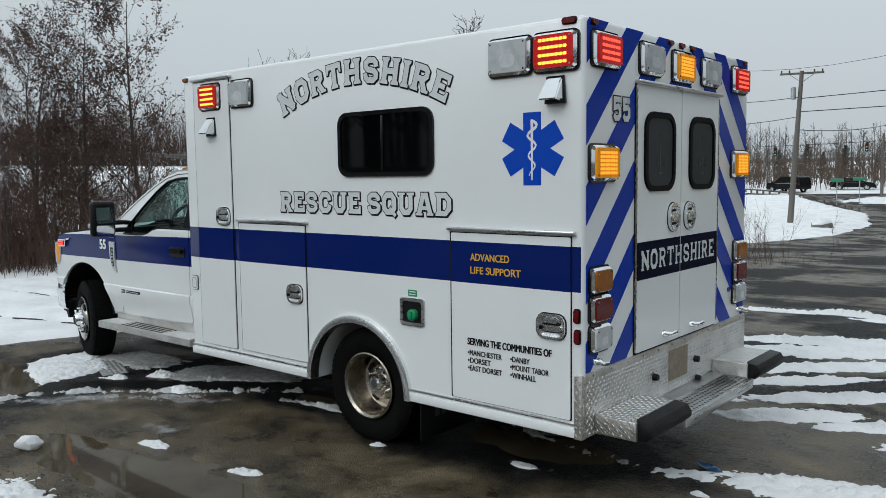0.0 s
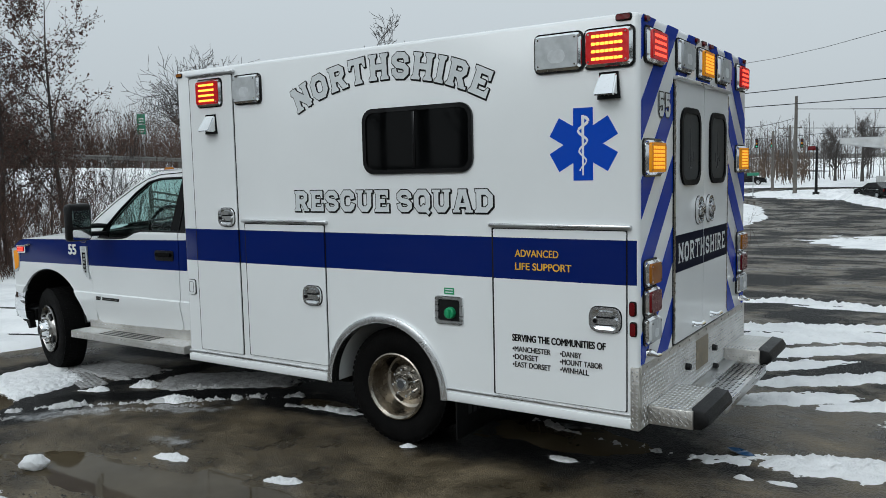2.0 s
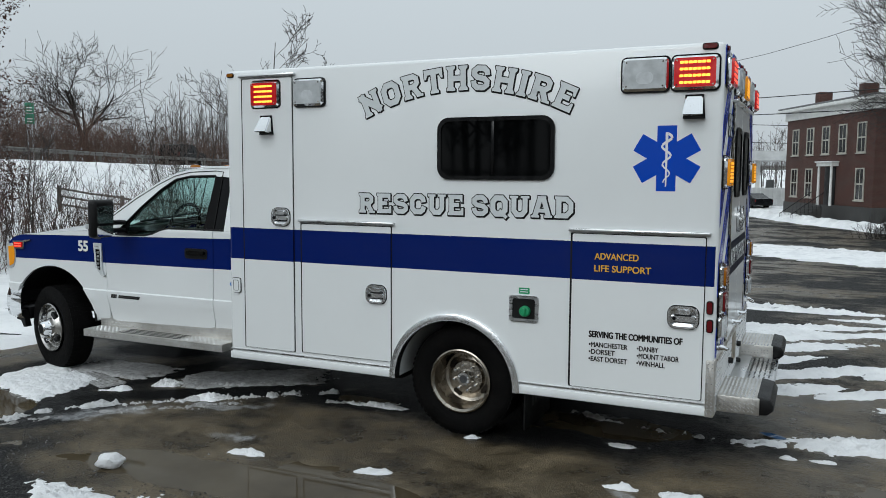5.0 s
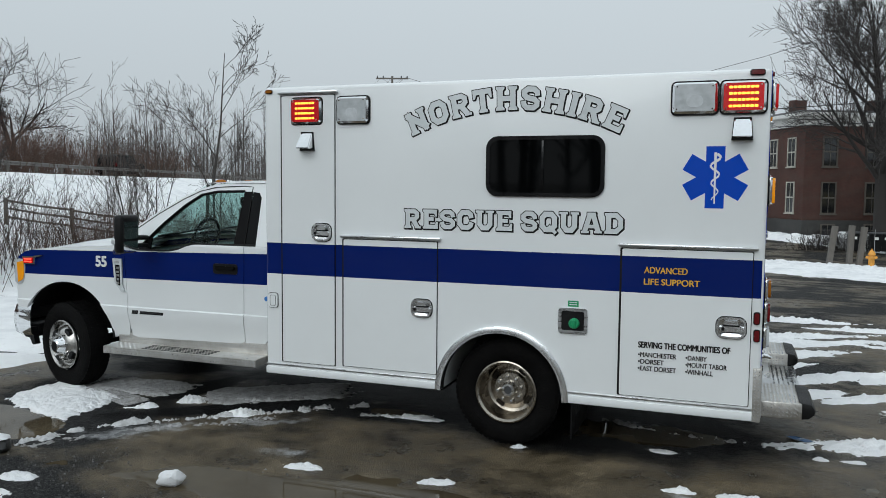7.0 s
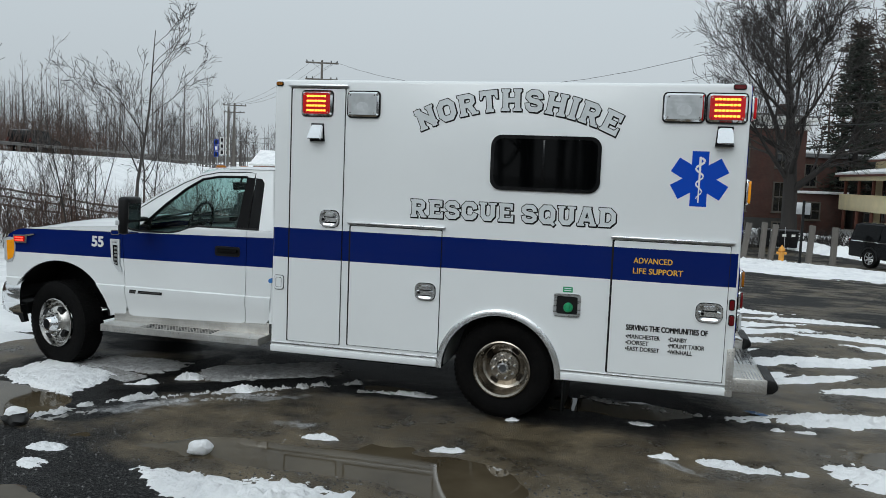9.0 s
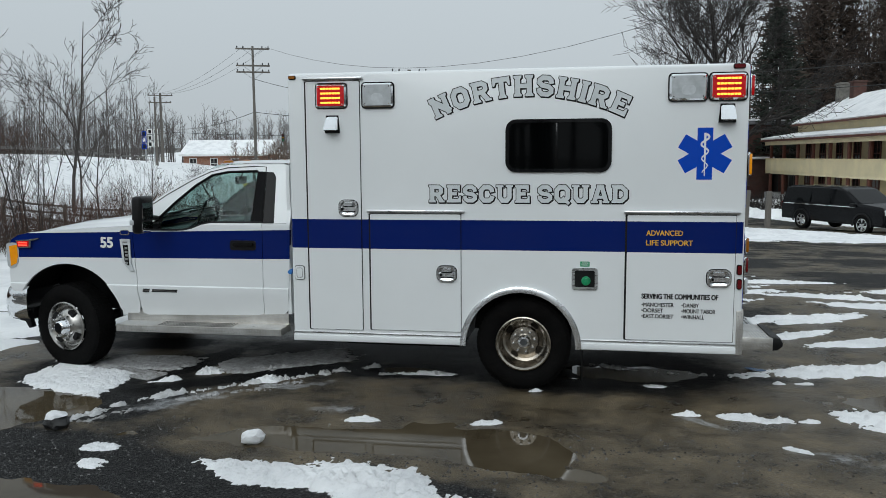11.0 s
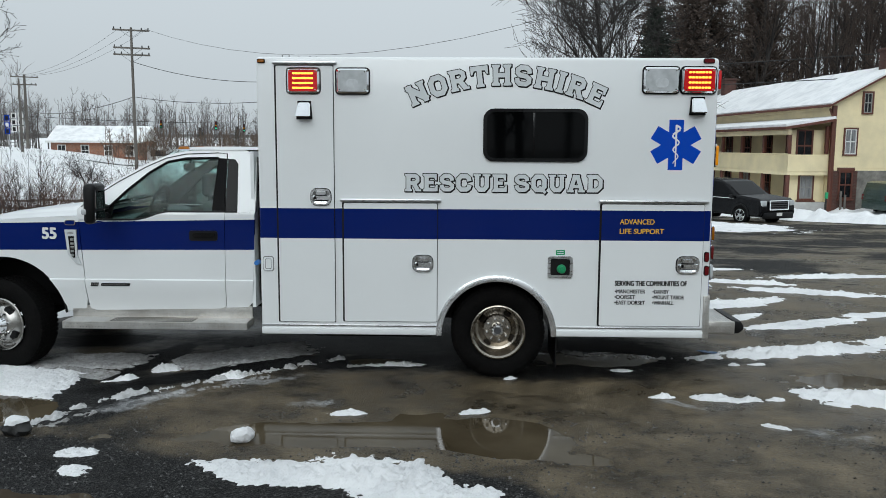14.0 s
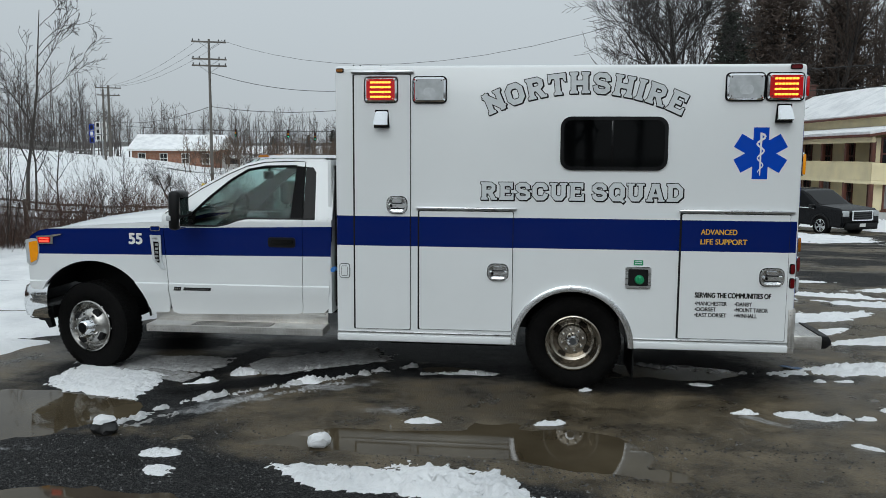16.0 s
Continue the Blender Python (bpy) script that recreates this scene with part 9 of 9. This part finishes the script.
box(bm, -1.9, 0.0, 0.62, 0.70, -0.3, 4.7)
part("porch_end_wall", bm, M_YELLOW, YH)

# brick town house
# casings darkened in colour for the shaded walls, left pale for the lit one
M_SHADECASE = surface("shaded_tan_casing", (0.10, 0.088, 0.073), 0.7, vary=0.2)
M_LITCASE = surface("lit_cream_casing", (0.42, 0.40, 0.35), 0.7, vary=0.2)
M_DSTONE = surface("dark_wet_stone", (0.038, 0.037, 0.035), 0.6, vary=0.4, scale=1.5, bump=0.5, bump_scale=6)
BB = thing("brick_town_house", pose(5.8, 57.2, -1.75, 0, 0, 26), "two-storey red-brick town house with white cornice on a raised stone basement", "house")
BW, BL, BH = 7.2, 13.5, 8.9
bm = bm_new()
box(bm, 0, BW, 0, BL, 1.45, BH, 0.01)
part("wall", bm, M_BRICK, BB)
bm = bm_new()
box(bm, -0.06, BW + 0.06, -0.06, BL + 0.06, -1.0, 1.45, 0.01)
part("basement", bm, M_DSTONE, BB, "dark wet stone basement")
bm = bm_new()
box(bm, -0.15, BW + 0.15, -0.15, BL + 0.15, BH - 0.75, BH - 0.1, 0.02)
box(bm, -0.65, BW + 0.65, -0.65, BL + 0.65, BH - 0.1, BH + 0.15, 0.03)
part("cornice", bm, M_WTRIM, BB, "white wooden cornice")
bm = bm_new()
box(bm, -0.6, BW + 0.6, -0.6, BL + 0.6, BH + 0.15, BH + 0.3, 0.03)
part("roof", bm, M_ROOFGREY, BB)
for x, y in ((1.0, 9.5), (1.0, 3.0), (6.5, 2.0)):
    bm = bm_new()
    box(bm, x - 0.5, x + 0.5, y - 0.4, y + 0.4, BH, BH + 1.3, 0.02)
    part("chimney", bm, M_BRICK, BB)
wa = lambda y, z: pose(0.0, y, z, 0, 0, -90)
for y in (1.7, 4.3, 6.8, 9.3, 11.8):
    wall_window(BB, wa(y, 5.35), 0.95, 1.95, M_LITCASE)
for y in (1.7, 9.3, 11.8):
    wall_window(BB, wa(y, 2.0), 0.95, 2.1, M_LITCASE)
bm = bm_new()
box(bm, -0.55, 0.05, 4.75, 7.05, 4.35, 4.62, 0.02)
box(bm, -0.65, 0.05, 4.65, 7.15, 4.62, 4.72, 0.02)
for y in (4.95, 6.85):
    lathe(bm, [(0.11, 1.4), (0.09, 4.35)], (-0.42, y, 0), 12, axis="z")
part("porch", bm, M_WTRIM, BB, "white columned entrance porch")
# black panel paints the shade of the recessed entrance
bm = bm_new()
box(bm, -0.06, 0.02, 5.1, 6.7, 1.45, 4.3, 0.02)
part("door", bm, M_BLACK, BB, "flush black door panel standing in for the dark entrance recess")
for k in range(8):
    bm = bm_new()
    box(bm, -1.0 - 0.3 * (k + 1), -1.0 - 0.3 * k + 0.02, 5.0, 6.8, -0.6, 1.35 - 0.19 * k, 0.01)
    part("step", bm, M_DSTONE, BB)
bm = bm_new()
for y in (4.95, 6.85):
    tube(bm, [(-0.9, y, 2.4), (-3.3, y, 0.75), (-3.3, y, -0.2)], 0.03, 6)
    for k in range(8):
        tube(bm, [(-1.1 - 0.3 * k, y, 1.2 - 0.19 * k), (-1.1 - 0.3 * k, y, 2.26 - 0.205 * k)], 0.015, 4)
part("stair_rail", bm, M_BLACK, BB, "black iron stair rail")
for x in (1.9, 5.2):
    wall_window(BB, pose(x, 0, 5.35), 0.95, 1.95, M_SHADECASE)
    wall_window(BB, pose(x, 0, 2.0), 0.95, 2.1, M_SHADECASE)
    wall_window(BB, pose(x, -0.06, 0.4), 0.9, 0.7, M_SHADECASE, sill=False)
# lower rear wing
bm = bm_new()
box(bm, BW, BW + 16.0, 1.5, 9.0, -1.0, 6.2, 0.01)
part("wing_wall", bm, M_BRICK, BB)
bm = bm_new()
box(bm, BW, BW + 16.3, 1.2, 9.3, 6.2, 6.5, 0.02)
part("wing_roof", bm, M_ROOFGREY, BB)
bm = bm_new()
box(bm, BW + 0.1, BW + 16.2, 1.3, 9.2, 6.5, 6.62, 0.03)
part("wing_snow", bm, M_SNOW, BB, "thin snow on the wing roof")
for x in (BW + 1.6, BW + 4.4, BW + 7.2, BW + 9.6, BW + 12.2, BW + 14.6):
    wall_window(BB, pose(x, 1.5, 4.0), 0.95, 1.6, M_SHADECASE)
    wall_window(BB, pose(x, 1.5, 1.1), 0.95, 1.8, M_SHADECASE)
bm = bm_new()
box(bm, BW - 0.8, BW + 3.2, -0.6, 1.52, 0.2, 3.4, 0.02)
part("entry_porch", bm, M_BRICK, BB)
bm = bm_new()
box(bm, BW - 1.0, BW + 3.4, -0.8, 1.5, 3.4, 3.6, 0.02)
part("entry_roof", bm, M_SNOW, BB)
wall_window(BB, pose(BW + 0.4, -0.6, 1.5), 1.3, 1.2, M_SHADECASE)

# orange-brick bungalow beyond the bank
HB = thing("brick_bungalow", pose(-54.6, 100.0, terrain(-50, 102) - 1.1, 0, 0, 6), "low orange-brick bungalow with snow-covered roof", "house")
bm = bm_new()
box(bm, 0, 11.7, 0, 7, -1.5, 2.9, 0.01)
part("wall", bm, M_BRICKO, HB)
bm = bm_new()
prism(bm, [(-0.4, 2.9), (7.4, 2.9), (3.5, 4.75)], "yz", 11.7, 11.82)
part("gable", bm, M_WTRIM, HB, "white boarded gable")
for s in (0, 1):
    bm = bm_new()
    pts = [(-0.6, 2.72), (3.5, 4.75), (3.5, 5.0), (-0.6, 2.97)]
    prism(bm, [(p if s == 0 else 7 - p, q) for p, q in pts], "yz", -0.4, 12.2)
    part("roof", bm, M_SNOW, HB, "snow-covered roof slope")
    bm = bm_new()
    box(bm, -0.42, 12.22, (-0.66 if s == 0 else 7.6), (-0.6 if s == 0 else 7.66), 2.66, 2.9)
    part("fascia", bm, M_WTRIM, HB)
for x in (1.4, 4.4, 7.4, 10.2):
    wall_window(HB, pose(x, 0, 1.0), 0.9, 1.3, M_WTRIM, cross=True)
wall_window(HB, pose(11.7, 3.4, 1.0, 0, 0, 90), 0.9, 1.3, M_WTRIM)
bm = bm_new()
box(bm, 11.7, 14.6, 2.5, 7.0, -1.5, 2.2, 0.01)
GA = part("garage", bm, M_WTRIM, HB)
bm = bm_new()
box(bm, 12.2, 14.2, 2.44, 2.5, 0.9, 1.7, 0.01)
part("pane", bm, M_PANE, GA)
# filling-station canopy, white board fence
M_CANOPY = surface("weathered_white_metal", (0.50, 0.51, 0.51), 0.6, vary=0.2, scale=1.0)
CN = thing("station_canopy", pose(-4.5, 90.0, terrain(-4.5, 90.0), 0, 0, 3), "white flat filling-station canopy on two columns", "canopy")
bm = bm_new()
prism(bm, [(-3.4, 4.45), (-0.4, 4.0), (6.5, 4.0), (6.5, 5.0), (-3.4, 5.0)], "xz", -3, 3)
part("canopy_roof", bm, M_CANOPY, CN)
for x in (0.9, 5.2):
    bm = bm_new()
    box(bm, x - 0.25, x + 0.25, -0.25, 0.25, 0, 4.0, 0.02)
    part("column", bm, M_WTRIM, CN)
for x in (2.2, 4.2):
    bm = bm_new()
    box(bm, x - 0.4, x + 0.4, -0.3, 0.3, 0, 1.9, 0.04)
    part("fuel_pump", bm, M_GREYPL, CN)
WF = thing("board_fence", pose(-3.4, 76.0, terrain(-3.4, 76.0), 0, 0, 0), "tall white board fence", "fence")
for k in range(13):
    bm = bm_new()
    box(bm, 0.36 * k - 0.1, 0.36 * k + 0.25, -0.03, 0.03, 0.0, 1.9, 0.01)
    part("board", bm, M_CANOPY, WF)
SL = thing("street_lamp", pose(-8.6, 78.0, terrain(-8.6, 78.0)), "black street lamp post with a small red sign", "street lamp")
bm = bm_new()
tube(bm, [(0, 0, 0), (0, 0, 4.6)], [0.14, 0.09], 8)
lathe(bm, [(0.3, 0), (0.3, 0.35), (0.15, 0.4)], (0, 0, 0), 10, axis="z")
part("post", bm, M_BLACK, SL)
bm = bm_new()
box(bm, -0.75, -0.1, -0.05, 0.05, 4.25, 4.65, 0.02)
part("sign_panel", bm, M_RED, SL)

# ---------------------------------------------------------------- parked vehicles
def car(name, m, L, W, H, prof, glass, col, label, wheel_x, wr=0.37):
    """A parked car: local x forwards, y to its left. prof: side outline; glass: list of side-window outlines."""
    root = thing(name, m, label, "car")
    bm = bm_new()
    prism(bm, prof, "xz", -W / 2, W / 2)
    bmesh.ops.bevel(bm, geom=[e for e in bm.edges if abs(e.verts[0].co.y - e.verts[1].co.y) < 0.01], offset=0.07, segments=3, affect="EDGES")
    top = max(p[1] for p in prof)
    for v in bm.verts:
        if v.co.z > H * 0.58:
            v.co.y *= 1 - 0.16 * (v.co.z - H * 0.58) / (top - H * 0.58)
    part("body", bm, col, root)
    for s in (-1, 1):
        for poly in glass:
            bm = bm_new()
            prism(bm, poly, "xz", s * (W / 2 - 0.06), s * (W / 2 + 0.004))
            for v in bm.verts:
                v.co.y *= 1 - 0.155 * max(0, (v.co.z - H * 0.58)) / (top - H * 0.58)
            part("side_window", bm, M_QUARTER, root)
        bm = bm_new()
        box(bm, glass[-1][0][0] - 0.1, glass[0][1][0] + 0.1, s * (W / 2 + 0.005) - 0.01, s * (W / 2 + 0.005) + 0.01, H * 0.575, H * 0.59)
        part("window_trim", bm, M_CHROME, root)
        for wx in wheel_x:
            bm = bm_new()
            lathe(bm, [(wr * 0.62, 0.11), (wr * 0.9, 0.125), (wr, 0.10), (wr, -0.10), (wr * 0.9, -0.125), (wr * 0.62, -0.11)], (wx, s * (W / 2 - 0.12), wr), 28)
            wh = part("wheel", bm, M_TYRE, root)
            bm = bm_new()
            for k in range(6):
                g = bm_new()
                box(g, -0.035, 0.035, s * 0.10 - 0.02, s * 0.10 + 0.02, 0.02, wr * 0.64, 0.008)
                g.transform(pose(wx, s * (W / 2 - 0.12), wr, 0, 60 * k, 0))
                merge(bm, g)
            lathe(bm, [(wr * 0.60, s * 0.12), (wr * 0.65, s * 0.12), (wr * 0.62, s * 0.08)], (wx, s * (W / 2 - 0.12), wr), 28)
            part("rim", bm, M_ALU, wh)
            bm = bm_new()
            lathe(bm, [(wr + 0.02, 0.0), (wr + 0.09, 0.0), (wr + 0.09, s * 0.02), (wr + 0.02, s * 0.02)], (wx, s * (W / 2 - 0.005), wr), 28)
            bmesh.ops.bisect_plane(bm, geom=bm.verts[:] + bm.edges[:] + bm.faces[:], plane_co=(0, 0, wr * 0.85), plane_no=(0, 0, -1), clear_outer=True)
            part("wheel_lip", bm, M_BLACK, root)
        bm = bm_new()
        box(bm, L / 2 - 0.16, L / 2 - 0.01, s * W * 0.40 - 0.14, s * W * 0.40 + 0.14, H * 0.44, H * 0.56, 0.03)
        part("headlamp", bm, M_CLEAR, root)
        bm = bm_new()
        box(bm, -L / 2 + 0.0, -L / 2 + 0.12, s * W * 0.44 - 0.09, s * W * 0.44 + 0.09, H * 0.46, H * 0.62, 0.03)
        part("tail_lamp", bm, M_RED, root)
        bm = bm_new()
        box(bm, wheel_x[0] - 0.55, wheel_x[0] - 0.35, s * (W / 2 + 0.02) - 0.1, s * (W / 2 + 0.02) + 0.1, H * 0.58, H * 0.66, 0.03)
        part("door_mirror", bm, M_BLACK, root)
    bm = bm_new()
    box(bm, L / 2 - 0.06, L / 2 + 0.02, -W * 0.26, W * 0.26, H * 0.36, H * 0.56, 0.02)
    gl = part("grille", bm, M_FLATBLK, root)
    bm = bm_new()
    ring(bm, rrect(0, H * 0.46, W * 0.56, H * 0.22, 0.05, 4), rrect(0, H * 0.46, W * 0.50, H * 0.175, 0.04, 4), "yz", L / 2, L / 2 + 0.035)
    part("grille_frame", bm, M_CHROME, gl, "chrome grille surround")
    for k in range(4):
        bm = bm_new()
        box(bm, L / 2 + 0.015, L / 2 + 0.026, -W * 0.24, W * 0.24, H * 0.37 + k * H * 0.045, H * 0.395 + k * H * 0.045)
        part("grille_bar", bm, M_GREYPL, gl)
    bm = bm_new()
    box(bm, L / 2 - 0.1, L / 2 + 0.05, -W * 0.42, W * 0.42, H * 0.16, H * 0.30, 0.04)
    part("front_bumper", bm, M_BLACK, root)
    bm = bm_new()
    box(bm, L / 2 + 0.05, L / 2 + 0.06, -0.16, 0.16, H * 0.22, H * 0.29)
    part("number_plate", bm, M_WTRIM, root)
    return root


SUVP = [(-2.83, 0.42), (2.75, 0.36), (2.84, 0.55), (2.80, 1.00), (2.62, 1.14), (1.45, 1.24), (0.62, 1.78), (0.25, 1.87), (-2.35, 1.88), (-2.68, 1.78), (-2.85, 1.05)]
SUVG = [[(0.05, 1.20), (1.28, 1.22), (0.58, 1.72), (0.08, 1.77)], [(-1.05, 1.20), (-0.02, 1.20), (0.0, 1.77), (-1.0, 1.79)], [(-2.55, 1.22), (-1.15, 1.20), (-1.10, 1.79), (-2.45, 1.78)]]
zc = terrain(11.7, 29.9)
car("black_suv", pose(11.7, 29.9, zc, 0, 0, -62), 5.7, 2.04, 1.88, SUVP, SUVG, M_BLKCAR, "long black sport utility vehicle parked on the lot", (1.72, -1.58), 0.40)
sv = bpy.data.objects["black_suv"]
bm = bm_new()
grid(bm, span(0, 1, 4), span(-0.82, 0.82, 8), lambda t, y: (1.47 - 0.83 * t, y * (1 - 0.08 * t), 1.255 + 0.53 * t))
part("windscreen", bm, M_QUARTER, sv)
SUVP2 = [(x * 0.86, z * 0.95) for x, z in SUVP]
SUVG2 = [[(x * 0.86, z * 0.95) for x, z in p] for p in SUVG]
zc = terrain(22.0, 33.6)
car("green_suv", pose(22.4, 33.8, zc + 0.05, 0, 0, 10), 4.9, 1.9, 1.8, SUVP2, SUVG2, M_GRNCAR, "dark green sport utility vehicle parked beside the house", (1.48, -1.36), 0.38)
car("black_suv", pose(-24.2, 90.2, terrain(-24.2, 90.2), 0, 0, 150), 4.9, 1.9, 1.8, SUVP2, SUVG2, M_BLKCAR, "black sport utility vehicle waiting on the far road", (1.48, -1.36), 0.38)
SEDP = [(-2.3, 0.35), (2.25, 0.30), (2.34, 0.55), (2.25, 0.78), (1.15, 0.95), (0.35, 1.36), (-0.9, 1.42), (-1.75, 1.02), (-2.32, 0.95)]
SEDG = [[(-0.1, 0.98), (0.95, 0.99), (0.33, 1.30), (-0.08, 1.35)], [(-1.45, 1.0), (-0.2, 0.98), (-0.18, 1.35), (-0.85, 1.35)]]
car("black_sedan", pose(-3.2, 74.5, terrain(-3.2, 74.5) + 0.06, 0, 0, 125), 4.6, 1.8, 1.42, SEDP, SEDG, M_BLKCAR, "black sedan parked beside a snowy verge", (1.4, -1.35), 0.32)
car("dark_pickup", pose(-46.0, 47.5, 2.4, 0, 0, 105), 4.9, 1.9, 1.8, SUVP2, SUVG2, M_BLKCAR, "dark car stopped on the embankment road", (1.48, -1.36), 0.38)
car("black_sedan", pose(-18.8, 95.5, terrain(-18.8, 95.5), 0, 0, 10), 4.6, 1.8, 1.42, SEDP, SEDG, M_BLKCAR, "black sedan on the far road", (1.4, -1.35), 0.32)

# ---------------------------------------------------------------- at the foot of the yellow house
MS = thing("marker_stake", pose(16.3, 30.4, terrain(16.3, 30.4), 0, 2, 0), "dark driveway marker stake with a green top, in snow", "stake")
bm = bm_new()
box(bm, -0.035, 0.035, -0.035, 0.035, -0.1, 1.08, 0.008)
part("post", bm, M_BARKD, MS)
bm = bm_new()
box(bm, -0.06, 0.06, -0.05, 0.05, 1.0, 1.28, 0.01)
part("cap", bm, M_GREEN, MS, "green reflector cap")
for dx, lean, long in ((0.42, -12, 1.25), (0.62, -8, 1.05)):
    c = YH.matrix_basis @ Vector((dx, -0.42, 0.0))
    PK = thing("leaning_board", pose(c.x, c.y, terrain(c.x, c.y) + 0.1, lean, 5, 5.7), "weathered grey board leaning on the house wall", "board", "boards leaning on the house")
    bm = bm_new()
    box(bm, -0.06, 0.06, -0.015, 0.015, 0.0, long, 0.004)
    part("board", bm, M_POLE, PK)
